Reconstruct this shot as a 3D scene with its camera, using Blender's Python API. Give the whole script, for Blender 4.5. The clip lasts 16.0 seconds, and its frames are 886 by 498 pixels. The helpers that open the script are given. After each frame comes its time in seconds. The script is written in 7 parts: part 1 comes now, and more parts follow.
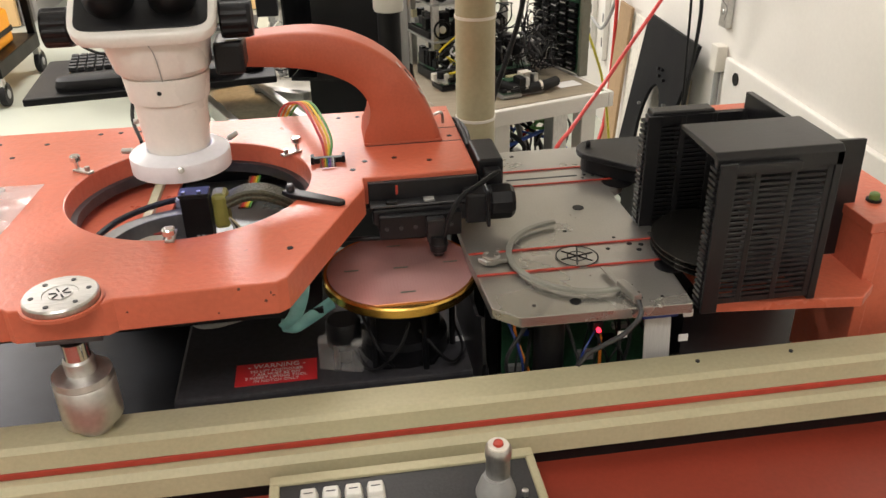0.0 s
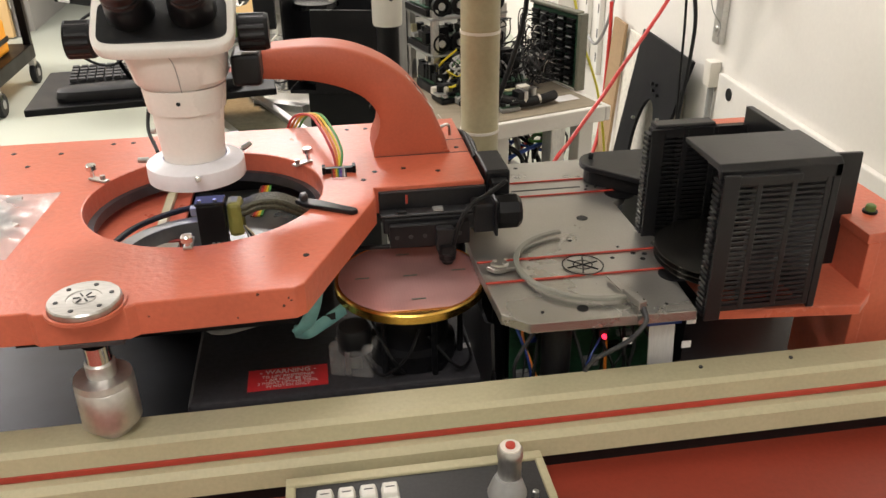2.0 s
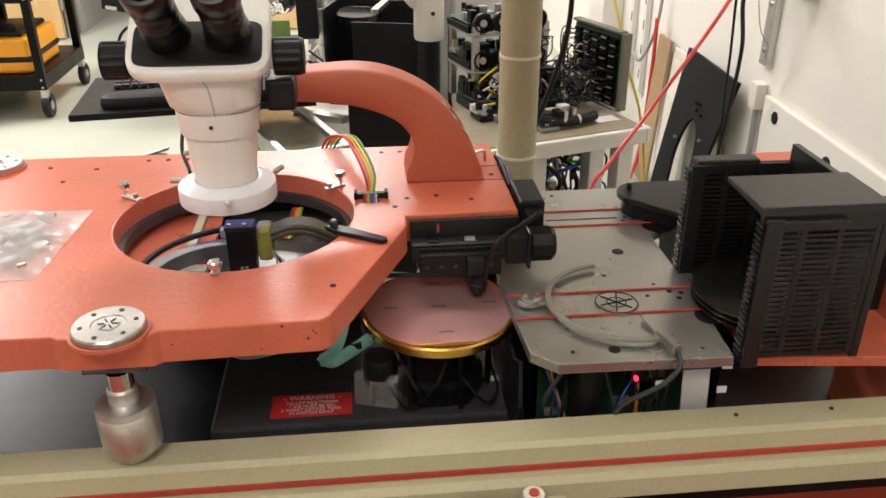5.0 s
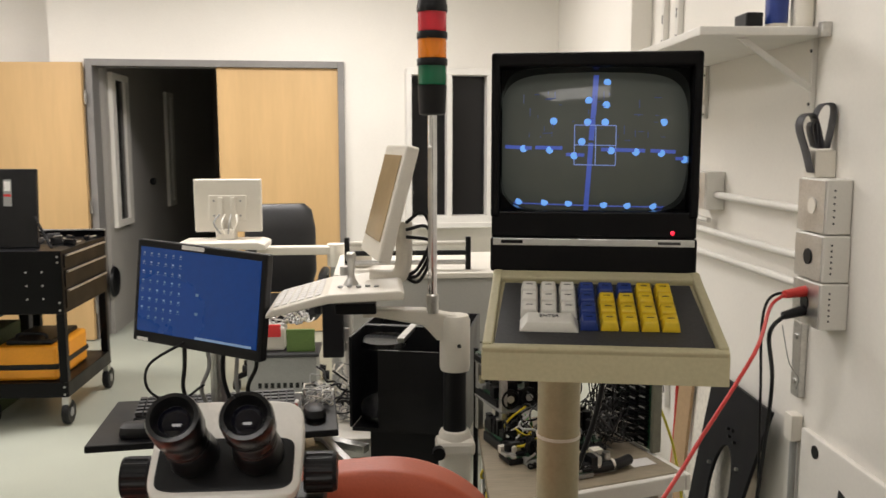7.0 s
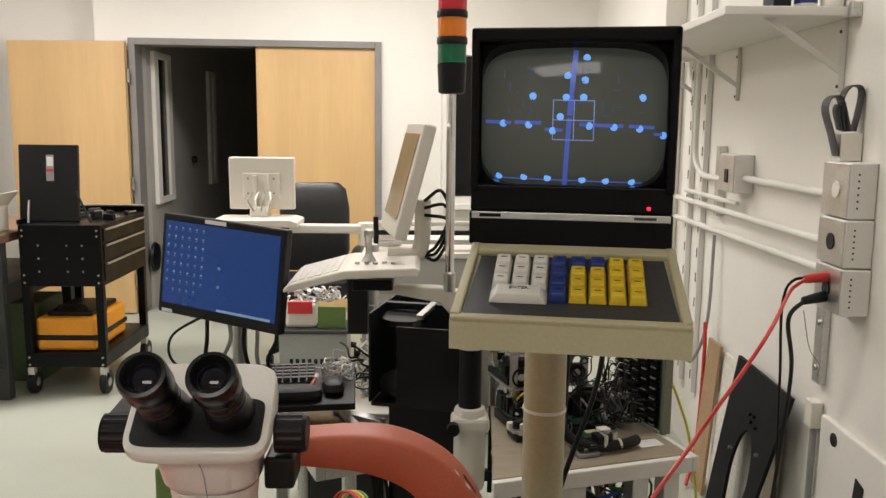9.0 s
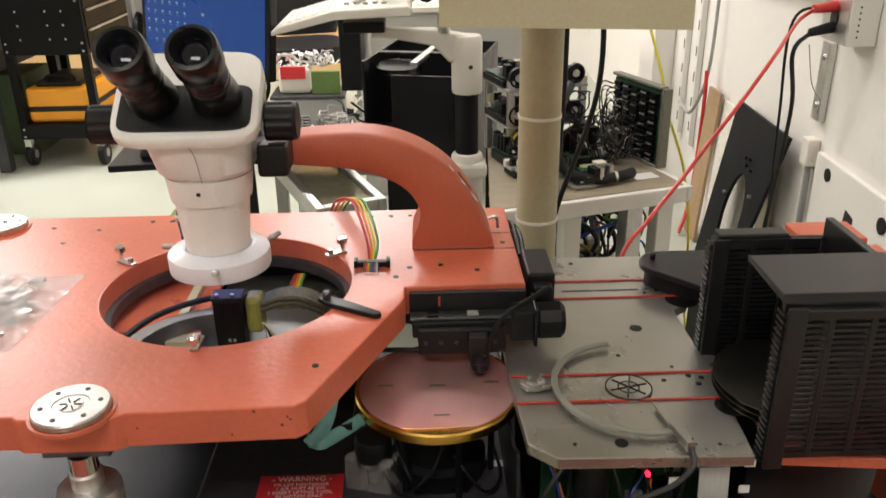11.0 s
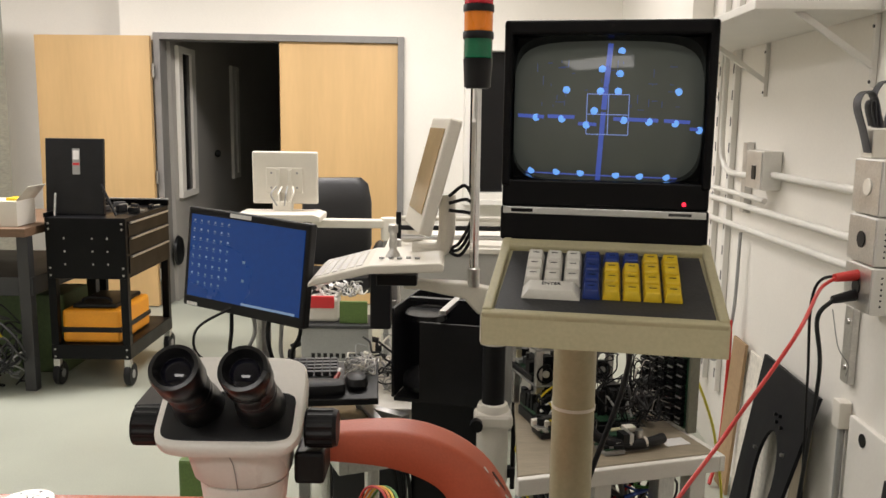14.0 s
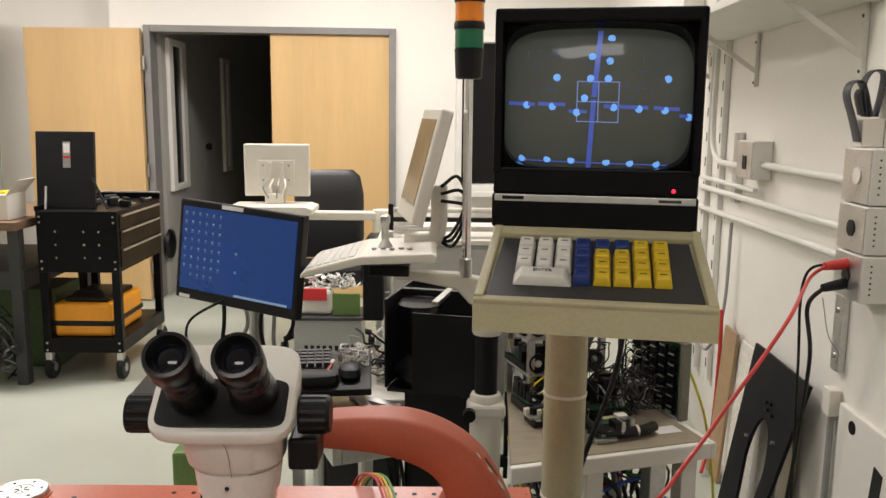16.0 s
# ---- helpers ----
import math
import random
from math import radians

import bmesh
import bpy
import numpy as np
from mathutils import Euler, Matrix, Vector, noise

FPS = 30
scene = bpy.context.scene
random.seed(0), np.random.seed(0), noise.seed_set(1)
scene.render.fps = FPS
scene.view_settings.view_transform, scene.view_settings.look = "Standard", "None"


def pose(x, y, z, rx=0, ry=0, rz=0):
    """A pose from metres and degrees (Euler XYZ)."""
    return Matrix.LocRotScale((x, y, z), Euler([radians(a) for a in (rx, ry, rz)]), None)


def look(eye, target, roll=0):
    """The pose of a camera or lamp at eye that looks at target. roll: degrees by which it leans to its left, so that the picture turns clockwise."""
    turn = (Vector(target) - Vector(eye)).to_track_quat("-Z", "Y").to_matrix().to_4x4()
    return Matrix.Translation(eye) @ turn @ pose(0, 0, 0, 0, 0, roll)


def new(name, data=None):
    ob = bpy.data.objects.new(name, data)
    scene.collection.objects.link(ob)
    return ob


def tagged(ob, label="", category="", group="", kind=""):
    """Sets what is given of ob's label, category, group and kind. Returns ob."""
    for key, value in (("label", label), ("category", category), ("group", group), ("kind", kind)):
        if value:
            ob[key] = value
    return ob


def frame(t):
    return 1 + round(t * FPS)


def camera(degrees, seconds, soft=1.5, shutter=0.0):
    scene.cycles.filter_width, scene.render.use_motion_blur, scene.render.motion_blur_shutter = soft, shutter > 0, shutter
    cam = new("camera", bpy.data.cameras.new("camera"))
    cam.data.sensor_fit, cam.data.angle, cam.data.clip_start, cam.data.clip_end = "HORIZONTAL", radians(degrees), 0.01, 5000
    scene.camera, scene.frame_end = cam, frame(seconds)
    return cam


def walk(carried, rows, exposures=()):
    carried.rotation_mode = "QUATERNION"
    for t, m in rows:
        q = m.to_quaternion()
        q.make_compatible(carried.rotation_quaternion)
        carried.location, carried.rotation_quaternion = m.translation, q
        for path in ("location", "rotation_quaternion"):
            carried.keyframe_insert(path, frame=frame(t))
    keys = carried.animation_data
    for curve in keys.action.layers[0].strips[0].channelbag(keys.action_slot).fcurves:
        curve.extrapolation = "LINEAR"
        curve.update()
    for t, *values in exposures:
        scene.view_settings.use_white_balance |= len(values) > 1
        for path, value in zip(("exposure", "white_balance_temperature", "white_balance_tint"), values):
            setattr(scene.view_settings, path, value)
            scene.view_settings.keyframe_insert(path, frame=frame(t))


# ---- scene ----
cam = camera(56.1, 16.0, shutter=0.5)
PATH = [
    (0, (0.057, 0.015, 1.351), (0.293, 1.763, 0.408), -1.4),
    (0.5, (0.043, 0.004, 1.354), (0.287, 1.759, 0.425), -1.1),
    (1, (0.034, 0.0, 1.357), (0.287, 1.756, 0.435), -1.0),
    (1.5, (0.029, -0.004, 1.357), (0.288, 1.755, 0.441), -0.8),
    (2, (0.033, -0.004, 1.357), (0.295, 1.755, 0.442), -0.8),
    (2.5, (0.044, 0.0, 1.355), (0.307, 1.758, 0.436), -1.0),
    (3, (0.053, 0.003, 1.354), (0.31, 1.758, 0.429), -1.1),
    (3.2, (0.053, 0.006, 1.356), (0.314, 1.756, 0.423), -1.1),
    (5.3, (0.037, 0.032, 1.373), (0.195, 1.82, 0.491), -0.5),
    (5.5, (0.023, 0.047, 1.367), (0.172, 1.856, 0.526), -0.9),
    (6, (-0.012, 0.093, 1.401), (0.173, 1.963, 0.716), -1.2),
    (6.5, (-0.022, 0.132, 1.442), (0.217, 2.048, 0.918), -0.9),
    (7, (0.028, 0.11, 1.48), (0.182, 2.088, 1.227), -0.0),
    (7.5, (0.091, 0.11, 1.475), (0.165, 2.09, 1.203), 0.7),
    (8, (0.098, 0.096, 1.476), (0.153, 2.077, 1.206), 0.4),
    (8.5, (0.098, 0.09, 1.469), (0.147, 2.069, 1.18), 0.4),
    (9, (0.099, 0.088, 1.471), (0.149, 2.066, 1.176), 0.6),
    (9.5, (0.1, 0.088, 1.47), (0.156, 2.065, 1.167), 0.6),
    (9.8, (0.102, 0.082, 1.461), (0.157, 2.049, 1.112), 0.5),
    (10, (0.101, 0.078, 1.437), (0.142, 2.026, 0.988), -0.0),
    (10.2, (0.1, 0.077, 1.415), (0.134, 1.97, 0.807), -1.0),
    (12.3, (0.117, 0.091, 1.361), (0.187, 1.896, 0.504), -0.2),
    (12.5, (0.112, 0.088, 1.36), (0.172, 1.903, 0.523), -0.4),
    (13, (0.096, 0.089, 1.405), (0.105, 1.957, 0.69), -0.4),
    (13.5, (0.092, 0.094, 1.442), (0.083, 2.036, 0.966), 0.2),
    (14, (0.087, 0.096, 1.469), (0.089, 2.073, 1.163), 0.8),
    (14.5, (0.085, 0.091, 1.468), (0.093, 2.068, 1.171), 0.8),
    (15, (0.083, 0.088, 1.466), (0.096, 2.064, 1.157), 0.6),
    (15.5, (0.087, 0.091, 1.464), (0.106, 2.066, 1.148), 0.6),
    (16, (0.088, 0.091, 1.464), (0.108, 2.065, 1.141), 0.6),
]
walk(cam, [(t, look(eye, target, roll)) for t, eye, target, roll in PATH],
     [(0, 0.26), (3.2, 0.26), (5.5, 0.22), (6.5, -0.02), (7, -0.50), (7.5, -0.54), (9, -0.49), (9.9, -0.46), (10.2, -0.22), (12.5, 0.16), (13, 0.08), (13.5, -0.08), (14, -0.42), (16, -0.45)])

# ---- light ----
world = bpy.data.worlds.new("world")
scene.world = world
world.use_nodes = True
world.node_tree.nodes["Background"].inputs[0].default_value = (0.9, 0.95, 1.0, 1)
world.node_tree.nodes["Background"].inputs[1].default_value = 0.02


def area_lamp(x, y, z, sx, sy, watts, color=(1.0, 0.948, 0.928)):
    """A fluorescent ceiling lamp's light, looking down."""
    d = bpy.data.lights.new("ceiling_light_glow", "AREA")
    d.shape, d.size, d.size_y, d.energy, d.color = "RECTANGLE", sx, sy, watts, color
    ob = new("ceiling_light_glow", d)
    ob.location = (x, y, z)
    return ob


CEILING = 2.95
LAMPS = [(-0.3, -0.9, 18), (0.1, 2.2, 16), (-0.3, 5.0, 78), (-2.4, 0.8, 18), (-2.7, 4.5, 104)]
for lx, ly, watts in LAMPS:
    area_lamp(lx, ly, CEILING - 0.075, 1.15, 0.55, watts)


# ---- tools for building ----
def matrix_at(x, y, z, rz=0.0):
    return pose(x, y, z, 0, 0, rz)


LOCAL = set()


def thing(name, at, label, category, group="", kind="", rz=0.0, local=False, rx=0.0, ry=0.0):
    """A thing's Empty at its base. local: its parts are given in its own axes, else in the world's."""
    ob = new(name)
    ob.empty_display_size = 0.05
    ob.matrix_world = pose(at[0], at[1], at[2], rx, ry, rz)
    ob.matrix_basis = pose(at[0], at[1], at[2], rx, ry, rz)
    if local:
        LOCAL.add(ob.name)
    return tagged(ob, label, category, group, kind)


def root_of(ob):
    while ob.parent:
        ob = ob.parent
    return ob


def part(name, bm, material, parent=None, label="", smooth=False, angle=35.0):
    """Links a bmesh as one mesh object under a thing or a part."""
    me = bpy.data.meshes.new(name)
    bmesh.ops.recalc_face_normals(bm, faces=bm.faces)
    if smooth:
        lim = radians(angle)
        for f in bm.faces:
            f.smooth = True
        for e in bm.edges:
            if len(e.link_faces) == 2 and e.calc_face_angle(0.0) > lim:
                e.smooth = False
    bm.to_mesh(me)
    bm.free()
    for m in material if isinstance(material, (list, tuple)) else (material,):
        me.materials.append(m)
    ob = new(name, me)
    if parent is not None:
        ob.parent = parent
        root = root_of(parent)
        if root.name not in LOCAL and parent is root:
            ob.matrix_parent_inverse = root.matrix_basis.inverted()
    if label:
        tagged(ob, label)
    return ob


def single(name, bm, material, label, category, group="", kind="", smooth=False):
    return tagged(part(name, bm, material, None, "", smooth), label, category, group, kind)


def twin(ob, parent, m, name=None):
    """Another part on the same mesh, moved by m."""
    o = ob.copy()
    scene.collection.objects.link(o)
    o.parent = parent
    o.matrix_parent_inverse = ob.matrix_parent_inverse
    o.matrix_basis = m
    return o


def add_box(bm, x0, x1, y0, y1, z0, z1, bevel=0.0, m=None, seg=2):
    r = bmesh.ops.create_cube(bm, size=1.0)
    vs = r["verts"]
    bmesh.ops.scale(bm, vec=(x1 - x0, y1 - y0, z1 - z0), verts=vs)
    bmesh.ops.translate(bm, vec=((x0 + x1) / 2, (y0 + y1) / 2, (z0 + z1) / 2), verts=vs)
    if bevel > 0:
        es = list({e for v in vs for e in v.link_edges})
        out = bmesh.ops.bevel(bm, geom=es, offset=bevel, segments=seg, profile=0.5, affect="EDGES")
        vs = list({v for f in out["faces"] for v in f.verts} | {v for v in vs if v.is_valid})
    if m is not None:
        bmesh.ops.transform(bm, matrix=m, verts=vs)
    return bm


def box(x0, x1, y0, y1, z0, z1, bevel=0.0, m=None, seg=2):
    return add_box(bmesh.new(), x0, x1, y0, y1, z0, z1, bevel, m, seg)


def add_cyl(bm, a, b, r, r2=None, seg=24):
    """A cylinder or cone from a to b."""
    a, b = Vector(a), Vector(b)
    m = Matrix.Translation((a + b) / 2) @ (b - a).to_track_quat("Z", "Y").to_matrix().to_4x4()
    bmesh.ops.create_cone(bm, cap_ends=True, segments=seg, radius1=r, radius2=r if r2 is None else r2, depth=(b - a).length, matrix=m)
    return bm


def cyl(a, b, r, r2=None, seg=24):
    return add_cyl(bmesh.new(), a, b, r, r2, seg)


def lathe(profile, m=None, seg=40, bm=None):
    """Turns (radius, height) pairs round z; m places it."""
    bm = bm or bmesh.new()
    rings, m = [], m or Matrix()
    for r, z in profile:
        if r < 1e-6:
            rings.append([bm.verts.new(m @ Vector((0, 0, z)))])
        else:
            rings.append([bm.verts.new(m @ Vector((r * math.cos(2 * math.pi * k / seg), r * math.sin(2 * math.pi * k / seg), z))) for k in range(seg)])
    closed = len(rings) > 3 and profile[0] == profile[-1]
    if closed:
        for v in rings[-1]:
            bm.verts.remove(v)
        rings[-1] = rings[0]
    for p, q in zip(rings, rings[1:]):
        for k in range(seg):
            j = (k + 1) % seg
            if len(p) == 1 and len(q) > 1:
                bm.faces.new((p[0], q[k], q[j]))
            elif len(q) == 1 and len(p) > 1:
                bm.faces.new((p[k], p[j], q[0]))
            elif len(p) > 1:
                bm.faces.new((p[k], p[j], q[j], q[k]))
    for ring in () if closed else (rings[0], rings[-1]):
        if len(ring) > 1:
            bm.faces.new(ring)
    return bm


def prism(outline, a, b, axis="z", bevel=0.0, seg=2):
    """Extrudes an outline along an axis from a to b. The outline's pairs are the other two axes in order."""
    bm = bmesh.new()

    def at(p, h):
        return {"x": (h, p[0], p[1]), "y": (p[0], h, p[1]), "z": (p[0], p[1], h)}[axis]

    lo = [bm.verts.new(at(p, a)) for p in outline]
    hi = [bm.verts.new(at(p, b)) for p in outline]
    bm.faces.new(lo)
    bm.faces.new(hi)
    n = len(lo)
    for k in range(n):
        bm.faces.new((lo[k], lo[(k + 1) % n], hi[(k + 1) % n], hi[k]))
    if bevel > 0:
        bmesh.ops.recalc_face_normals(bm, faces=bm.faces)
        es = [e for e in bm.edges if e.calc_face_angle(0.0) > 0.5]
        bmesh.ops.bevel(bm, geom=es, offset=bevel, segments=seg, profile=0.5, affect="EDGES")
    return bm


def glide(pts, steps=8):
    """A smooth line through the points."""
    pts = [Vector(p) for p in pts]
    ext = [2 * pts[0] - pts[1]] + pts + [2 * pts[-1] - pts[-2]]
    out = []
    for k in range(1, len(ext) - 2):
        p0, p1, p2, p3 = ext[k - 1 : k + 3]
        for s in range(steps):
            u = s / steps
            out.append(0.5 * (2 * p1 + (p2 - p0) * u + (2 * p0 - 5 * p1 + 4 * p2 - p3) * u * u + (3 * p1 - p0 - 3 * p2 + p3) * u**3))
    return out + [pts[-1]]


def add_tube(bm, pts, r, seg=8, steps=8):
    line = glide(pts, steps) if len(pts) > 2 and steps > 1 else [Vector(p) for p in pts]
    up, rings = Vector((0.13, 0.27, 0.95)), []
    for k, p in enumerate(line):
        d = (line[min(k + 1, len(line) - 1)] - line[max(k - 1, 0)]).normalized()
        u = (up - up.dot(d) * d).normalized()
        up = u
        v = d.cross(u)
        rings.append([bm.verts.new(p + r * (math.cos(2 * math.pi * i / seg) * u + math.sin(2 * math.pi * i / seg) * v)) for i in range(seg)])
    for a, b in zip(rings, rings[1:]):
        for i in range(seg):
            j = (i + 1) % seg
            bm.faces.new((a[i], a[j], b[j], b[i]))
    bm.faces.new(rings[0])
    bm.faces.new(rings[-1])
    return bm


def tube(pts, r, seg=8, steps=8):
    return add_tube(bmesh.new(), pts, r, seg, steps)


def circle(cx, cy, r, n=48, a0=0.0, a1=360.0):
    return [(cx + r * math.cos(radians(a0 + (a1 - a0) * k / n)), cy + r * math.sin(radians(a0 + (a1 - a0) * k / n))) for k in range(n + (0 if a1 - a0 == 360 else 1))]


def writing(name, text, size, m, material, parent, depth=0.0003, align="CENTER"):
    """Letters in the built-in font, lying in m's plane."""
    c = bpy.data.curves.new(name, "FONT")
    c.body, c.size, c.extrude, c.align_x, c.align_y, c.resolution_u = text, size, depth, align, "CENTER", 2
    tmp = bpy.data.objects.new("text_source", c)
    me = bpy.data.meshes.new_from_object(tmp)
    bpy.data.objects.remove(tmp)
    me.materials.clear()
    me.materials.append(material)
    ob = new(name, me)
    ob.parent = parent
    root = root_of(parent)
    if root.name not in LOCAL and parent is root:
        ob.matrix_parent_inverse = root.matrix_basis.inverted()
    ob.matrix_basis = m
    return ob


# ---- materials ----
def mat(name, color, rough=0.5, metal=0.0, grain=60.0, vary=0.12, stain=4.0, stain_vary=0.1, bump=0.05, coat=0.0, emit=None, emit_strength=0.0, spec=0.5, rough_vary=0.12, stretch=(1, 1, 1), random_vary=0.0, chips=0.0):
    """A painted, plastic or metal surface with grain, broad stains and fine relief at real size."""
    m = bpy.data.materials.new(name)
    m.use_nodes = True
    nt = m.node_tree
    b = nt.nodes["Principled BSDF"]
    co = nt.nodes.new("ShaderNodeTexCoord")
    mp = nt.nodes.new("ShaderNodeMapping")
    mp.inputs["Scale"].default_value = stretch
    nt.links.new(co.outputs["Object"], mp.inputs[0])
    n1, n2 = nt.nodes.new("ShaderNodeTexNoise"), nt.nodes.new("ShaderNodeTexNoise")
    n1.inputs["Scale"].default_value, n1.inputs["Detail"].default_value = grain, 4
    n2.inputs["Scale"].default_value, n2.inputs["Detail"].default_value = stain, 6
    nt.links.new(mp.outputs[0], n1.inputs[0])
    nt.links.new(mp.outputs[0], n2.inputs[0])
    lo = tuple(max(0, c * (1 - vary - stain_vary)) for c in color) + (1,)
    hi = tuple(min(1, c * (1 + vary + stain_vary)) for c in color) + (1,)
    add = nt.nodes.new("ShaderNodeMix")
    add.data_type = "FLOAT"
    add.inputs[0].default_value = stain_vary / max(1e-6, vary + stain_vary)
    nt.links.new(n1.outputs[0], add.inputs[2])
    nt.links.new(n2.outputs[0], add.inputs[3])
    ramp = nt.nodes.new("ShaderNodeValToRGB")
    ramp.color_ramp.elements[0].position, ramp.color_ramp.elements[0].color = 0.3, lo
    ramp.color_ramp.elements[1].position, ramp.color_ramp.elements[1].color = 0.7, hi
    nt.links.new(add.outputs[0], ramp.inputs[0])
    tone = ramp.outputs[0]
    if random_vary:
        oi, hsv = nt.nodes.new("ShaderNodeObjectInfo"), nt.nodes.new("ShaderNodeHueSaturation")
        mr = nt.nodes.new("ShaderNodeMapRange")
        mr.inputs["To Min"].default_value, mr.inputs["To Max"].default_value = 1 - random_vary, 1 + random_vary
        nt.links.new(oi.outputs["Random"], mr.inputs[0])
        nt.links.new(mr.outputs[0], hsv.inputs["Value"])
        nt.links.new(tone, hsv.inputs["Color"])
        tone = hsv.outputs[0]
    if chips:
        n3, cr, mixc = nt.nodes.new("ShaderNodeTexNoise"), nt.nodes.new("ShaderNodeValToRGB"), nt.nodes.new("ShaderNodeMix")
        n3.inputs["Scale"].default_value, n3.inputs["Detail"].default_value = 38, 3
        nt.links.new(co.outputs["Object"], n3.inputs[0])
        cr.color_ramp.elements[0].position, cr.color_ramp.elements[0].color = chips, (0, 0, 0, 1)
        cr.color_ramp.elements[1].position, cr.color_ramp.elements[1].color = chips + 0.02, (1, 1, 1, 1)
        nt.links.new(n3.outputs[0], cr.inputs[0])
        mixc.data_type = "RGBA"
        mixc.inputs[7].default_value = (0.16, 0.045, 0.025, 1)
        nt.links.new(cr.outputs[0], mixc.inputs[0])
        nt.links.new(tone, mixc.inputs[6])
        tone = mixc.outputs[2]
    nt.links.new(tone, b.inputs["Base Color"])
    mr2 = nt.nodes.new("ShaderNodeMapRange")
    mr2.inputs["To Min"].default_value, mr2.inputs["To Max"].default_value = max(0.02, rough - rough_vary), min(1, rough + rough_vary)
    nt.links.new(n2.outputs[0], mr2.inputs[0])
    nt.links.new(mr2.outputs[0], b.inputs["Roughness"])
    b.inputs["Metallic"].default_value = metal
    b.inputs["Specular IOR Level"].default_value = spec
    if coat:
        b.inputs["Coat Weight"].default_value, b.inputs["Coat Roughness"].default_value = coat, 0.12
    if bump:
        bp = nt.nodes.new("ShaderNodeBump")
        bp.inputs["Strength"].default_value, bp.inputs["Distance"].default_value = bump, 0.002
        nt.links.new(n1.outputs[0], bp.inputs["Height"])
        nt.links.new(bp.outputs[0], b.inputs["Normal"])
    if emit:
        b.inputs["Emission Color"].default_value = (*emit, 1)
        b.inputs["Emission Strength"].default_value = emit_strength
    return m


def glass(name, color=(1, 1, 1), rough=0.0, ior=1.45):
    m = bpy.data.materials.new(name)
    m.use_nodes = True
    b = m.node_tree.nodes["Principled BSDF"]
    b.inputs["Base Color"].default_value = (*color, 1)
    b.inputs["Roughness"].default_value, b.inputs["IOR"].default_value = rough, ior
    b.inputs["Transmission Weight"].default_value = 1.0
    return m


ORANGE = mat("orange_paint", (0.60, 0.142, 0.078), 0.31, grain=170, vary=0.05, stain=7, stain_vary=0.12, bump=0.22, chips=0.765)
ORANGE_ARM = mat("orange_cast_paint", (0.46, 0.096, 0.046), 0.5, grain=300, vary=0.05, stain=9, stain_vary=0.08, bump=0.12)
RED_PAINT = mat("red_paint", (0.45, 0.05, 0.03), 0.45, grain=120, vary=0.06, bump=0.05)
RED_PANEL = mat("red_brown_laminate", (0.30, 0.045, 0.025), 0.42, grain=200, vary=0.05, stain=3, stain_vary=0.12)
BEIGE = mat("beige_paint", (0.485, 0.444, 0.285), 0.5, grain=220, vary=0.05, stain=5, stain_vary=0.08, bump=0.08)
BEIGE_PIPE = mat("beige_tube_paint", (0.405, 0.362, 0.225), 0.4, grain=160, vary=0.05, stain=6, stain_vary=0.08)
BLACK = mat("black_plastic", (0.0055, 0.0055, 0.0065), 0.45, grain=300, vary=0.2, bump=0.08, spec=0.28)
BLACK_GLOSS = mat("black_glossy_plastic", (0.005, 0.005, 0.006), 0.2, grain=300, vary=0.2, bump=0.02, spec=0.35)
BLACK_METAL = mat("black_anodised_metal", (0.008, 0.008, 0.0095), 0.40, grain=200, vary=0.2, stain=14, stain_vary=0.25, bump=0.05, spec=0.35)
RUBBER = mat("black_rubber", (0.008, 0.008, 0.009), 0.5, grain=200, vary=0.2, bump=0.1, spec=0.3)
WHITE_PLASTIC = mat("ivory_plastic", (0.74, 0.70, 0.62), 0.38, grain=260, vary=0.03, stain=6, stain_vary=0.04, bump=0.03)
SCOPE_WHITE = mat("white_enamel", (0.78, 0.75, 0.70), 0.3, grain=260, vary=0.02, stain=10, stain_vary=0.03, bump=0.03)
WHITE_LIGHT = mat("white_diffuse_plastic", (0.84, 0.83, 0.87), 0.35, grain=200, vary=0.02, bump=0.02)
STEEL = mat("brushed_steel", (0.55, 0.54, 0.52), 0.35, 1.0, grain=90, vary=0.12, bump=0.05, stretch=(1, 8, 1))
CHROME = mat("chrome", (0.75, 0.75, 0.76), 0.12, 1.0, grain=60, vary=0.05, bump=0.0, rough_vary=0.06)
ALU = mat("satin_aluminium", (0.62, 0.61, 0.59), 0.42, 1.0, grain=150, vary=0.08, stain=12, stain_vary=0.1, bump=0.05)
HANDLER = mat("grey_anodised_plate", (0.40, 0.39, 0.365), 0.29, 0.82, grain=400, vary=0.04, stain=10, stain_vary=0.08, bump=0.04)
DARK_STEEL = mat("dark_polished_steel", (0.020, 0.022, 0.027), 0.36, 0.5, grain=30, vary=0.15, stain=5, stain_vary=0.25, bump=0.02, rough_vary=0.12)
POSITIONER = mat("black_positioner_paint", (0.040, 0.039, 0.044), 0.58, grain=150, vary=0.2, stain=10, stain_vary=0.2, bump=0.06, spec=0.35)
GOLD = mat("gold_plating", (0.80, 0.50, 0.12), 0.22, 1.0, grain=120, vary=0.06, bump=0.02, stretch=(1, 1, 6))
WALL = mat("white_wall_paint", (0.80, 0.77, 0.71), 0.6, grain=90, vary=0.015, stain=1.6, stain_vary=0.03, bump=0.06)
# half as bright as the room's walls: the corridor's shade is in this colour
WALL_DIMMED = mat("shaded_corridor_grey", (0.42, 0.40, 0.37), 0.6, grain=90, vary=0.02, stain=1.2, stain_vary=0.08, bump=0.05)
FLOOR = mat("grey_green_vinyl", (0.42, 0.44, 0.37), 0.38, grain=140, vary=0.05, stain=1.5, stain_vary=0.09, bump=0.03)
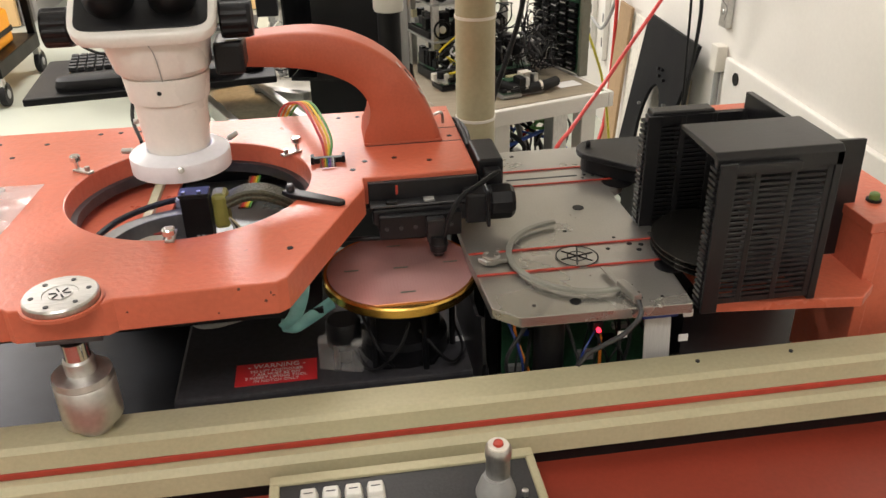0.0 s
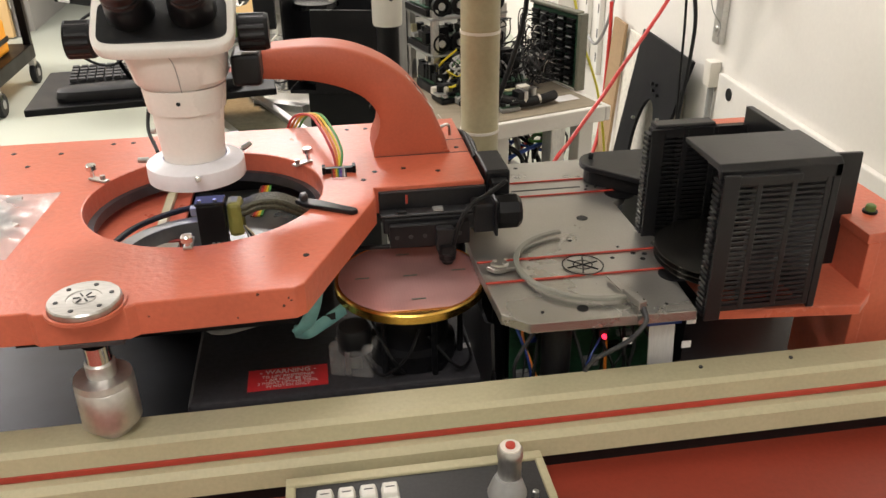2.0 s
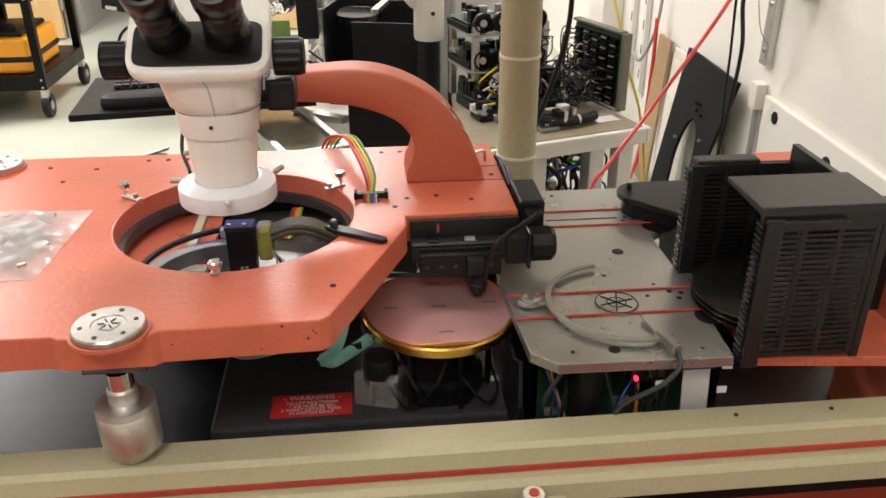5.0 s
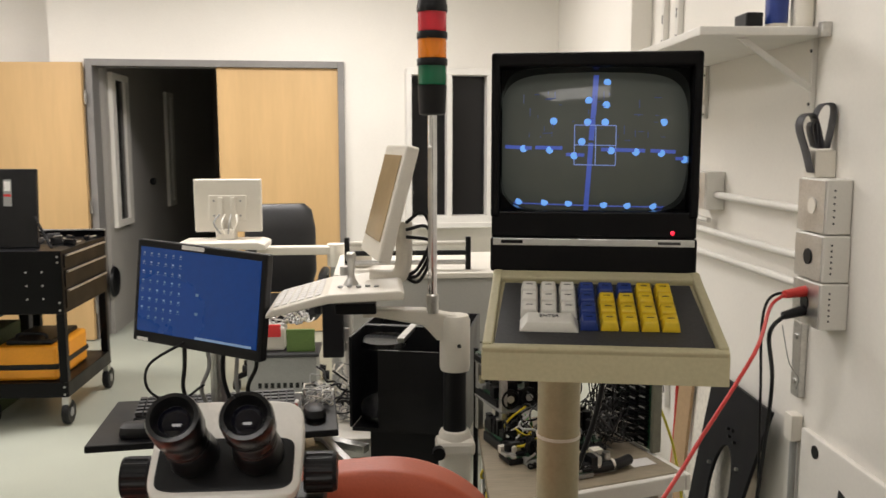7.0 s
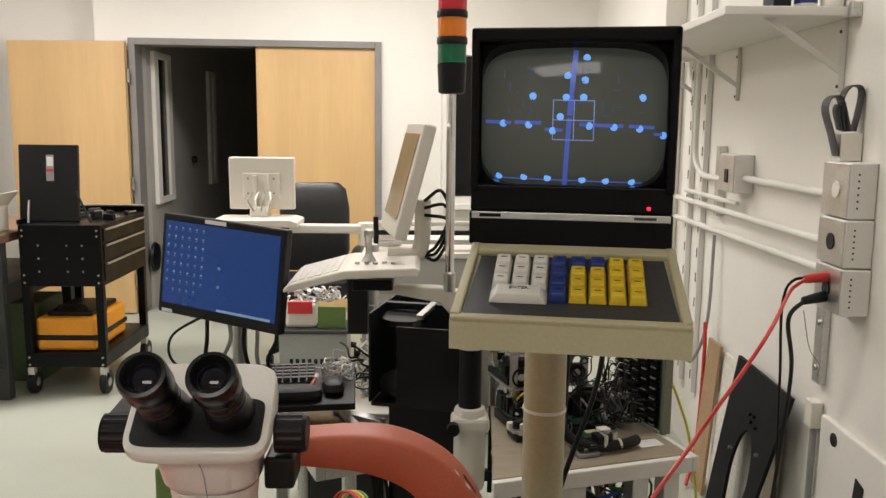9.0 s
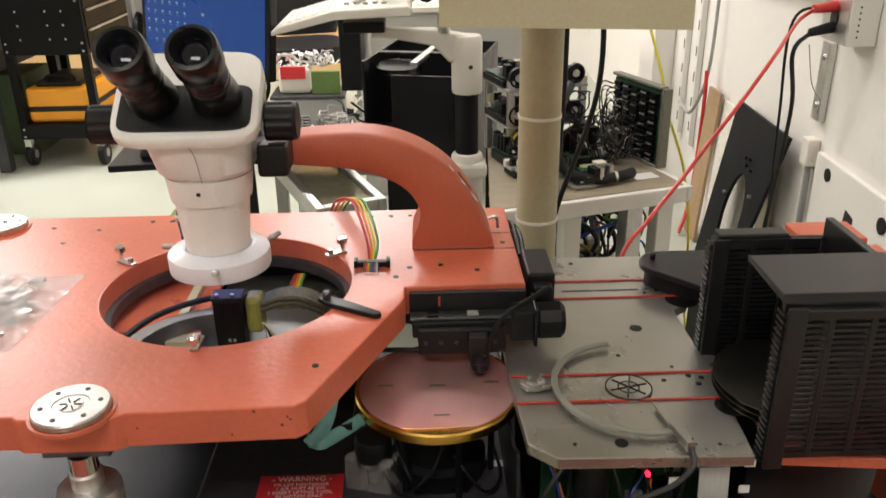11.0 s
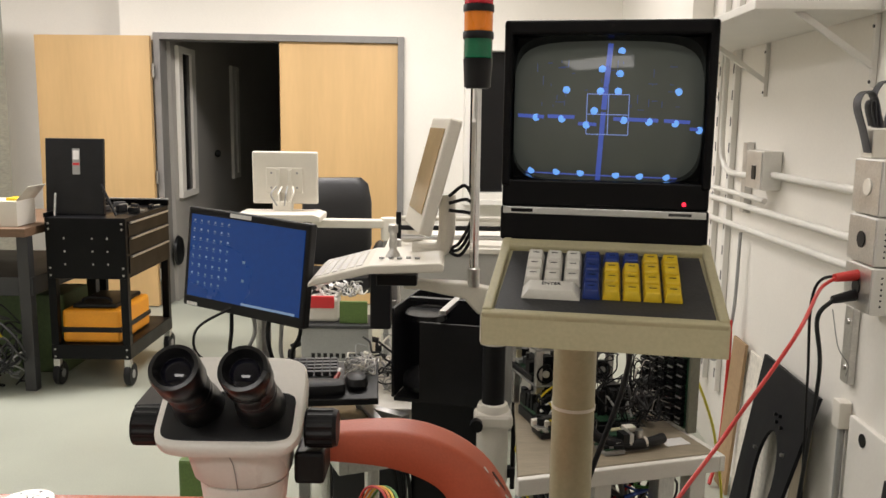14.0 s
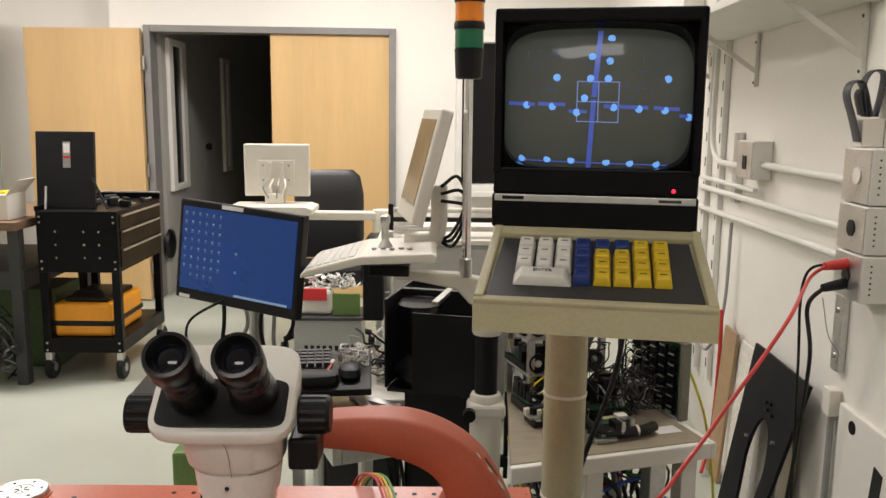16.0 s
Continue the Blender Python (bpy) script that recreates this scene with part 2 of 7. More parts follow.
CEIL = mat("ceiling_tile_white", (0.78, 0.76, 0.72), 0.8, grain=120, vary=0.05, bump=0.2)
WOOD = mat("pale_maple_veneer", (0.62, 0.41, 0.19), 0.42, grain=14, vary=0.025, stain=2.2, stain_vary=0.07, bump=0.01, stretch=(3, 3, 0.35))
# raw plywood with the shade over the bench top put into its colour
PLY = mat("shade_toned_plywood", (0.27, 0.225, 0.16), 0.65, grain=30, vary=0.12, stretch=(1, 8, 1))
CARDBOARD = mat("brown_board", (0.36, 0.24, 0.13), 0.75, grain=60, vary=0.08, bump=0.08)
FRAME_GREY = mat("grey_frame_paint", (0.22, 0.21, 0.20), 0.5, grain=120, vary=0.05)
WHITE_PAINT = mat("white_metal_paint", (0.74, 0.72, 0.67), 0.42, grain=160, vary=0.02, stain=5, stain_vary=0.05)
BLUE_PLASTIC = mat("blue_key_plastic", (0.012, 0.035, 0.20), 0.4, grain=200, vary=0.06)
YELLOW_KEY = mat("yellow_key_plastic", (0.72, 0.50, 0.02), 0.4, grain=200, vary=0.05)
WHITE_KEY = mat("white_key_plastic", (0.74, 0.72, 0.66), 0.4, grain=200, vary=0.03)
DARK_GREY = mat("dark_grey_panel", (0.034, 0.034, 0.036), 0.5, grain=300, vary=0.15, bump=0.15)
GREY = mat("grey_plastic", (0.30, 0.30, 0.29), 0.5, grain=150, vary=0.06)
SILVER = mat("silver_strip", (0.55, 0.55, 0.54), 0.35, 0.7, grain=120, vary=0.05)
RED_CABLE = mat("red_cable_jacket", (0.55, 0.035, 0.03), 0.4, grain=150, vary=0.05)
YELLOW_CABLE = mat("yellow_cable_jacket", (0.62, 0.55, 0.05), 0.4, grain=150, vary=0.05)
ORANGE_CASE = mat("orange_plastic_case", (0.80, 0.32, 0.015), 0.45, grain=100, vary=0.05)
GREEN_PLASTIC = mat("green_plastic", (0.12, 0.20, 0.05), 0.45, grain=100, vary=0.1)
GREEN_LENS = mat("green_lens", (0.0, 0.13, 0.055), 0.25, grain=40, vary=0.1, stretch=(1, 1, 0.2))
AMBER_LENS = mat("amber_lens", (0.80, 0.22, 0.01), 0.25, grain=40, vary=0.1, stretch=(1, 1, 0.2))
RED_LENS = mat("red_lens", (0.55, 0.015, 0.03), 0.25, grain=40, vary=0.1, stretch=(1, 1, 0.2))
SIGN_RED = mat("red_sign_foil", (0.62, 0.03, 0.035), 0.35, grain=100, vary=0.04)
SIGN_WHITE = mat("white_print", (0.8, 0.78, 0.76), 0.5, grain=100, vary=0.03)
TEAL = mat("teal_tubing", (0.20, 0.45, 0.45), 0.35, grain=100, vary=0.1)
LEATHER = mat("black_leather", (0.010, 0.010, 0.011), 0.42, grain=90, vary=0.2, bump=0.25)
PCB = mat("green_circuit_board", (0.02, 0.07, 0.035), 0.4, grain=200, vary=0.25, stain=30, stain_vary=0.3)
SMOKED = mat("amber_grey_screen", (0.40, 0.29, 0.16), 0.2, grain=40, vary=0.04)
CRT_GLASS = mat("crt_glass", (0.112, 0.122, 0.110), 0.06, grain=30, vary=0.02, bump=0.0, rough_vary=0.02, spec=0.2, emit=(0.8, 0.9, 0.82), emit_strength=0.017)
CRT_BLUE = mat("lit_blue_phosphor", (0.05, 0.08, 0.3), 0.3, emit=(0.12, 0.20, 0.85), emit_strength=0.42, bump=0)
CRT_DOT = mat("lit_pale_blue_phosphor", (0.1, 0.2, 0.4), 0.3, emit=(0.16, 0.42, 1.0), emit_strength=1.1, bump=0)
LCD_BLUE = mat("lit_blue_desktop", (0.0, 0.02, 0.1), 0.25, emit=(0.004, 0.065, 0.32), emit_strength=0.46, bump=0, stain=3, stain_vary=0.2)
LCD_ICON = mat("lit_icon", (0.1, 0.14, 0.2), 0.3, emit=(0.36, 0.55, 0.75), emit_strength=0.30, bump=0)
LCD_BAR = mat("lit_taskbar", (0.2, 0.25, 0.3), 0.3, emit=(0.3, 0.5, 0.85), emit_strength=0.4, bump=0)
LED_RED = mat("lit_red_led", (0.5, 0.0, 0.01), 0.3, emit=(1.0, 0.02, 0.05), emit_strength=3.0, bump=0)
LAMP_GLOW = mat("lit_lamp_diffuser", (0.9, 0.9, 0.85), 0.5, emit=(1.0, 0.94, 0.87), emit_strength=4.0, bump=0)
PANE = glass("window_glass", (0.9, 0.93, 0.92))
def scuffed_clear(name, share, color):
    """Clear plastic with a scuffed, whitish surface."""
    m = mat(name, color, 0.22, grain=80, vary=0.1, stain=60, stain_vary=0.4, bump=0.3)
    nt = m.node_tree
    mixer, clear, outp = nt.nodes.new("ShaderNodeMixShader"), nt.nodes.new("ShaderNodeBsdfTransparent"), nt.nodes["Material Output"]
    mixer.inputs[0].default_value = share
    nt.links.new(clear.outputs[0], mixer.inputs[1])
    nt.links.new(nt.nodes["Principled BSDF"].outputs[0], mixer.inputs[2])
    nt.links.new(mixer.outputs[0], outp.inputs[0])
    return m


CLEAR = scuffed_clear("clear_acrylic", 0.22, (0.62, 0.60, 0.58))
DULL_STEEL = mat("dull_grey_steel", (0.10, 0.10, 0.105), 0.45, 0.8, grain=80, vary=0.15, stain=15, stain_vary=0.2)


def wafer_surface():
    """A mirror-like coated silicon face with a fine die grid and a pink sheen."""
    m = mat("coated_silicon_wafer", (0.84, 0.46, 0.44), 0.21, 0.66, grain=14, vary=0.08, stain=9, stain_vary=0.14, bump=0.0, rough_vary=0.03)
    nt = m.node_tree
    b = nt.nodes["Principled BSDF"]
    brick = nt.nodes.new("ShaderNodeTexBrick")
    brick.offset, brick.inputs["Scale"].default_value = 0.0, 1.0
    for key, v in (("Brick Width", 0.0035), ("Row Height", 0.0035), ("Mortar Size", 0.0002)):
        brick.inputs[key].default_value = v
    brick.inputs["Color1"].default_value = brick.inputs["Color2"].default_value = (1, 1, 1, 1)
    brick.inputs["Mortar"].default_value = (0.90, 0.88, 0.89, 1)
    co = nt.nodes.new("ShaderNodeTexCoord")
    nt.links.new(co.outputs["Object"], brick.inputs["Vector"])
    mix = nt.nodes.new("ShaderNodeMix")
    mix.data_type, mix.blend_type = "RGBA", "MULTIPLY"
    mix.inputs[0].default_value = 1.0
    old = b.inputs["Base Color"].links[0].from_socket
    nt.links.new(old, mix.inputs[6])
    nt.links.new(brick.outputs["Color"], mix.inputs[7])
    nt.links.new(mix.outputs[2], b.inputs["Base Color"])
    return m


WAFER = wafer_surface()


# ---- the room ----
def slab(name, quad, thick, z0, z1, material, label, category="wall"):
    """A wall along a line a-b, thick to the left of its run."""
    (ax, ay), (bx, by) = quad
    d = Vector((bx - ax, by - ay)).normalized()
    n = Vector((-d.y, d.x)) * thick
    return single(name, prism([(ax, ay), (bx, by), (bx + n.x, by + n.y), (ax + n.x, ay + n.y)], z0, z1), material, label, category, kind="structure")


single("floor", box(-4.6, 3.0, -2.6, 12.0, -0.12, 0.0), FLOOR, "pale grey-green sheet vinyl floor", "floor", kind="structure")
single("ceiling", box(-4.6, 3.0, -2.6, 12.0, CEILING, CEILING + 0.1), CEIL, "white tiled ceiling", "ceiling", kind="structure")

# the back wall leans a little out of square with the machine: its own axes
BACK = pose(-2.10, 6.51, 0, 0, 0, 3.0)


def back_piece(name, x0, x1, z0, z1, label, y0=0.0, y1=0.14):
    return single(name, box(x0, x1, y0, y1, z0, z1, m=BACK), WALL, label, "wall", kind="structure")


back_piece("wall_back_left", -0.25, 0.0, 0, CEILING, "white painted wall beside the double door")
back_piece("wall_back_recess", -2.4, -0.25, 0, CEILING, "white painted wall in shade behind the open door leaf", 0.22, 0.36)
back_piece("wall_back_over_door", 0.0, 1.88, 2.09, CEILING, "white painted wall over the double door")
back_piece("wall_back_mid", 1.88, 2.36, 0, CEILING, "white painted wall between door and window")
back_piece("wall_back_under_window", 2.36, 2.99, 0, 0.88, "white painted wall under the window")
back_piece("wall_back_over_window", 2.36, 2.99, 2.02, CEILING, "white painted wall over the window")
back_piece("wall_back_right", 2.99, 3.62, 0, CEILING, "white painted wall in the far corner")
slab("wall_right", ((1.27, 2.25), (1.45, 6.75)), -0.14, 0, CEILING, WALL, "white painted wall with conduits and boxes")
slab("wall_right_near", ((1.08, -2.6), (1.27, 2.25)), -0.14, 0, CEILING, WALL, "white painted wall beside the prober")
slab("wall_left", ((-4.3, -2.5), (-4.3, 7.0)), 0.14, 0, CEILING, WALL, "white painted wall")
slab("wall_front", ((-4.4, -2.45), (1.2, -2.45)), -0.14, 0, CEILING, WALL, "white painted wall")
# corridor behind the door, its darkness partly put into the grey wall colour
slab("wall_corridor_left", ((-2.03, 6.66), (-2.15, 11.6)), 0.14, 0, CEILING, WALL_DIMMED, "corridor side wall in the dark, shade put into its grey colour")
slab("wall_corridor_end", ((-2.3, 11.5), (2.0, 11.5)), 0.14, 0, CEILING, WALL_DIMMED, "corridor end wall with shade put into its grey colour")
slab("wall_corridor_right", ((1.9, 6.9), (1.9, 11.6)), -0.14, 0, CEILING, WALL_DIMMED, "corridor side wall with shade put into its grey colour")
single("wall_corridor_over", box(-2.3, 2.1, 6.95, 11.6, 2.45, 2.5), WALL_DIMMED, "corridor ceiling with shade put into its grey colour", "ceiling", kind="structure")

# a low plinth panel with holes on the right wall beside the machine
plinth = thing("wall_panel", (1.24, 1.75, 0), "white painted panel with round holes and a slot on the wall", "panel", kind="structure")
PW = pose(1.272, 2.31, 0, 0, 0, 87.7)
part("panel_sheet", box(-1.6, 0.06, 0.0, 0.018, 0.0, 0.655, 0.004, m=PW), WALL, plinth)
for u, z, r in ((-0.03, 0.612, 0.019), (-0.36, 0.59, 0.022), (-0.40, 0.52, 0.008), (-0.12, 0.42, 0.009)):
    part("hole", lathe([(r, 0), (r, 0.004), (0, 0.004)], PW @ pose(u, 0.017, z, -90), 20), BLACK, plinth, "dark round cable hole")
part("slot", prism([(-0.20, 0.44), (-0.15, 0.42), (-0.17, 0.56), (-0.215, 0.55)], 0.017, 0.021, "y"), BLACK, plinth, "dark slanted slot").data.transform(PW)

# double door: frame, one leaf folded back, one leaf shut
frame_m = FRAME_GREY
door_1 = thing("door_1", (-2.1, 6.5, 0), "grey steel frame of an open double door", "door frame", kind="structure", rz=3.0, local=True)
part("jamb", box(0.0, 0.05, -0.03, 0.16, 0, 2.09, 0.004), frame_m, door_1)
part("jamb", box(1.83, 1.88, -0.03, 0.16, 0, 2.09, 0.004), frame_m, door_1)
part("head", box(0.05, 1.83, -0.03, 0.16, 2.04, 2.09, 0.004), frame_m, door_1)
leaf = thing("door_leaf", (-0.27, 6.6, 0.01), "closed pale maple-veneer door leaf", "door", rz=3.0, local=True)
part("panel", box(-0.90, 0.0, 0.0, 0.045, 0.0, 2.03, 0.003), WOOD, leaf)
for z in (0.25, 1.0, 1.8):
    part("hinge", cyl((0.006, -0.006, z - 0.05), (0.006, -0.006, z + 0.05), 0.008, seg=10), STEEL, leaf)
leaf2 = thing("door_leaf", (-2.105, 6.46, 0.01), "pale maple-veneer door leaf folded back against the wall", "door", rz=-3.0, local=True)
part("panel", box(-0.875, 0.0, -0.045, 0.0, 0.0, 2.05, 0.003), WOOD, leaf2)
for z in (0.25, 1.0, 1.8):
    part("hinge", cyl((0.012, -0.02, z - 0.05), (0.012, -0.02, z + 0.05), 0.01, seg=10), STEEL, leaf2)

# slit windows and fittings on the corridor wall
CW = pose(-2.03, 6.66, 0, 0, 0, 91.4)
for u0, u1, z0, z1 in ((0.10, 0.58, 0.82, 2.02), (1.95, 2.25, 0.85, 1.98)):
    w = thing("corridor_window", (-2.03, 6.66 + u0, z0), "tall narrow dark window in a pale frame", "window", "corridor windows", "structure")
    f = 0.11
    bm = bmesh.new()
    for a in ((u0, u1, z0, z0 + 0.05), (u0, u1, z1 - 0.05, z1), (u0, u0 + f, z0 + 0.05, z1 - 0.05), (u1 - f, u1, z0 + 0.05, z1 - 0.05)):
        add_box(bm, a[0], a[1], -0.035, -0.002, a[2], a[3], 0.003, CW)
    part("window_frame", bm, WALL, w)
    part("pane", box(u0 + f, u1 - f, -0.012, -0.004, z0 + 0.05, z1 - 0.05, m=CW), BLACK_GLOSS, w)
single("round_vent", lathe([(0.0, 0.03), (0.05, 0.03), (0.11, 0.02), (0.12, 0.0)], CW @ pose(0.02, -0.002, 0.41, 90), 28), BLACK, "black round fitting on the corridor wall", "vent", smooth=True)
single("round_cover", lathe([(0.0, 0.05), (0.03, 0.045), (0.035, 0.02), (0.02, 0.0)], CW @ pose(1.3, -0.002, 1.13, 90), 18), BLACK, "black round cover on the corridor wall", "cover", smooth=True)

# window right of the door
win = thing("window_1", (0.25, 6.6, 0.88), "dark two-pane window with a white frame", "window", kind="structure", rz=3.0, local=True)
bm = bmesh.new()
for a in ((-0.01, 0.65, -0.03, 0.04), (-0.01, 0.65, 1.11, 1.16)):
    add_box(bm, a[0], a[1], -0.13, 0.03, a[2], a[3], 0.004)
part("window_frame", bm, WHITE_PAINT, win)
for x in (-0.01, 0.30, 0.61):
    part("mullion", box(x, x + 0.04, -0.13, 0.03, 0.04, 1.11, 0.004), WHITE_PAINT, win)
part("window_sill", box(-0.04, 0.68, -0.16, -0.131, -0.05, -0.01, 0.004), WHITE_PAINT, win)
for x in (0.03, 0.34):
    part("pane", box(x, x + 0.27, 0.0, 0.006, 0.04, 1.11), BLACK_GLOSS, win)

# ceiling lamps
for lx, ly, watts in LAMPS:
    lamp = thing("ceiling_light", (lx, ly, CEILING), "lit recessed fluorescent ceiling light", "ceiling light", "ceiling lights", local=True)
    bm = bmesh.new()
    for a in ((-0.62, 0.62, -0.32, -0.29), (-0.62, 0.62, 0.29, 0.32), (-0.62, -0.59, -0.29, 0.29), (0.59, 0.62, -0.29, 0.29)):
        add_box(bm, *a, -0.05, -0.002, 0.004)
    part("frame", bm, WHITE_PAINT, lamp)
    part("diffuser", box(-0.59, 0.59, -0.29, 0.29, -0.03, -0.01), LAMP_GLOW, lamp)


# ---- the wafer prober ----
# base: cabinet, steel bed, front rail
base = thing("prober_cabinet", (0.0, 0.9, 0.0), "black-framed prober cabinet with a red-brown front apron", "machine cabinet")
part("cabinet_body", box(-0.95, 0.70, 0.64, 1.10, 0.05, 0.735, 0.006), BLACK_METAL, base)
part("apron", prism([(0.30, 0.755), (0.632, 0.770), (0.632, 0.752), (0.30, 0.737)], -0.95, 0.80, "x", 0.003), RED_PANEL, base, "red-brown laminate apron")
part("recess", box(-0.95, 0.80, 0.628, 0.66, 0.735, 0.812), BLACK, base)
for x in (-0.85, 0.6):
    for y in (0.7, 1.04):
        part("foot", cyl((x, y, 0.0), (x, y, 0.052), 0.025, seg=16), RUBBER, base)
bed = thing("steel_bed", (-0.4, 0.9, 0.736), "dark polished steel bed plate of the stage", "machine bed")
part("plate", box(-0.95, 0.195, 0.684, 1.13, 0.736, 0.758, 0.002), DARK_STEEL, bed)
part("front_edge", box(-0.95, 0.195, 0.676, 0.6835, 0.736, 0.7565, 0.001), BLACK_METAL, bed, "black edge strip")
part("rear_panel", box(-0.30, 0.03, 1.095, 1.10, 0.758, 0.952, 0.001), BLACK_METAL, base)
rail = thing("front_rail", (0, 0.64, 0.80), "beige painted front rail with a red stripe", "rail")
part("upper_rail", prism([(0.674, 0.80), (0.676, 0.846), (0.672, 0.850), (0.640, 0.850), (0.634, 0.846), (0.631, 0.829), (0.640, 0.829), (0.640, 0.80)], -0.95, 0.80, "x"), BEIGE, rail)
part("stripe", box(-0.95, 0.80, 0.630, 0.642, 0.8215, 0.8285, 0.001), RED_PAINT, rail, "red inlaid stripe")
part("lower_rail", prism([(0.640, 0.80), (0.640, 0.821), (0.622, 0.821), (0.615, 0.816), (0.612, 0.797), (0.620, 0.797)], -0.95, 0.80, "x"), BEIGE, rail)
for x in (0.40, 0.50, 0.62):
    part("screw", cyl((x, 0.658, 0.8495), (x, 0.658, 0.8515), 0.0022, seg=10), DARK_GREY, rail)

# stage: the positioner block with chuck, in place below the platen
stage = thing("positioner", (0.04, 0.9, 0.758), "black air-bearing positioner block with a red warning plate", "positioner")
part("block", box(-0.136, 0.205, 0.749, 1.06, 0.760, 0.800, 0.004), POSITIONER, stage)
part("skirt", box(-0.130, 0.190, 0.744, 0.749, 0.760, 0.776, 0.001), BLACK, stage)
sign = part("warning_plate", box(-0.073, 0.016, 0.7635, 0.8025, 0.8002, 0.8012), SIGN_RED, stage, "red foil plate with white print")
for text, size, y in (("- WARNING -", 0.0105, 0.7955), ("TO LIFT POSITIONER", 0.0062, 0.7865), ("1 AIR MUST BE ON", 0.0062, 0.7805), ("2 INSERT LIFTING TOOL", 0.0062, 0.7745), ("IN NOTCH ONLY", 0.0062, 0.7685)):
    writing("print", text, size, pose(-0.0285, y, 0.8013), SIGN_WHITE, sign)
part("label_strip", box(0.160, 0.203, 0.808, 0.818, 0.8002, 0.8008), SIGN_WHITE, stage, "white label strip")
for x in (-0.123, -0.103):
    part("label_strip", box(x, x + 0.017, 0.893, 0.899, 0.8002, 0.8008), SIGN_WHITE, stage, "white label strip")
    part("label_strip", box(x, x + 0.015, 0.902, 0.905, 0.8002, 0.8008), GREY, stage)

CX, CY = 0.117, 0.8145
chuck = thing("wafer_chuck", (CX, CY, 0.80), "gold-rimmed vacuum chuck on a black turntable", "wafer chuck")
part("turntable", lathe([(0.050, 0.801), (0.050, 0.822), (0.042, 0.826), (0.042, 0.878), (0.060, 0.882), (0.060, 0.890)], pose(CX, CY, 0)), BLACK_METAL, chuck, smooth=True)
part("rim", lathe([(0.058, 0.886), (0.083, 0.887), (0.086, 0.890), (0.086, 0.8985), (0.0845, 0.9005), (0.082, 0.9), (0, 0.9)], pose(CX, CY, 0), 72), GOLD, chuck, "polished gold rim", smooth=True)
for a in range(50, 410, 60):
    x, y = CX + 0.056 * math.cos(radians(a)), CY + 0.056 * math.sin(radians(a))
    part("standoff", cyl((x, y, 0.801), (x, y, 0.887), 0.0035, seg=10), BLACK_METAL, chuck)
part("flange", prism(circle(CX, CY, 0.056, 6), 0.801, 0.807, bevel=0.001), BLACK, chuck)
for k, pts in enumerate((((0.05, 0.80, 0.83), (0.075, 0.757, 0.81), (0.105, 0.752, 0.835), (0.12, 0.765, 0.86)), ((0.13, 0.765, 0.85), (0.16, 0.752, 0.815), (0.18, 0.78, 0.81), (0.175, 0.83, 0.82)), ((0.07, 0.79, 0.86), (0.085, 0.75, 0.84), (0.10, 0.757, 0.81)))):
    part("hose", tube(pts, 0.0018, 8), RUBBER, chuck)


def wafer(x, y, z, r, flat, rz=0.0):
    """A thin disc with one flat towards -y."""
    a = math.degrees(math.asin(flat / r))
    pts = circle(0, 0, r, 84, -90 + a, 270 - a)
    w = thing("silicon_wafer", (x, y, z), "pink-sheened patterned silicon wafer", "wafer", rz=rz, local=True)
    part("disc", prism(pts, 0.0, 0.0007), WAFER, w, smooth=True)
    return w


w0 = wafer(CX, CY, 0.9004, 0.0812, 0.034)
for x, y in ((0.0, 0.0), (0.003, -0.053), (-0.003, 0.052), (-0.054, 0.002), (0.056, 0.004)):
    part("mark", box(x - 0.008, x + 0.008, y - 0.0014, y + 0.0014, 0.0008, 0.00095), mat("dark_die_mark", (0.03, 0.04, 0.02), 0.3), w0, "dark unpatterned test die")

# clear acrylic block with a black cap beside the chuck
blk = thing("acrylic_block", (0.049, 0.792, 0.80), "clear acrylic valve block with a black knob", "valve block")
VB = pose(0.049, 0.792, 0, 0, 0, -18)
part("clear_body", box(-0.025, 0.025, -0.022, 0.020, 0.8003, 0.834, 0.003, m=VB), CLEAR, blk)
part("knob", lathe([(0.0195, 0.826), (0.0195, 0.852), (0.017, 0.856), (0, 0.856)], VB, 28), BLACK, blk, smooth=True)
part("insert", lathe([(0.007, 0.8015), (0.007, 0.820), (0, 0.820)], VB, 18), STEEL, blk, smooth=True)
for x in (-0.019, 0.019):
    part("ear", box(x - 0.006, x + 0.006, -0.021, -0.010, 0.8342, 0.840, 0.002, m=VB), CLEAR, blk)
part("bolt", cyl(VB @ Vector((-0.004, -0.018, 0.803)), VB @ Vector((-0.004, -0.018, 0.832)), 0.0032, seg=10), STEEL, blk)
hose = thing("air_hose", (0.0, 0.80, 0.83), "pale teal flat air hose", "hose")
def flat_hose(pts, w, t):
    """A hose pressed flat: a lengthwise band standing on edge."""
    p = glide(pts, 6)
    bm = bmesh.new()
    rows = []
    for k, q in enumerate(p):
        d = (p[min(k + 1, len(p) - 1)] - p[max(k - 1, 0)]).normalized()
        side = Vector((0.0, 0.25, 1.0)) if abs(d.z) < 0.7 else Vector((1.0, 0.0, 0.2))
        side = (side - d * side.dot(d)).normalized()
        nrm = d.cross(side)
        rows.append([bm.verts.new(q + side * (w * math.cos(a)) + nrm * (t * math.sin(a))) for a in (2 * math.pi * j / 12 for j in range(12))])
    for a, b in zip(rows, rows[1:]):
        for j in range(12):
            bm.faces.new((a[j], a[(j + 1) % 12], b[(j + 1) % 12], b[j]))
    bm.faces.new(rows[0])
    bm.faces.new(rows[-1])
    bmesh.ops.recalc_face_normals(bm, faces=bm.faces)
    return bm


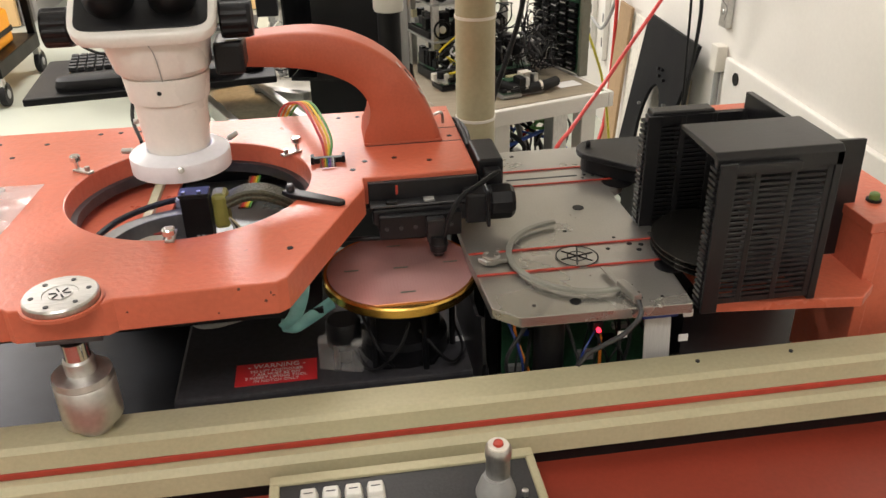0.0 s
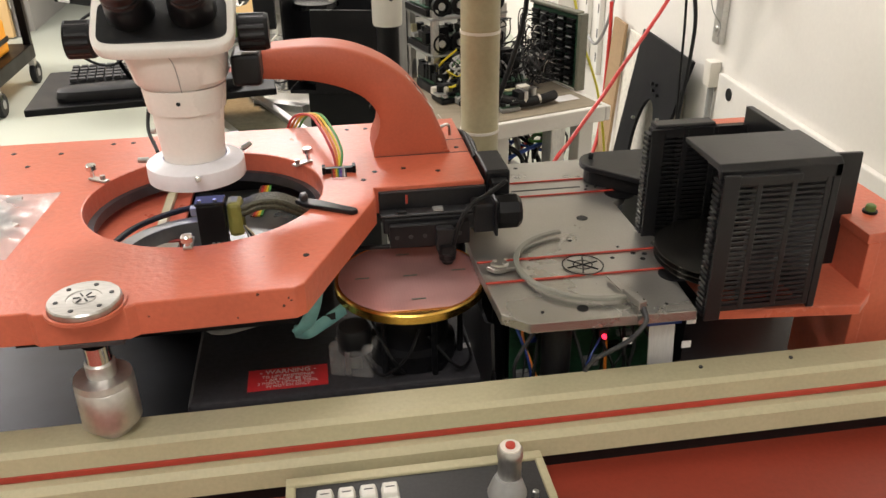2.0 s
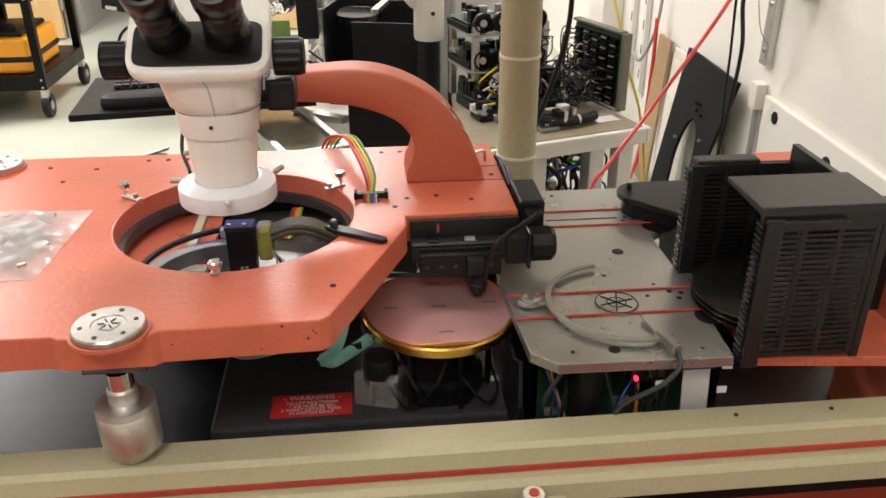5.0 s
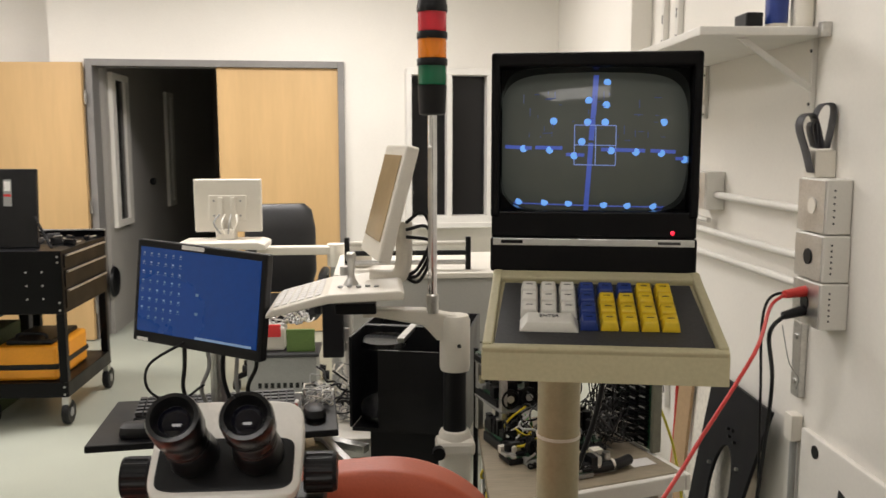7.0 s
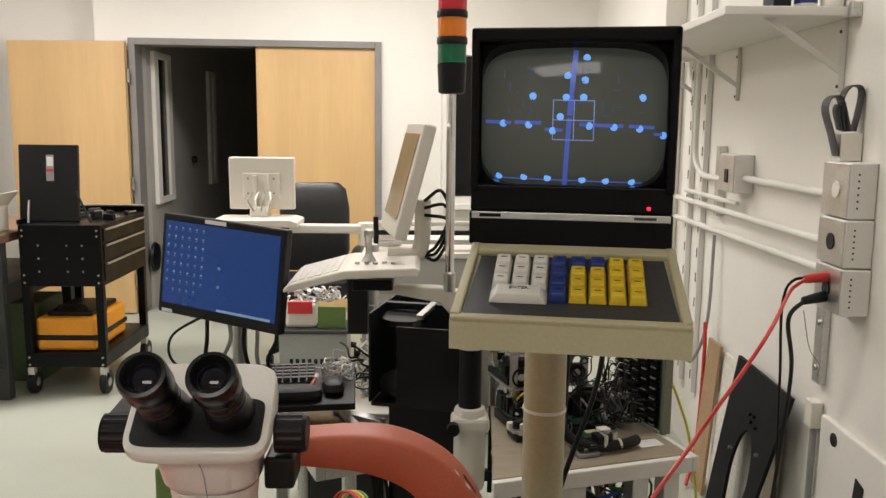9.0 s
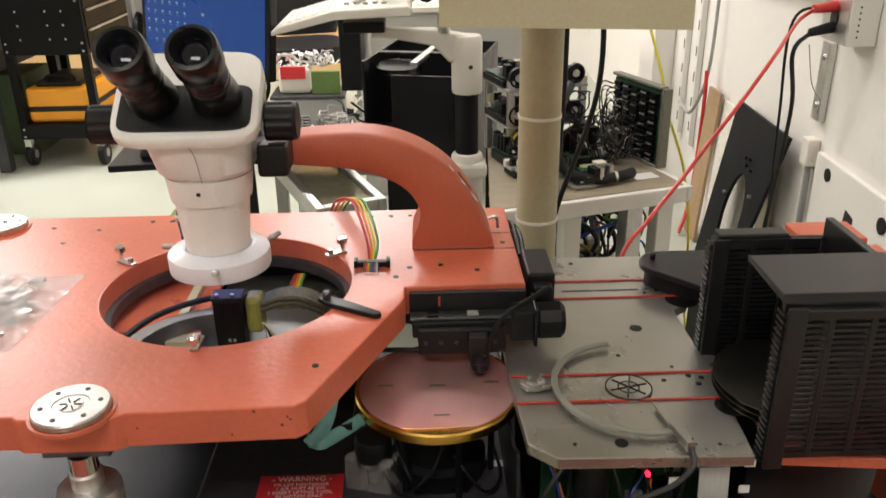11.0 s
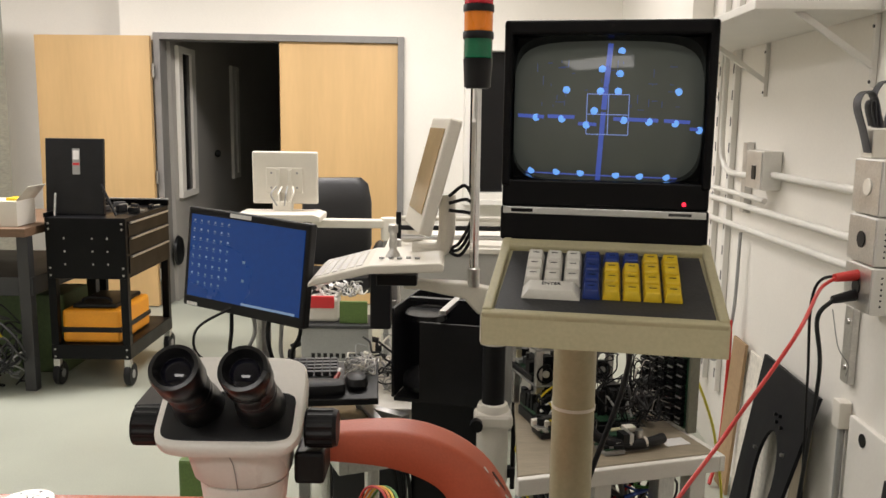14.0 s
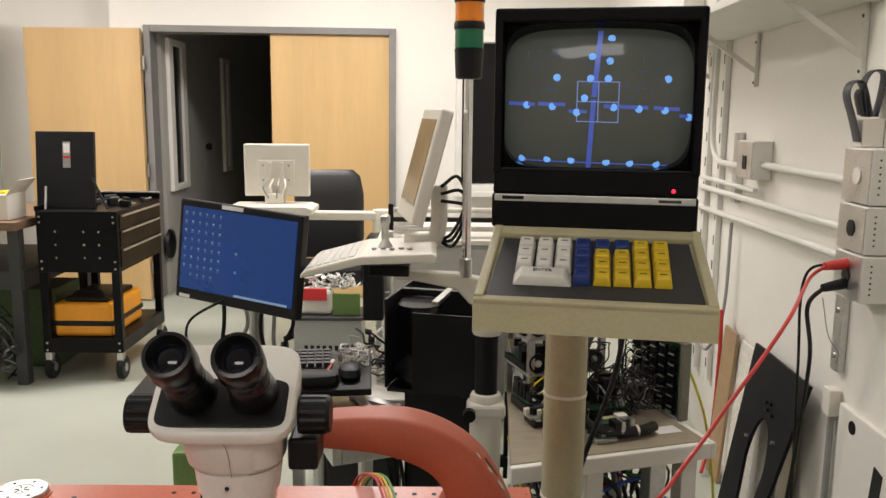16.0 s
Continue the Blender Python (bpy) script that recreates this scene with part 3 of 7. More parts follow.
part("teal_hose", flat_hose([Vector(v) for v in ((0.040, 0.79, 0.880), (0.018, 0.775, 0.874), (0.0, 0.765, 0.870), (-0.014, 0.775, 0.866))], 0.0075, 0.003), TEAL, hose, smooth=True)
part("teal_hose", flat_hose([Vector(v) for v in ((0.012, 0.768, 0.918), (0.008, 0.764, 0.902), (0.0, 0.762, 0.884), (-0.012, 0.766, 0.870))], 0.0075, 0.003), TEAL, hose, smooth=True)
part("wire", tube(((0.04, 0.81, 0.86), (-0.02, 0.80, 0.872), (-0.10, 0.80, 0.858), (-0.13, 0.85, 0.86)), 0.003, 8), GREY, hose)

# the orange top plate with its round opening
HX, HY, HR = -0.104, 0.893, 0.131


def platen():
    out = [(-0.62, 0.655), (-0.232, 0.655), (-0.226, 0.650), (-0.150, 0.650), (-0.142, 0.656), (-0.004, 0.660), (0.005, 0.667), (0.082, 0.842), (0.085, 0.850), (0.085, 0.876), (0.214, 0.879), (0.214, 1.108), (-0.62, 1.108)]
    top, low = 0.985, 0.953
    bm = bmesh.new()
    hole = circle(HX, HY, HR, 72)
    rings = []
    for z in (low, top):
        o = [bm.verts.new((x, y, z)) for x, y in out]
        h = [bm.verts.new((x, y, z)) for x, y in hole]
        eo = [bm.edges.new((o[k], o[(k + 1) % len(o)])) for k in range(len(o))]
        eh = [bm.edges.new((h[k], h[(k + 1) % len(h)])) for k in range(len(h))]
        bmesh.ops.triangle_fill(bm, use_beauty=True, edges=eo + eh)
        rings.append((o, h))
    for a, b in zip(rings[0], rings[1]):
        for k in range(len(a)):
            j = (k + 1) % len(a)
            bm.faces.new((a[k], a[j], b[j], b[k]))
    bmesh.ops.recalc_face_normals(bm, faces=bm.faces)
    es = [e for e in bm.edges if e.calc_face_angle(0.0) > 0.9 and all(abs(v.co.z - top) < 1e-5 for v in e.verts)]
    bmesh.ops.bevel(bm, geom=es, offset=0.0015, segments=2, profile=0.5, affect="EDGES")
    return bm


plate = thing("head_plate", (HX, HY, 0.953), "orange painted machine head plate with a round opening", "machine plate")
part("plate", platen(), ORANGE, plate)
lip = lathe([(HR + 0.0005, 0.950), (HR + 0.0005, 0.962), (HR - 0.0075, 0.962), (HR - 0.0075, 0.950), (HR + 0.0005, 0.950)], pose(HX, HY, 0), 72)
part("ring_ledge", lip, DULL_STEEL, plate, "bare metal ledge ring", smooth=True)
HOLES = [(0.007, 0.722), (0.075, 0.872 + 0.03), (0.125, 0.93), (0.165, 0.915), (0.09, 0.925), (-0.30, 1.06), (-0.24, 1.085), (-0.215, 1.085), (-0.19, 1.085), (-0.13, 1.09), (-0.33, 1.02), (0.04, 1.085), (0.065, 1.085), (0.09, 1.085), (-0.32, 0.70), (0.20, 0.99), (-0.36, 1.07), (-0.42, 1.03)]
for x, y in HOLES:
    part("screw_hole", cyl((x, y, 0.9843), (x, y, 0.9855), 0.0032, seg=12), BLACK, plate)
# chipped paint along the plate's front edge
rnd = random.Random(52)
CHIP = mat("dark_chipped_edge", (0.10, 0.035, 0.022), 0.6, grain=200, vary=0.2)
for k in range(6):
    x = -0.142 + 0.135 * rnd.random()
    y0 = 0.656 + (x + 0.142) * 0.029
    w, hh, z = 0.0008 + 0.0018 * rnd.random(), 0.0006 + 0.0012 * rnd.random(), 0.957 + 0.026 * rnd.random() ** 0.5
    part("paint_chip", prism([(x - w, z - hh * 0.6), (x + w * 0.4, z - hh), (x + w, z), (x + 0.2 * w, z + hh), (x - w * 0.8, z + hh * 0.5)], y0 - 0.0004, y0 + 0.001, "y"), CHIP, plate)
# the seam of a separate cross plate at the right
part("seam", box(0.094, 0.213, 0.972, 0.9735, 0.9846, 0.9854), DARK_GREY, plate)
for x0, x1, y in ((0.188, 0.2135, 1.02),):
    part("seam", box(x0, x1, y, y + 0.0012, 0.9846, 0.9854), DARK_GREY, plate)


def adjuster(x, y, rz, tall):
    a = thing("hold_down_clamp", (x, y, 0.985), "small chrome hold-down clamp with a knurled screw", "clamp", "clamps round the opening", rz=rz, local=True)
    part("foot", box(-0.004, 0.022, -0.0045, 0.0045, 0.0, 0.003, 0.001), STEEL, a)
    part("stud", cyl((0, 0, 0.003), (0, 0, 0.012 if tall else 0.007), 0.0026, seg=12), CHROME, a)
    z = 0.012 if tall else 0.007
    part("knob", lathe([(0.005, z), (0.0062, z + 0.001), (0.0062, z + 0.006), (0.005, z + 0.0075), (0, z + 0.0078)], None, 20), CHROME, a, smooth=True)
    part("tip", cyl((0.016, 0, 0.0), (0.016, 0, 0.008), 0.003, seg=10), STEEL, a)
    return a


adjuster(-0.240, 0.962, -35, True)
adjuster(0.012, 0.972, 215, True)
adjuster(-0.108, 0.757, 90, False)
lev = thing("lever_clamp", (0.018, 0.858, 0.985), "dark spring lever clamp at the opening's edge", "clamp")
part("lever", prism([(-0.004, 0.846), (0.006, 0.834), (0.056, 0.805), (0.063, 0.808), (0.062, 0.813), (0.026, 0.840), (0.006, 0.852)], 0.9852, 0.9905, bevel=0.0012), BLACK_METAL, lev)
part("pivot", lathe([(0.0045, 0.9905), (0.0045, 0.996), (0.003, 0.998), (0, 0.998)], pose(0.006, 0.845, 0), 18), DULL_STEEL, lev, smooth=True)

# lift post at the front, lower disc at the back
for px, py, tall in ((-0.1840, 0.660, True), (-0.427, 1.075, False)):
    post = thing("lift_post", (px, py, 0.85 if tall else 0.9), "machined steel lift post with a round screwed cap", "post", "lift posts")
    m = pose(px, py, 0)
    part("cap", lathe([(0.0, 0.984), (0.029, 0.984), (0.0312, 0.9855), (0.0312, 0.9915), (0.030, 0.993), (0.015, 0.993), (0.0145, 0.9922), (0.010, 0.9922), (0.0095, 0.993), (0, 0.993)], m, 48), STEEL, post, smooth=True)
    for k in range(6):
        a = radians(60 * k + 15)
        part("screw", cyl((px + 0.023 * math.cos(a), py + 0.023 * math.sin(a), 0.9925), (px + 0.023 * math.cos(a), py + 0.023 * math.sin(a), 0.9936), 0.0022, seg=10), DARK_GREY, post)
    for k in range(6):
        a = radians(60 * k)
        part("spoke", cyl((px + 0.003 * math.cos(a), py + 0.003 * math.sin(a), 0.9931), (px + 0.009 * math.cos(a), py + 0.009 * math.sin(a), 0.9931), 0.0008, seg=6), DARK_GREY, post)
    part("collar", lathe([(0.0318, 0.9835), (0.0345, 0.9835), (0.0345, 0.9868), (0.0318, 0.9868), (0.0318, 0.9835)], m, 48), ORANGE, post, smooth=True)
    if tall:
        part("bracket", box(px - 0.028, px + 0.028, py - 0.010, py + 0.02, 0.9475, 0.9525, 0.001), DULL_STEEL, post)
        part("shaft", lathe([(0.0115, 0.90), (0.0115, 0.945)], m, 32), CHROME, post, smooth=True)
        part("neck", lathe([(0.0135, 0.908), (0.0135, 0.926), (0.012, 0.928), (0, 0.928)], m, 32), ALU, post, smooth=True)
        part("barrel", lathe([(0.016, 0.8502), (0.016, 0.862), (0.0258, 0.862), (0.0268, 0.8635), (0.0268, 0.902), (0.0254, 0.904), (0.0268, 0.9055), (0.0258, 0.9115), (0.018, 0.9135), (0, 0.9135)], m, 56), ALU, post, "satin aluminium barrel", smooth=True)

# ribbon connector on the plate
con = thing("ribbon_connector", (0.048, 0.932, 0.985), "black connector with a rainbow ribbon cable", "connector")
part("header", box(0.030, 0.066, 0.928, 0.936, 0.985, 0.9915, 0.001), BLACK, con)
for x in (0.030, 0.066):
    part("latch", box(x - 0.002, x + 0.002, 0.926, 0.938, 0.985, 0.994, 0.0008), BLACK, con)
HUES = [("brown", (0.12, 0.05, 0.02)), ("red", (0.5, 0.03, 0.03)), ("orange", (0.7, 0.2, 0.02)), ("yellow", (0.7, 0.55, 0.03)), ("green", (0.08, 0.3, 0.06)), ("blue", (0.04, 0.10, 0.45)), ("violet", (0.2, 0.06, 0.35)), ("grey", (0.3, 0.3, 0.3)), ("white", (0.75, 0.75, 0.72)), ("black", (0.02, 0.02, 0.02))]
for k, (hue, col) in enumerate(HUES):
    mm = mat("wire_" + hue, col, 0.45, grain=100, vary=0.05)
    x = 0.0395 + 0.0018 * k
    part("strand", tube(((x, 0.912, 0.987), (x, 0.925, 0.992)), 0.0008, 6, 1), mm, con)
    if 1 <= k <= 4:
        part("strand", tube(((x + 0.004, 0.936, 0.990), (x - 0.002 + 0.0022 * k, 0.965, 1.000), (x - 0.013 + 0.0028 * k, 1.01, 1.012), (x - 0.029 + 0.003 * k, 1.07, 1.014), (x - 0.056 + 0.004 * k, 1.115, 0.992), (x - 0.07, 1.125, 0.93)), 0.0017, 6), mm, con)

# bag of parts
def bag_film():
    """Cloudy polythene: part clear, part whitish gloss."""
    m = mat("cloudy_polythene", (0.84, 0.82, 0.82), 0.10, grain=55, vary=0.05, stain=25, stain_vary=0.1, bump=0.9, rough_vary=0.05)
    nt = m.node_tree
    mixer, clear, outp = nt.nodes.new("ShaderNodeMixShader"), nt.nodes.new("ShaderNodeBsdfTransparent"), nt.nodes["Material Output"]
    mixer.inputs[0].default_value = 0.42
    nt.links.new(clear.outputs[0], mixer.inputs[1])
    nt.links.new(nt.nodes["Principled BSDF"].outputs[0], mixer.inputs[2])
    nt.links.new(mixer.outputs[0], outp.inputs[0])
    return m


bag = thing("parts_bag", (-0.36, 0.84, 0.985), "clear plastic bag with small metal parts inside", "plastic bag")
bm = bmesh.new()
n = 18
grid = [[bm.verts.new((-0.45 + 0.17 * i / n + 0.012 * j / n, 0.762 + 0.165 * j / n, 0.9858 + 0.020 * math.sin(math.pi * i / n) ** 0.6 * math.sin(math.pi * j / n) ** 0.6 * (0.7 + 0.9 * noise.noise(Vector((i * 0.8, j * 0.8, 3)))) )) for j in range(n + 1)] for i in range(n + 1)]
for i in range(n):
    for j in range(n):
        bm.faces.new((grid[i][j], grid[i + 1][j], grid[i + 1][j + 1], grid[i][j + 1]))
part("film", bm, bag_film(), bag, smooth=True)
rnd = random.Random(4)
for k in range(95):
    x, y = -0.435 + 0.14 * rnd.random(), 0.785 + 0.12 * rnd.random()
    s = 0.003 + 0.007 * rnd.random()
    part("metal_part", box(-s, s, -s * 0.6, s * 0.6, 0, 0.004, 0.0008, m=pose(x, y, 0.9856 + 0.004 * rnd.random(), 0, 0, rnd.random() * 180)), rnd.choice((STEEL, ALU, GREY, DARK_GREY, WHITE_PLASTIC)), bag)

# probe card ring below the opening
ARM_STEEL = mat("worn_grey_steel", (0.19, 0.188, 0.18), 0.40, 0.75, grain=80, vary=0.12, stain=14, stain_vary=0.2)
card = thing("probe_card_mount", (HX, HY, 0.90), "dark probe card mount with a curved metal arm and ribbon cables", "probe card")
part("arm", prism(circle(-0.105, 0.80, 0.098, 20, 78, 165) + circle(-0.105, 0.80, 0.082, 20, 165, 78), 0.925, 0.957, bevel=0.001), ARM_STEEL, card, "curved dull steel arm")
part("arm_cable", tube(((-0.215, 0.815, 0.950), (-0.185, 0.872, 0.958), (-0.14, 0.903, 0.962), (-0.10, 0.908, 0.964), (-0.07, 0.900, 0.962)), 0.0035, 8), RUBBER, card)
part("under_plate", box(-0.30, 0.03, 0.776, 1.094, 0.876, 0.882), BLACK_METAL, card)
part("cable_clip", box(-0.125, -0.100, 0.896, 0.906, 0.957, 0.967, 0.001), GREY, card)
part("block", box(-0.107, -0.078, 0.828, 0.848, 0.935, 0.998, 0.0015), BLACK, card)
part("block_cap", box(-0.108, -0.077, 0.827, 0.849, 0.998, 1.0015, 0.001), BLACK_METAL, card)
for x in (-0.103, -0.087):
    part("block_screw", cyl((x, 0.834, 1.0014), (x, 0.834, 1.0030), 0.0022, seg=10), STEEL, card)
for x, z, w in ((-0.095, 0.952, 0.003), (-0.090, 0.952, 0.003), (-0.094, 0.945, 0.005)):
    part("print_mark", box(x, x + w, 0.8272, 0.8279, z, z + 0.003), GREY, card)
part("coil", box(-0.077, -0.060, 0.836, 0.862, 0.955, 0.995, 0.005), mat("olive_tape", (0.25, 0.24, 0.06), 0.4), card)
BRAID = mat("olive_grey_braid", (0.060, 0.058, 0.036), 0.55, grain=420, vary=0.5, stain=80, stain_vary=0.2, bump=0.5)
for k in range(12):
    row, lay = k % 6, k // 6
    y, z = 0.838 + 0.0062 * row, 0.990 - 0.0060 * lay - 0.0012 * row
    part("cable", tube(((-0.061, y, z - 0.002), (-0.042, y + 0.003, z + 0.003), (-0.020, y + 0.008, z - 0.001), (0.004, y + 0.012, z - 0.016), (0.020, y + 0.014, z - 0.034)), 0.0037, 8), BRAID, card)
for k in range(3):
    part("lead", tube(((-0.060, 0.834, 0.970), (-0.056 + 0.004 * k, 0.829, 0.955), (-0.064 + 0.005 * k, 0.826, 0.940)), 0.0012, 6), (GREY, RUBBER, BEIGE)[k], card)
part("floor_plate", prism([(-0.135, 0.80), (0.029, 0.80), (0.029, 1.03), (-0.135, 1.03)], 0.926, 0.930), mat("dark_green_card", (0.055, 0.06, 0.05), 0.30, 0.2, grain=60, vary=0.2), card, "dark mirror-like card")
part("lower_tray", box(-0.27, -0.137, 0.875, 1.03, 0.934, 0.940, 0.001), ORANGE, card, "orange painted lower tray")
part("tray_edge", box(-0.245, -0.137, 0.852, 0.868, 0.932, 0.940, 0.001), BEIGE, card)
part("tray_edge", box(-0.03, 0.028, 0.83, 0.85, 0.932, 0.940, 0.001), BEIGE, card)
for k in range(5):
    part("strand", tube(((-0.062 + 0.003 * k, 0.94, 0.932), (-0.056 + 0.003 * k, 0.97, 0.937), (-0.050 + 0.003 * k, 0.995, 0.948)), 0.0014, 6), bpy.data.materials["wire_" + HUES[k][0]], card)
part("cross_bar", box(-0.165, -0.155, 0.884, 1.02, 0.9405, 0.948, 0.001), BEIGE, card, "cream painted crossbar")
part("cross_bar", box(-0.250, -0.135, 0.869, 0.875, 0.932, 0.941, 0.001), RED_PANEL, card)

# linear stage with objective at the plate's right notch
opt = thing("objective_slide", (0.17, 0.88, 0.93), "black motorised objective slide with a small lens tube", "optical slide")
part("back_plate", box(0.0895, 0.214, 0.868, 0.8745, 0.948, 0.981, 0.0008), BLACK_METAL, opt)
part("slide_body", box(0.092, 0.215, 0.848, 0.867, 0.938, 0.957, 0.002), BLACK_METAL, opt)
part("slide_cover", box(0.090, 0.212, 0.850, 0.8675, 0.9575, 0.9605, 0.001), DULL_STEEL, opt, "worn grey cover strip")
part("slide_end", box(0.196, 0.222, 0.845, 0.872, 0.932, 0.968, 0.003), BLACK_METAL, opt)
part("carriage", box(0.098, 0.190, 0.838, 0.848, 0.924, 0.952, 0.0015), BLACK, opt)
part("wedge", prism([(0.086, 0.955), (0.095, 0.945), (0.098, 0.925), (0.112, 0.914), (0.160, 0.914), (0.160, 0.955)], 0.858, 0.867, "y"), BLACK, opt)
part("motor", lathe([(0, 0), (0.018, 0.0), (0.0205, 0.004), (0.0205, 0.026), (0.016, 0.031), (0, 0.031)], pose(0.222, 0.858, 0.952, 0, 90, 0), 10), BLACK, opt)
part("motor_plate", box(0.219, 0.223, 0.836, 0.880, 0.930, 0.974, 0.002), BLACK_METAL, opt)
part("lens_arm", box(0.150, 0.170, 0.826, 0.838, 0.922, 0.950, 0.0015), BLACK_METAL, opt)
part("lens_tube", lathe([(0.0095, 0.006), (0.010, 0), (0.0105, -0.004), (0.0095, -0.012), (0.0065, -0.015), (0.006, -0.018), (0, -0.018)], pose(0.162, 0.829, 0.924), 24), BLACK, opt, smooth=True)
part("lens_ring", lathe([(0.0100, 0), (0.0108, 0.001), (0.0108, 0.003), (0.0100, 0.004)], pose(0.162, 0.829, 0.918), 24), BLACK, opt, smooth=True)
part("probe_rod", cyl((0.055, 0.868, 0.914), (0.150, 0.862, 0.914), 0.0028, seg=10), BLACK, opt)
part("cable", tube(((0.168, 0.826, 0.928), (0.176, 0.826, 0.956), (0.190, 0.832, 0.974), (0.212, 0.846, 0.980), (0.236, 0.866, 0.985)), 0.0028, 8), BLACK, opt)
for x in (0.106, 0.122, 0.138, 0.178):
    part("screw", cyl((x, 0.838, 0.938), (x, 0.8365, 0.938), 0.0024, seg=10), DARK_GREY, opt)
for x, z in ((0.108, 0.962), (0.15, 0.963), (0.19, 0.963)):
    part("tab", box(x, x + 0.012, 0.852, 0.862, 0.9606, 0.9635, 0.0008), (GREY, BLACK, DARK_GREY)[int(x * 100) % 3], opt)
part("red_mark", box(0.120, 0.1225, 0.8668, 0.868, 0.966, 0.977), RED_PAINT, opt)
mbox = thing("cable_box", (0.235, 0.93, 0.94), "black cable junction box beside the head plate", "junction box")
part("box_body", box(0.217, 0.247, 0.885, 0.955, 0.955, 0.992, 0.003, m=pose(0, 0, 0)), BLACK, mbox)
part("lug", box(0.222, 0.242, 0.868, 0.886, 0.958, 0.984, 0.002), BLACK_METAL, mbox)
for k in range(6):
    x = 0.2165 + 0.003 * (k % 3)
    part("cable", tube(((x, 0.95, 0.985 - 0.004 * k), (x + 0.004 * (k % 2), 1.0, 0.990 - 0.005 * k), (x + 0.002, 1.05, 0.984 - 0.003 * k), (x - 0.001 + 0.003 * k, 1.12, 0.96 - 0.006 * k)), 0.0028, 8), (RUBBER, BLACK)[k % 2], mbox)

# ---- handler ----
hand = thing("handler_table", (0.3, 0.85, 0.90), "grey anodised wafer handler table with red belts", "handler table")
out = [(0.195, 0.693), (0.219, 0.671), (0.392, 0.667), (0.396, 0.745), (0.412, 0.76), (0.412, 0.835), (0.398, 0.85), (0.398, 0.94), (0.418, 0.955), (0.436, 0.99), (0.436, 1.03), (0.405, 1.05), (0.405, 1.095), (0.192, 1.095), (0.190, 0.80)]
part("deck", prism(out, 0.903, 0.915, bevel=0.0012), HANDLER, hand)
for y, x0, x1 in ((0.7555, 0.192, 0.408), (0.8035, 0.1915, 0.410), (0.974, 0.192, 0.434), (1.0205, 0.192, 0.434)):
    part("belt", box(x0, x1, y - 0.0016, y + 0.0016, 0.9152, 0.9168, 0.0006), RED_PAINT, hand, "red belt")
disc = part("spin_chuck", lathe([(0.0235, 0.9151), (0.0235, 0.9163), (0.022, 0.9168), (0, 0.9168)], pose(0.306, 0.777, 0), 40), HANDLER, hand, "round spin chuck", smooth=True)
for a in range(0, 180, 60):
    c, s = 0.019 * math.cos(radians(a + 15)), 0.019 * math.sin(radians(a + 15))
    part("groove", tube(((0.306 - c, 0.777 - s, 0.9168), (0.306 + c, 0.777 + s, 0.9168)), 0.0011, 6, 1), BLACK, disc)
for r in (0.0228, 0.0105):
    part("groove", lathe([(r - 0.0009, 0.9167), (r - 0.0009, 0.91715), (r + 0.0005, 0.91715), (r + 0.0005, 0.9167)], pose(0.306, 0.777, 0), 40), BLACK, disc)
for x, y, r in ((0.279, 0.690, 0.006), (0.343, 0.898, 0.007), (0.237, 0.690, 0.0018), (0.366, 0.684, 0.0018), (0.345, 0.685, 0.0012), (0.345, 0.79, 0.0025), (0.372, 0.797, 0.003), (0.378, 0.782, 0.003), (0.384, 0.793, 0.003), (0.31, 0.84, 0.0025), (0.36, 0.815, 0.002), (0.25, 1.07, 0.003), (0.30, 1.075, 0.003), (0.38, 0.995, 0.002), (0.375, 0.985, 0.002), (0.39, 0.99, 0.002)):
    part("hole", cyl((x, y, 0.9145), (x, y, 0.9155), r, seg=16), BLACK, hand)
part("slot", box(0.275, 0.37, 0.993, 0.9965, 0.9146, 0.9155, 0.0003), DARK_GREY, hand)
part("notch", lathe([(0.017, 0.9145), (0.017, 0.9156), (0, 0.9156)], pose(0.398, 0.742, 0), 28), BLACK, hand)
part("notch", lathe([(0.020, 0.9145), (0.020, 0.9156), (0, 0.9156)], pose(0.415, 0.965, 0), 28), BLACK, hand)
part("pivot", lathe([(0.006, 0.9155), (0.006, 0.93), (0.0045, 0.932), (0, 0.932)], pose(0.405, 0.735, 0), 20), STEEL, hand, smooth=True)
for k in range(4):
    part("standoff", cyl(((0.215, 0.38)[k % 2], (0.79, 1.05)[k // 2], 0.758), ((0.215, 0.38)[k % 2], (0.79, 1.05)[k // 2], 0.903), 0.008, seg=14), BLACK_METAL, hand)

arc = thing("alignment_arm", (0.24, 0.79, 0.916), "curved translucent alignment guide arm", "guide arm")
C = (0.312, 0.776)
outer, inner = circle(*C, 0.0830, 44, 97, 284), circle(*C, 0.0765, 44, 284, 97)
part("guide", prism(outer + inner, 0.9185, 0.9225, bevel=0.0008), mat("grey_green_resin", (0.25, 0.25, 0.215), 0.3, grain=100, vary=0.05), arc)
part("link", prism([(0.198, 0.782), (0.205, 0.772), (0.232, 0.776), (0.232, 0.790), (0.205, 0.793)], 0.9172, 0.922, bevel=0.001), HANDLER, arc)
part("hub", lathe([(0.010, 0.9165), (0.010, 0.924), (0.008, 0.9255), (0, 0.9255)], pose(0.213, 0.783, 0), 24), HANDLER, arc, smooth=True)
for x, y in ((0.208, 0.786), (0.217, 0.779), (0.221, 0.789)):
    part("screw", cyl((x, y, 0.9255), (x, y, 0.9272), 0.0022, seg=8), STEEL, arc)
sen = thing("edge_sensor", (0.335, 0.69, 0.915), "grey edge sensor block with a cable at the table's rim", "sensor")
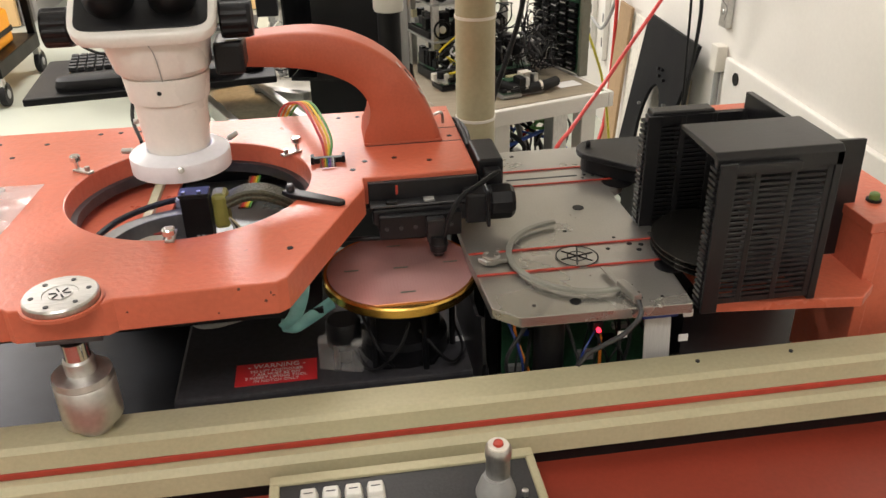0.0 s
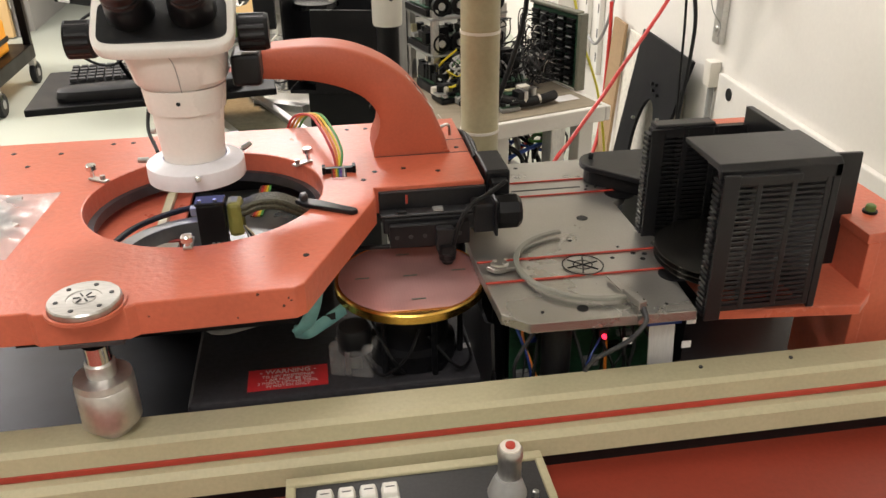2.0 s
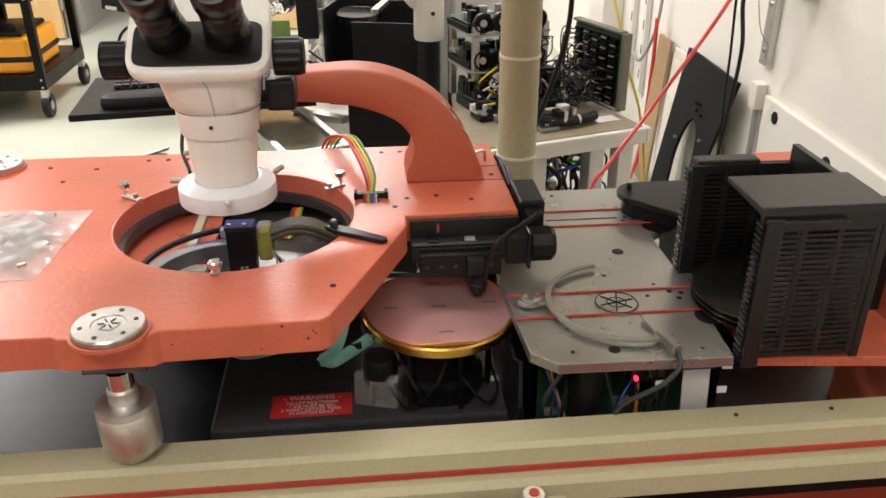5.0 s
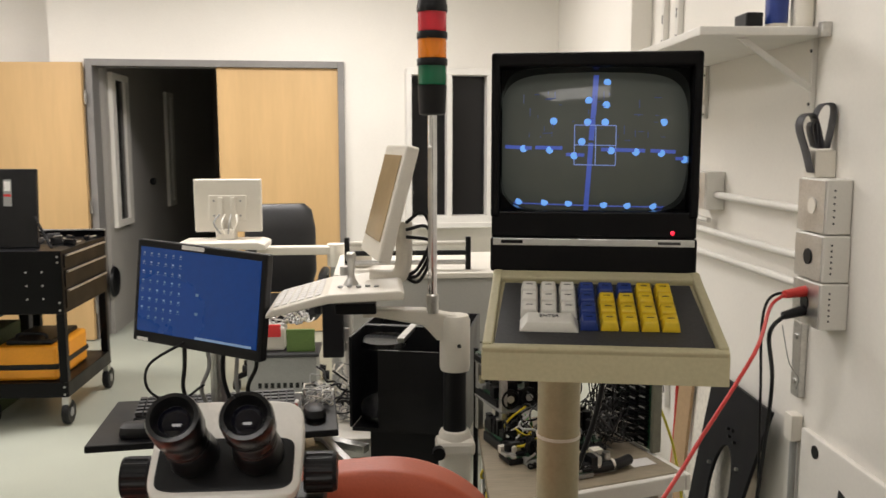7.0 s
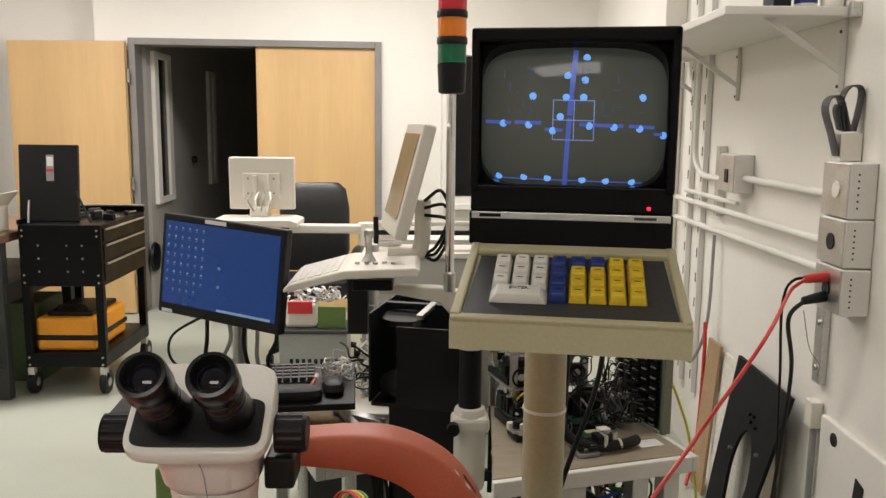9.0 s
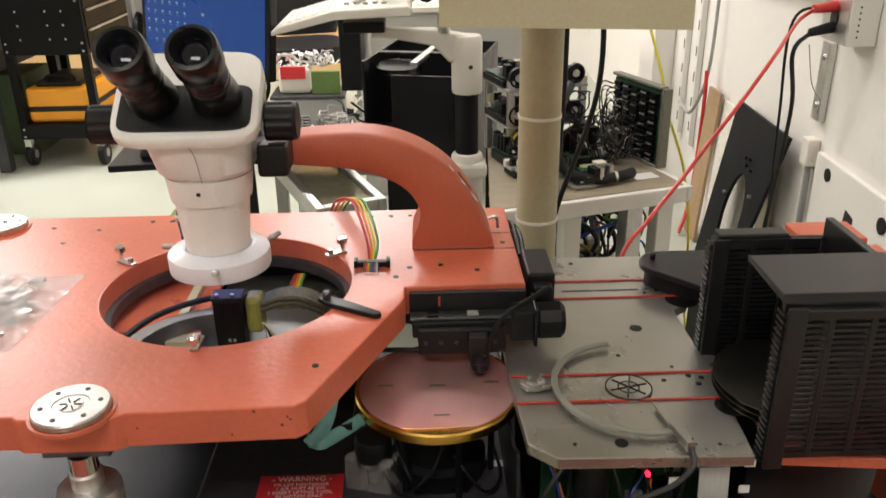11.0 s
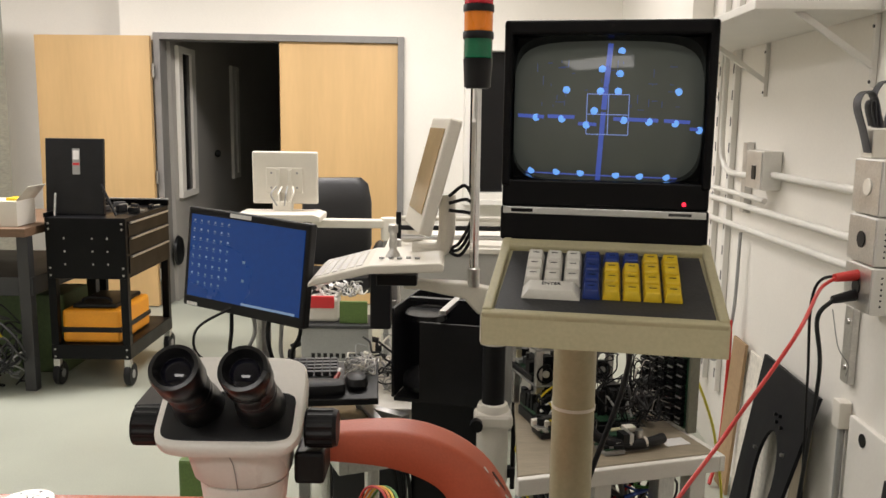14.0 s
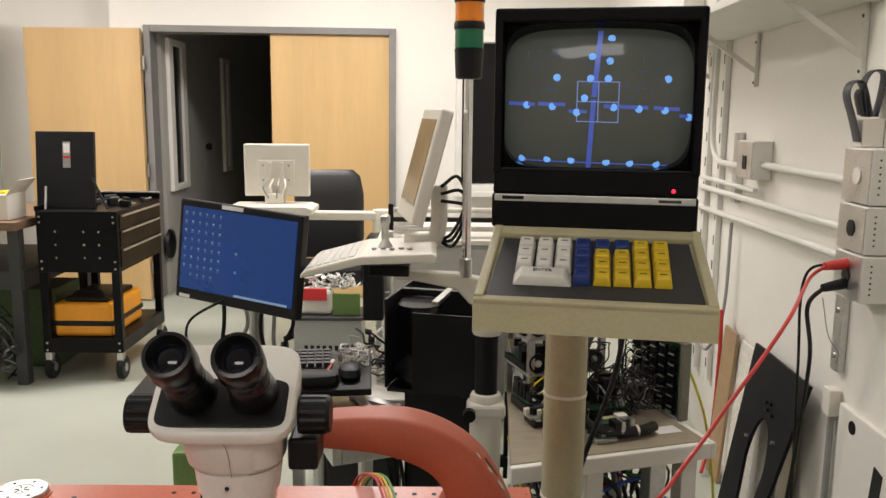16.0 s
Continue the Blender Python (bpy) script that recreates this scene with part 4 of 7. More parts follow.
part("sensor_body", box(-0.0045, 0.0045, -0.022, 0.010, 0.0005, 0.012, 0.001, m=pose(0.331, 0.694, 0.915, 0, 0, 14)), HANDLER, sen)
part("blade", box(-0.003, 0.003, 0.010, 0.050, 0.004, 0.0055, 0.0004, m=pose(0.331, 0.694, 0.915, 0, 0, 8)), HANDLER, sen)
part("cable", tube(((0.337, 0.673, 0.920), (0.336, 0.662, 0.910), (0.322, 0.660, 0.893), (0.303, 0.664, 0.878), (0.286, 0.670, 0.862), (0.276, 0.676, 0.83), (0.275, 0.68, 0.77)), 0.0026, 8), DARK_GREY, sen)

# electronics under the handler
elec = thing("handler_electronics", (0.29, 0.75, 0.758), "circuit boards and cable looms under the handler table", "electronics")
part("board", box(0.215, 0.40, 0.735, 0.738, 0.765, 0.895), PCB, elec)
part("dark_wall", box(0.197, 0.45, 0.80, 0.805, 0.745, 0.90), BLACK, elec)
part("tray", box(0.20, 0.66, 0.68, 1.08, 0.745, 0.757, 0.002), BLACK_METAL, elec)
part("motor", lathe([(0.016, 0.76), (0.016, 0.895), (0, 0.895)], pose(0.258, 0.705, 0), 24), BLACK, elec, smooth=True)
part("flat_cable", prism([(0.352, 0.893), (0.380, 0.893), (0.385, 0.80), (0.357, 0.80)], 0.688, 0.6895, "y"), mat("grey_flat_cable", (0.48, 0.47, 0.46), 0.45, grain=300, vary=0.1, stretch=(6, 1, 0.2)), elec, "grey flat ribbon cable")
part("flat_head", box(0.348, 0.386, 0.684, 0.696, 0.889, 0.9015, 0.001), BLUE_PLASTIC, elec)
part("led", lathe([(0.0024, 0.0), (0.0024, 0.004), (0, 0.006)], pose(0.311, 0.708, 0.867, 90), 12), LED_RED, elec, "lit red LED", smooth=True)
part("led_holder", box(0.305, 0.317, 0.708, 0.736, 0.860, 0.875, 0.001), BLACK, elec)
for x, z in ((0.328, 0.862), (0.397, 0.88), (0.395, 0.85)):
    part("tag", box(x, x + 0.010, 0.695, 0.6965, z, z + 0.008), SIGN_WHITE, elec)
rnd = random.Random(11)
for k in range(26):
    x, z = 0.205 + 0.19 * rnd.random(), 0.77 + 0.03 * rnd.random()
    pts = [(x, 0.70 + 0.03 * rnd.random(), z), (x + 0.02 * (rnd.random() - 0.5), 0.69 + 0.03 * rnd.random(), z + 0.03 + 0.03 * rnd.random()), (x + 0.05 * (rnd.random() - 0.5), 0.71 + 0.02 * rnd.random(), 0.865 + 0.03 * rnd.random()), (x + 0.06 * (rnd.random() - 0.5), 0.73, 0.86 + 0.03 * rnd.random())]
    part("wire", tube(pts, 0.0009 + 0.0014 * rnd.random(), 6, 5), rnd.choice((RUBBER, BLACK, RUBBER, BLACK, bpy.data.materials["wire_red"], bpy.data.materials["wire_brown"], BLUE_PLASTIC, DARK_GREY, RUBBER, bpy.data.materials["wire_orange"])), elec)
for k in range(18):
    x, z = 0.22 + 0.16 * rnd.random(), 0.78 + 0.1 * rnd.random()
    part("chip", box(x, x + 0.006 + 0.012 * rnd.random(), 0.728, 0.735, z, z + 0.005 + 0.006 * rnd.random(), 0.0005), rnd.choice((BLACK, BLACK, BLUE_PLASTIC, GREY, PCB)), elec)
part("side_shield", prism([(0.70, 0.900), (0.73, 0.884), (0.88, 0.884), (0.86, 0.78), (0.71, 0.80), (0.69, 0.85)], 0.186, 0.1895, "x"), BLACK_METAL, elec, "black side shield")

# wafer cassette with slots
CASSETTE = mat("satin_black_polymer", (0.0095, 0.0095, 0.0105), 0.32, grain=300, vary=0.15, stain=12, stain_vary=0.2, bump=0.04, spec=0.44)
cas = thing("wafer_cassette", (0.47, 0.76, 0.905), "black slotted wafer cassette with stacked wafers", "wafer cassette")


def slotted_wall(y, x0, x1, z0, z1, out_dir, rows=24):
    bm = bmesh.new()
    cols = 3
    step = (x1 - x0) / cols
    for c in range(cols + 1):
        x = x0 + c * step
        add_box(bm, x - 0.003, x + 0.003, y - 0.004, y + 0.004, z0, z1, 0.0006, None, 1)
    add_box(bm, x0 - 0.003, x1 + 0.003, y - 0.0035, y + 0.0035, z1 - 0.008, z1)
    add_box(bm, x0 - 0.003, x1 + 0.003, y - 0.0035, y + 0.0035, z0, z0 + 0.006)
    part("wall_frame", bm, CASSETTE, cas)
    slat = None
    for k in range(rows):
        z = z0 + 0.009 + (z1 - z0 - 0.018) * k / (rows - 1)
        b2 = box(x0, x1, y - 0.0030, y - 0.0008, z - 0.0013, z + 0.0013)
        if slat is None:
            zz = z
            slat = part("slat", b2, CASSETTE, cas)
        else:
            b2.free()
            twin(slat, cas, Matrix.Translation((0, 0, z - zz)))


slotted_wall(0.673, 0.403, 0.509, 0.909, 1.056, -1)
slotted_wall(0.842, 0.403, 0.509, 0.905, 1.046, 1)
for y, z0, z1 in ((0.666, 0.905, 1.060), (0.842, 0.889, 1.045)):
    comb = None
    for k in range(25):
        z = z0 + 0.006 + (z1 - z0 - 0.012) * k / 24
        if comb is None:
            zz = z
            comb = part("tooth", box(0.3945, 0.402, y - 0.002, y + 0.012, z - 0.0015, z + 0.0015), CASSETTE, cas)
        else:
            twin(comb, cas, Matrix.Translation((0, 0, z - zz)))
    part("comb_post", box(0.400, 0.412, y - 0.002, y + 0.014, z0, z1, 0.001), CASSETTE, cas)
    part("comb_face", box(0.3965, 0.413, y - 0.006, y - 0.0022, z0, z1 + 0.002, 0.001), CASSETTE, cas)
part("front_lip", box(0.412, 0.475, 0.660, 0.669, 1.052, 1.060, 0.001), CASSETTE, cas)
part("top_cover", prism([(0.668, 1.050), (0.668, 1.064), (0.674, 1.069), (0.752, 1.069), (0.752, 1.064), (0.676, 1.062)], 0.396, 0.520, "x", 0.001), CASSETTE, cas)
part("end_wall", box(0.512, 0.520, 0.668, 0.85, 0.905, 1.064, 0.001), CASSETTE, cas)
part("back_top", box(0.404, 0.475, 0.842, 0.862, 1.038, 1.050, 0.002), CASSETTE, cas)
part("cross_rib", box(0.430, 0.512, 0.842, 0.848, 0.905, 1.046, 0.001), CASSETTE, cas)
for k, z in enumerate((0.921, 0.927, 0.933)):
    ww = part("stacked_wafer", prism(circle(0.462, 0.760, 0.0755, 60), z, z + 0.0008), mat("dull_silicon_wafer", (0.10, 0.095, 0.085), 0.25, 0.9, grain=30, vary=0.2) if k == 0 else bpy.data.materials["dull_silicon_wafer"], cas, "dark silicon wafer")
part("back_shield", prism([(0.522, 0.905), (0.604, 0.905), (0.600, 1.038), (0.522, 1.040)], 0.752, 0.756, "y"), CASSETTE, cas, "tall black shield plate")
part("rear_plate", box(0.404, 0.512, 0.853, 0.857, 0.900, 1.040, 0.001), CASSETTE, cas)
part("rear_fin", box(0.500, 0.545, 0.800, 0.804, 0.905, 1.02, 0.001), CASSETTE, cas)

# orange elevator frame
elev = thing("elevator_frame", (0.62, 0.75, 0.757), "orange painted cassette elevator frame with a green button", "elevator frame")
part("shelf", prism([(0.425, 0.684), (0.575, 0.668), (0.600, 0.690), (0.600, 0.86), (0.425, 0.86)], 0.889, 0.901, bevel=0.0015), ORANGE, elev)
part("column", prism([(0.592, 0.700), (0.606, 0.700), (0.606, 0.712), (0.66, 0.712), (0.66, 0.80), (0.592, 0.80)], 0.757, 0.955, bevel=0.001), ORANGE, elev)
part("column_cap", prism([(0.590, 0.700), (0.662, 0.71), (0.662, 1.0), (0.590, 1.0)], 0.955, 0.966, bevel=0.001), ORANGE, elev)
part("rear_column", box(0.555, 0.66, 0.93, 1.0, 0.757, 0.955, 0.002), ORANGE, elev)
part("rear_cap", prism([(0.545, 0.935), (0.575, 0.950), (0.62, 0.950), (0.62, 1.005), (0.545, 1.005)], 0.966, 0.996, bevel=0.002), ORANGE, elev)
btn = part("button", lathe([(0.0055, 0), (0.0055, 0.006), (0.004, 0.0075), (0, 0.0078)], pose(0.624, 0.752, 0.968), 20), GREEN_PLASTIC, elev, "green push button", smooth=True)
part("bezel", lathe([(0.008, 0.966), (0.008, 0.9685), (0.0056, 0.9685)], pose(0.624, 0.752, 0), 20), BLACK, elev)

# rear cassette platform
plat2 = thing("rear_platform", (0.43, 0.99, 0.915), "black rear cassette platform with a rounded end", "platform")
DECK_END = circle(0.408, 1.012, 0.034, 14, 90, 235)
part("deck", prism(DECK_END + [(0.432, 0.938), (0.545, 0.925), (0.545, 1.046)], 0.936, 0.944, bevel=0.0015), BLACK_METAL, plat2)
part("skirt", prism(circle(0.410, 1.012, 0.029, 14, 90, 235) + [(0.436, 0.948), (0.54, 0.935), (0.54, 1.040)], 0.9158, 0.9358, bevel=0.001), BLACK, plat2)
part("pin", lathe([(0.0035, 0.944), (0.0035, 0.950), (0.002, 0.952), (0, 0.952)], pose(0.392, 1.022, 0), 14), BLACK, plat2, smooth=True)
part("support", box(0.45, 0.54, 0.94, 1.04, 0.757, 0.940, 0.002), BLACK, plat2)

# ---- joystick keypad in front ----
kp = thing("joystick_keypad", (0.095, 0.51, 0.755), "beige control box with white keys and a steel joystick", "control box")
bm = bmesh.new()
for a in ((-0.027, 0.214, 0.586, 0.597), (-0.027, 0.214, 0.40, 0.411), (-0.027, -0.018, 0.411, 0.586), (0.206, 0.214, 0.411, 0.586)):
    add_box(bm, *a, 0.760, 0.820, 0.0015)
part("housing", bm, BEIGE, kp)
part("panel", box(-0.018, 0.206, 0.411, 0.586, 0.765, 0.817), DARK_GREY, kp, "dark grey control panel")


def keycap(name, w, d, hgt, material, parent, m, label=""):
    bm = bmesh.new()
    lo = [bm.verts.new(m @ Vector(p)) for p in ((-w, -d, 0), (w, -d, 0), (w, d, 0), (-w, d, 0))]
    k = 0.74
    hi = [bm.verts.new(m @ Vector(p)) for p in ((-w * k, -d * k + 0.0005, hgt), (w * k, -d * k + 0.0005, hgt), (w * k, d * k + 0.001, hgt * 1.05), (-w * k, d * k + 0.001, hgt * 1.05))]
    bm.faces.new(lo)
    bm.faces.new(hi)
    for i in range(4):
        bm.faces.new((lo[i], lo[(i + 1) % 4], hi[(i + 1) % 4], hi[i]))
    bmesh.ops.recalc_face_normals(bm, faces=bm.faces)
    bmesh.ops.bevel(bm, geom=list(bm.edges), offset=0.0012, segments=2, profile=0.5, affect="EDGES")
    return part(name, bm, material, parent, label, smooth=True)


for r in range(3):
    for c in range(4):
        key = keycap("key", 0.0085, 0.0085, 0.009, WHITE_KEY, kp, pose(0.008 + 0.0195 * c, 0.563 - 0.0195 * r, 0.8172))
        part("legend", box(0.008 + 0.0195 * c - 0.004, 0.008 + 0.0195 * c + 0.004, 0.5635 - 0.0195 * r, 0.5645 - 0.0195 * r, 0.8266, 0.8269), DARK_GREY, key)
part("boot", lathe([(0.017, 0.8172), (0.018, 0.822), (0.014, 0.834), (0.011, 0.840), (0, 0.840)], pose(0.170, 0.545, -0.0005), 32), GREY, kp, smooth=True)
stick = part("joystick", lathe([(0.0095, 0.834), (0.0105, 0.840), (0.0105, 0.866), (0.0115, 0.869), (0.0115, 0.876), (0.0095, 0.879), (0, 0.879)], pose(0.172, 0.547, -0.008), 36), STEEL, kp, "polished steel joystick", smooth=True)
part("cap", lathe([(0.0095, 0.8785), (0.009, 0.8802), (0, 0.8802)], pose(0.172, 0.547, -0.008), 28), WHITE_PLASTIC, stick)
part("button", lathe([(0.0045, 0.8801), (0.0042, 0.8825), (0.003, 0.883), (0, 0.883)], pose(0.172, 0.547, -0.008), 20), RED_PAINT, stick, "red push button", smooth=True)
part("screw", lathe([(0.003, 0.817), (0.003, 0.823), (0, 0.824)], pose(0.195, 0.540, 0), 12), STEEL, kp, smooth=True)


# ---- stereo microscope ----
SX, SY = -0.108, 0.888
scope = thing("stereo_microscope", (SX, SY, 0.99), "white stereo zoom microscope with black eyepieces", "microscope")
m = pose(SX, SY, 0)
part("ring_light", lathe([(0.034, 1.0146), (0.0455, 1.0114), (0.0508, 1.0110), (0.0522, 1.0116), (0.0525, 1.0126), (0.0525, 1.0282), (0.0521, 1.0295), (0.0508, 1.0304), (0.048, 1.0312), (0.047, 1.0317), (0.0375, 1.0356), (0.036, 1.0360), (0.034, 1.0354), (0.034, 1.0146)], m, 56), WHITE_LIGHT, scope, "white ring light", smooth=True)
part("lit_ring", lathe([(0.0455, 1.0106), (0.0355, 1.0135), (0.0355, 1.0128), (0.0455, 1.0099)], m, 48), mat("lit_cool_led_ring", (0.8, 0.8, 0.9), 0.4, emit=(0.42, 0.45, 1.0), emit_strength=1.7, bump=0), scope, "lit cool-white LED ring")
part("thumb_screw", lathe([(0.0, 0.024), (0.003, 0.023), (0.0035, 0.008), (0.002, 0.006), (0.0015, 0.0)], pose(SX + 0.006, SY - 0.046, 1.024, 90 - 20, 0, 10), 14), STEEL, scope, smooth=True)
part("thumb_screw", lathe([(0.0, 0.02), (0.003, 0.019), (0.0035, 0.008), (0.002, 0.006), (0.0015, 0.0)], pose(SX - 0.047, SY + 0.02, 1.024, 90, 0, 260), 14), STEEL, scope, smooth=True)
part("thumb_screw", lathe([(0.0, 0.02), (0.003, 0.019), (0.0035, 0.008), (0.002, 0.006), (0.0015, 0.0)], pose(SX + 0.042, SY + 0.030, 1.024, 70, 0, 120), 14), STEEL, scope, smooth=True)
part("lower_barrel", lathe([(0.0325, 1.028), (0.0335, 1.044), (0.0375, 1.087), (0.0375, 1.089), (0, 1.089)], m, 48), SCOPE_WHITE, scope, smooth=True)
band = part("zoom_band", lathe([(0.037, 1.0885), (0.0405, 1.090), (0.0435, 1.113), (0.0435, 1.116), (0.038, 1.1175), (0, 1.1175)], m, 48), SCOPE_WHITE, scope, smooth=True)
part("screw", cyl((SX - 0.002, SY - 0.0405, 1.104), (SX - 0.002, SY - 0.0432, 1.105), 0.0022, seg=12), BLACK, band)
part("screw", cyl((SX - 0.040, SY + 0.012, 1.06), (SX - 0.044, SY + 0.013, 1.06), 0.003, seg=12), STEEL, scope)


def loft(sections, seg=40):
    """Rounded rectangles (cx, cy, half width, half depth, z, corner, tilt) joined upwards."""
    bm, rings = bmesh.new(), []
    for cx, cy, hw, hd, z, rad, tilt in sections:
        ring = []
        for k in range(seg):
            a = 2 * math.pi * k / seg
            c, s = math.cos(a), math.sin(a)
            p = 2.0 / max(0.12, rad)
            x = hw * math.copysign(abs(c) ** (2 / p), c)
            y = hd * math.copysign(abs(s) ** (2 / p), s)
            ring.append(bm.verts.new((cx + x, cy + y, z + tilt * y)))
        rings.append(ring)
    for a, b in zip(rings, rings[1:]):
        for k in range(seg):
            j = (k + 1) % seg
            bm.faces.new((a[k], a[j], b[j], b[k]))
    bm.faces.new(rings[0])
    bm.faces.new(rings[-1])
    return bm


part("zoom_body", loft([(SX, SY, 0.0435, 0.042, 1.1178, 0.9, 0), (SX, SY, 0.047, 0.046, 1.1235, 0.75, 0), (SX - 0.002, SY, 0.051, 0.049, 1.150, 0.65, 0), (SX - 0.003, SY - 0.003, 0.056, 0.049, 1.166, 0.6, 0)], 48), SCOPE_WHITE, scope, smooth=True)
# head: a wide housing whose sloped front is a black inset
HDX = -0.1140
part("head", loft([(HDX, 0.884, 0.055, 0.044, 1.156, 0.5, 0.06), (HDX, 0.881, 0.062, 0.0475, 1.1635, 0.45, 0.16), (HDX, 0.880, 0.0675, 0.0485, 1.172, 0.4, 0.34), (HDX, 0.877, 0.0690, 0.0470, 1.1855, 0.36, 0.58), (HDX, 0.871, 0.0690, 0.0420, 1.1955, 0.34, 0.76), (HDX, 0.870, 0.0676, 0.0402, 1.1978, 0.34, 0.78), (HDX, 0.870, 0.0650, 0.0380, 1.1987, 0.34, 0.78)], 64), SCOPE_WHITE, scope, smooth=True)
# black inset lies in the sloped top, inside a white rim
IN = pose(HDX, 0.870, 1.1987, 37.95)
EYE_BLACK = mat("satin_black_eyepiece", (0.007, 0.007, 0.008), 0.30, grain=200, vary=0.2, bump=0.04, spec=0.4)
part("inset", loft([(0, -0.0185, 0.0620, 0.0272, -0.006, 0.30, 0), (0, -0.0185, 0.0620, 0.0272, 0.0008, 0.30, 0), (0, -0.0185, 0.0606, 0.0258, 0.0013, 0.30, 0)], 56), BLACK, scope, "matt black inset", smooth=True).data.transform(IN)
part("seam", tube(((HDX + 0.003, 0.8345, 1.156), (HDX + 0.006, 0.8365, 1.150), (HDX + 0.008, 0.8385, 1.140), (HDX + 0.010, 0.8412, 1.118)), 0.0005, 6), GREY, scope)
for sx in (-0.0295, 0.0295):
    a = Vector((HDX + sx, SY - 0.020, 1.190))
    b = Vector((HDX + sx * 1.02, SY - 0.098, 1.255))
    rot = (b - a).to_track_quat("Z", "Y").to_matrix().to_4x4()
    mm = Matrix.Translation(a) @ rot
    L = (b - a).length
    tube_ob = part("eyepiece", lathe([(0.0225, -0.005), (0.0235, 0.004), (0.0225, 0.02), (0.0205, 0.034), (0.020, 0.040), (0.0205, 0.042), (0.0205, 0.046), (0.0195, 0.048), (0.0205, 0.050), (0.0205, 0.055), (0.019, 0.058), (0.0185, 0.066), (0.0205, 0.071), (0.0225, 0.074), (0.0228, L - 0.004), (0.0215, L), (0.0180, L + 0.0005), (0.0155, L - 0.004), (0.0135, L - 0.010), (0, L - 0.010)], mm, 44), EYE_BLACK, scope, "black rubber eyecup and tube", smooth=True)
    part("lens", lathe([(0.0132, L - 0.0098), (0.008, L - 0.0075), (0, L - 0.0068)], mm, 32), mat("coated_lens", (0.003, 0.003, 0.008), 0.04, grain=20, vary=0.1, bump=0, spec=0.4, rough_vary=0.01) if sx < 0 else bpy.data.materials["coated_lens"], tube_ob, "coated glass lens", smooth=True)


def ribbed_knob(x0, x1, y, z, r):
    prof = []
    for k in range(48):
        rr = r * (1.0 if k % 4 < 2 else 0.93)
        prof.append((y + rr * math.cos(2 * math.pi * k / 48), z + rr * math.sin(2 * math.pi * k / 48)))
    bm = prism(prof, x0, x1, "x")
    for s, a, b in ((0.98, x1, x1 + 0.004), (0.98, x0 - 0.002, x0)):
        add_cyl(bm, (a, y, z), (b, y, z), r * s, r * 0.9, 32)
    return bm


part("zoom_knob", ribbed_knob(-0.043, -0.018, SY - 0.004, 1.166, 0.0195), BLACK, scope, "ribbed black zoom knob")
part("zoom_knob", ribbed_knob(-0.212, -0.190, SY - 0.004, 1.166, 0.0195), BLACK, scope, "ribbed black zoom knob")
part("rack_block", box(-0.056, -0.026, SY - 0.018, SY + 0.030, 1.112, 1.145, 0.004), BLACK, scope)
part("rack_rod", cyl((-0.050, SY + 0.02, 1.118), (-0.050, SY + 0.10, 1.108), 0.010, seg=20), BLACK, scope)
part("lamp_cord", tube(((SX - 0.045, SY + 0.03, 1.03), (SX - 0.06, SY + 0.08, 1.05), (SX - 0.05, SY + 0.15, 1.10), (SX - 0.04, SY + 0.20, 1.07), (SX - 0.05, SY + 0.24, 0.97)), 0.0022, 8), RUBBER, scope)

# the orange swan-neck arm, a lofted casting
arm = thing("scope_arm", (0.14, 0.99, 0.985), "orange cast swan-neck microscope arm with chipped paint", "microscope arm")
TOP = [(-0.060, 1.121), (0.0, 1.125), (0.04, 1.125), (0.075, 1.118), (0.110, 1.102), (0.140, 1.079), (0.163, 1.049), (0.177, 1.021), (0.186, 0.998), (0.188, 0.985)]
LOW = [(-0.060, 1.092), (0.0, 1.087), (0.030, 1.083), (0.060, 1.074), (0.083, 1.062), (0.097, 1.047), (0.103, 1.032), (0.101, 1.015), (0.095, 1.001), (0.093, 0.985)]
bm = bmesh.new()
rings = []
nn = len(TOP)
for k in range((nn - 1) * 4 + 1):

    def mix(L):
        p = glide([(x, 0, z) for x, z in L], 4)
        return p[min(k, len(p) - 1)]

    t0, l0 = mix(TOP), mix(LOW)
    s = k / ((nn - 1) * 4)
    yc = 1.000 + 0.008 * min(1, s / 0.5)
    hd = 0.022 + 0.012 * min(1, s / 0.6)
    ring = []
    for c, (fy, fz) in enumerate(((-1, 0.10), (-1, 0.5), (-1, 0.90), (-0.86, 0.985), (-0.6, 1.0), (0, 1.0), (0.6, 1.0), (0.86, 0.985), (1, 0.90), (1, 0.5), (1, 0.10), (0.9, 0.0), (0, 0.0), (-0.9, 0.0))):
        p = l0.lerp(t0, fz)
        ring.append(bm.verts.new((p.x, yc + fy * hd, p.z)))
    rings.append(ring)
for a, b in zip(rings, rings[1:]):
    for c in range(len(a)):
        d = (c + 1) % len(a)
        bm.faces.new((a[c], a[d], b[d], b[c]))
bm.faces.new(rings[0])
bm.faces.new(rings[-1])
part("casting", bm, ORANGE_ARM, arm, smooth=True, angle=50)
rnd = random.Random(8)
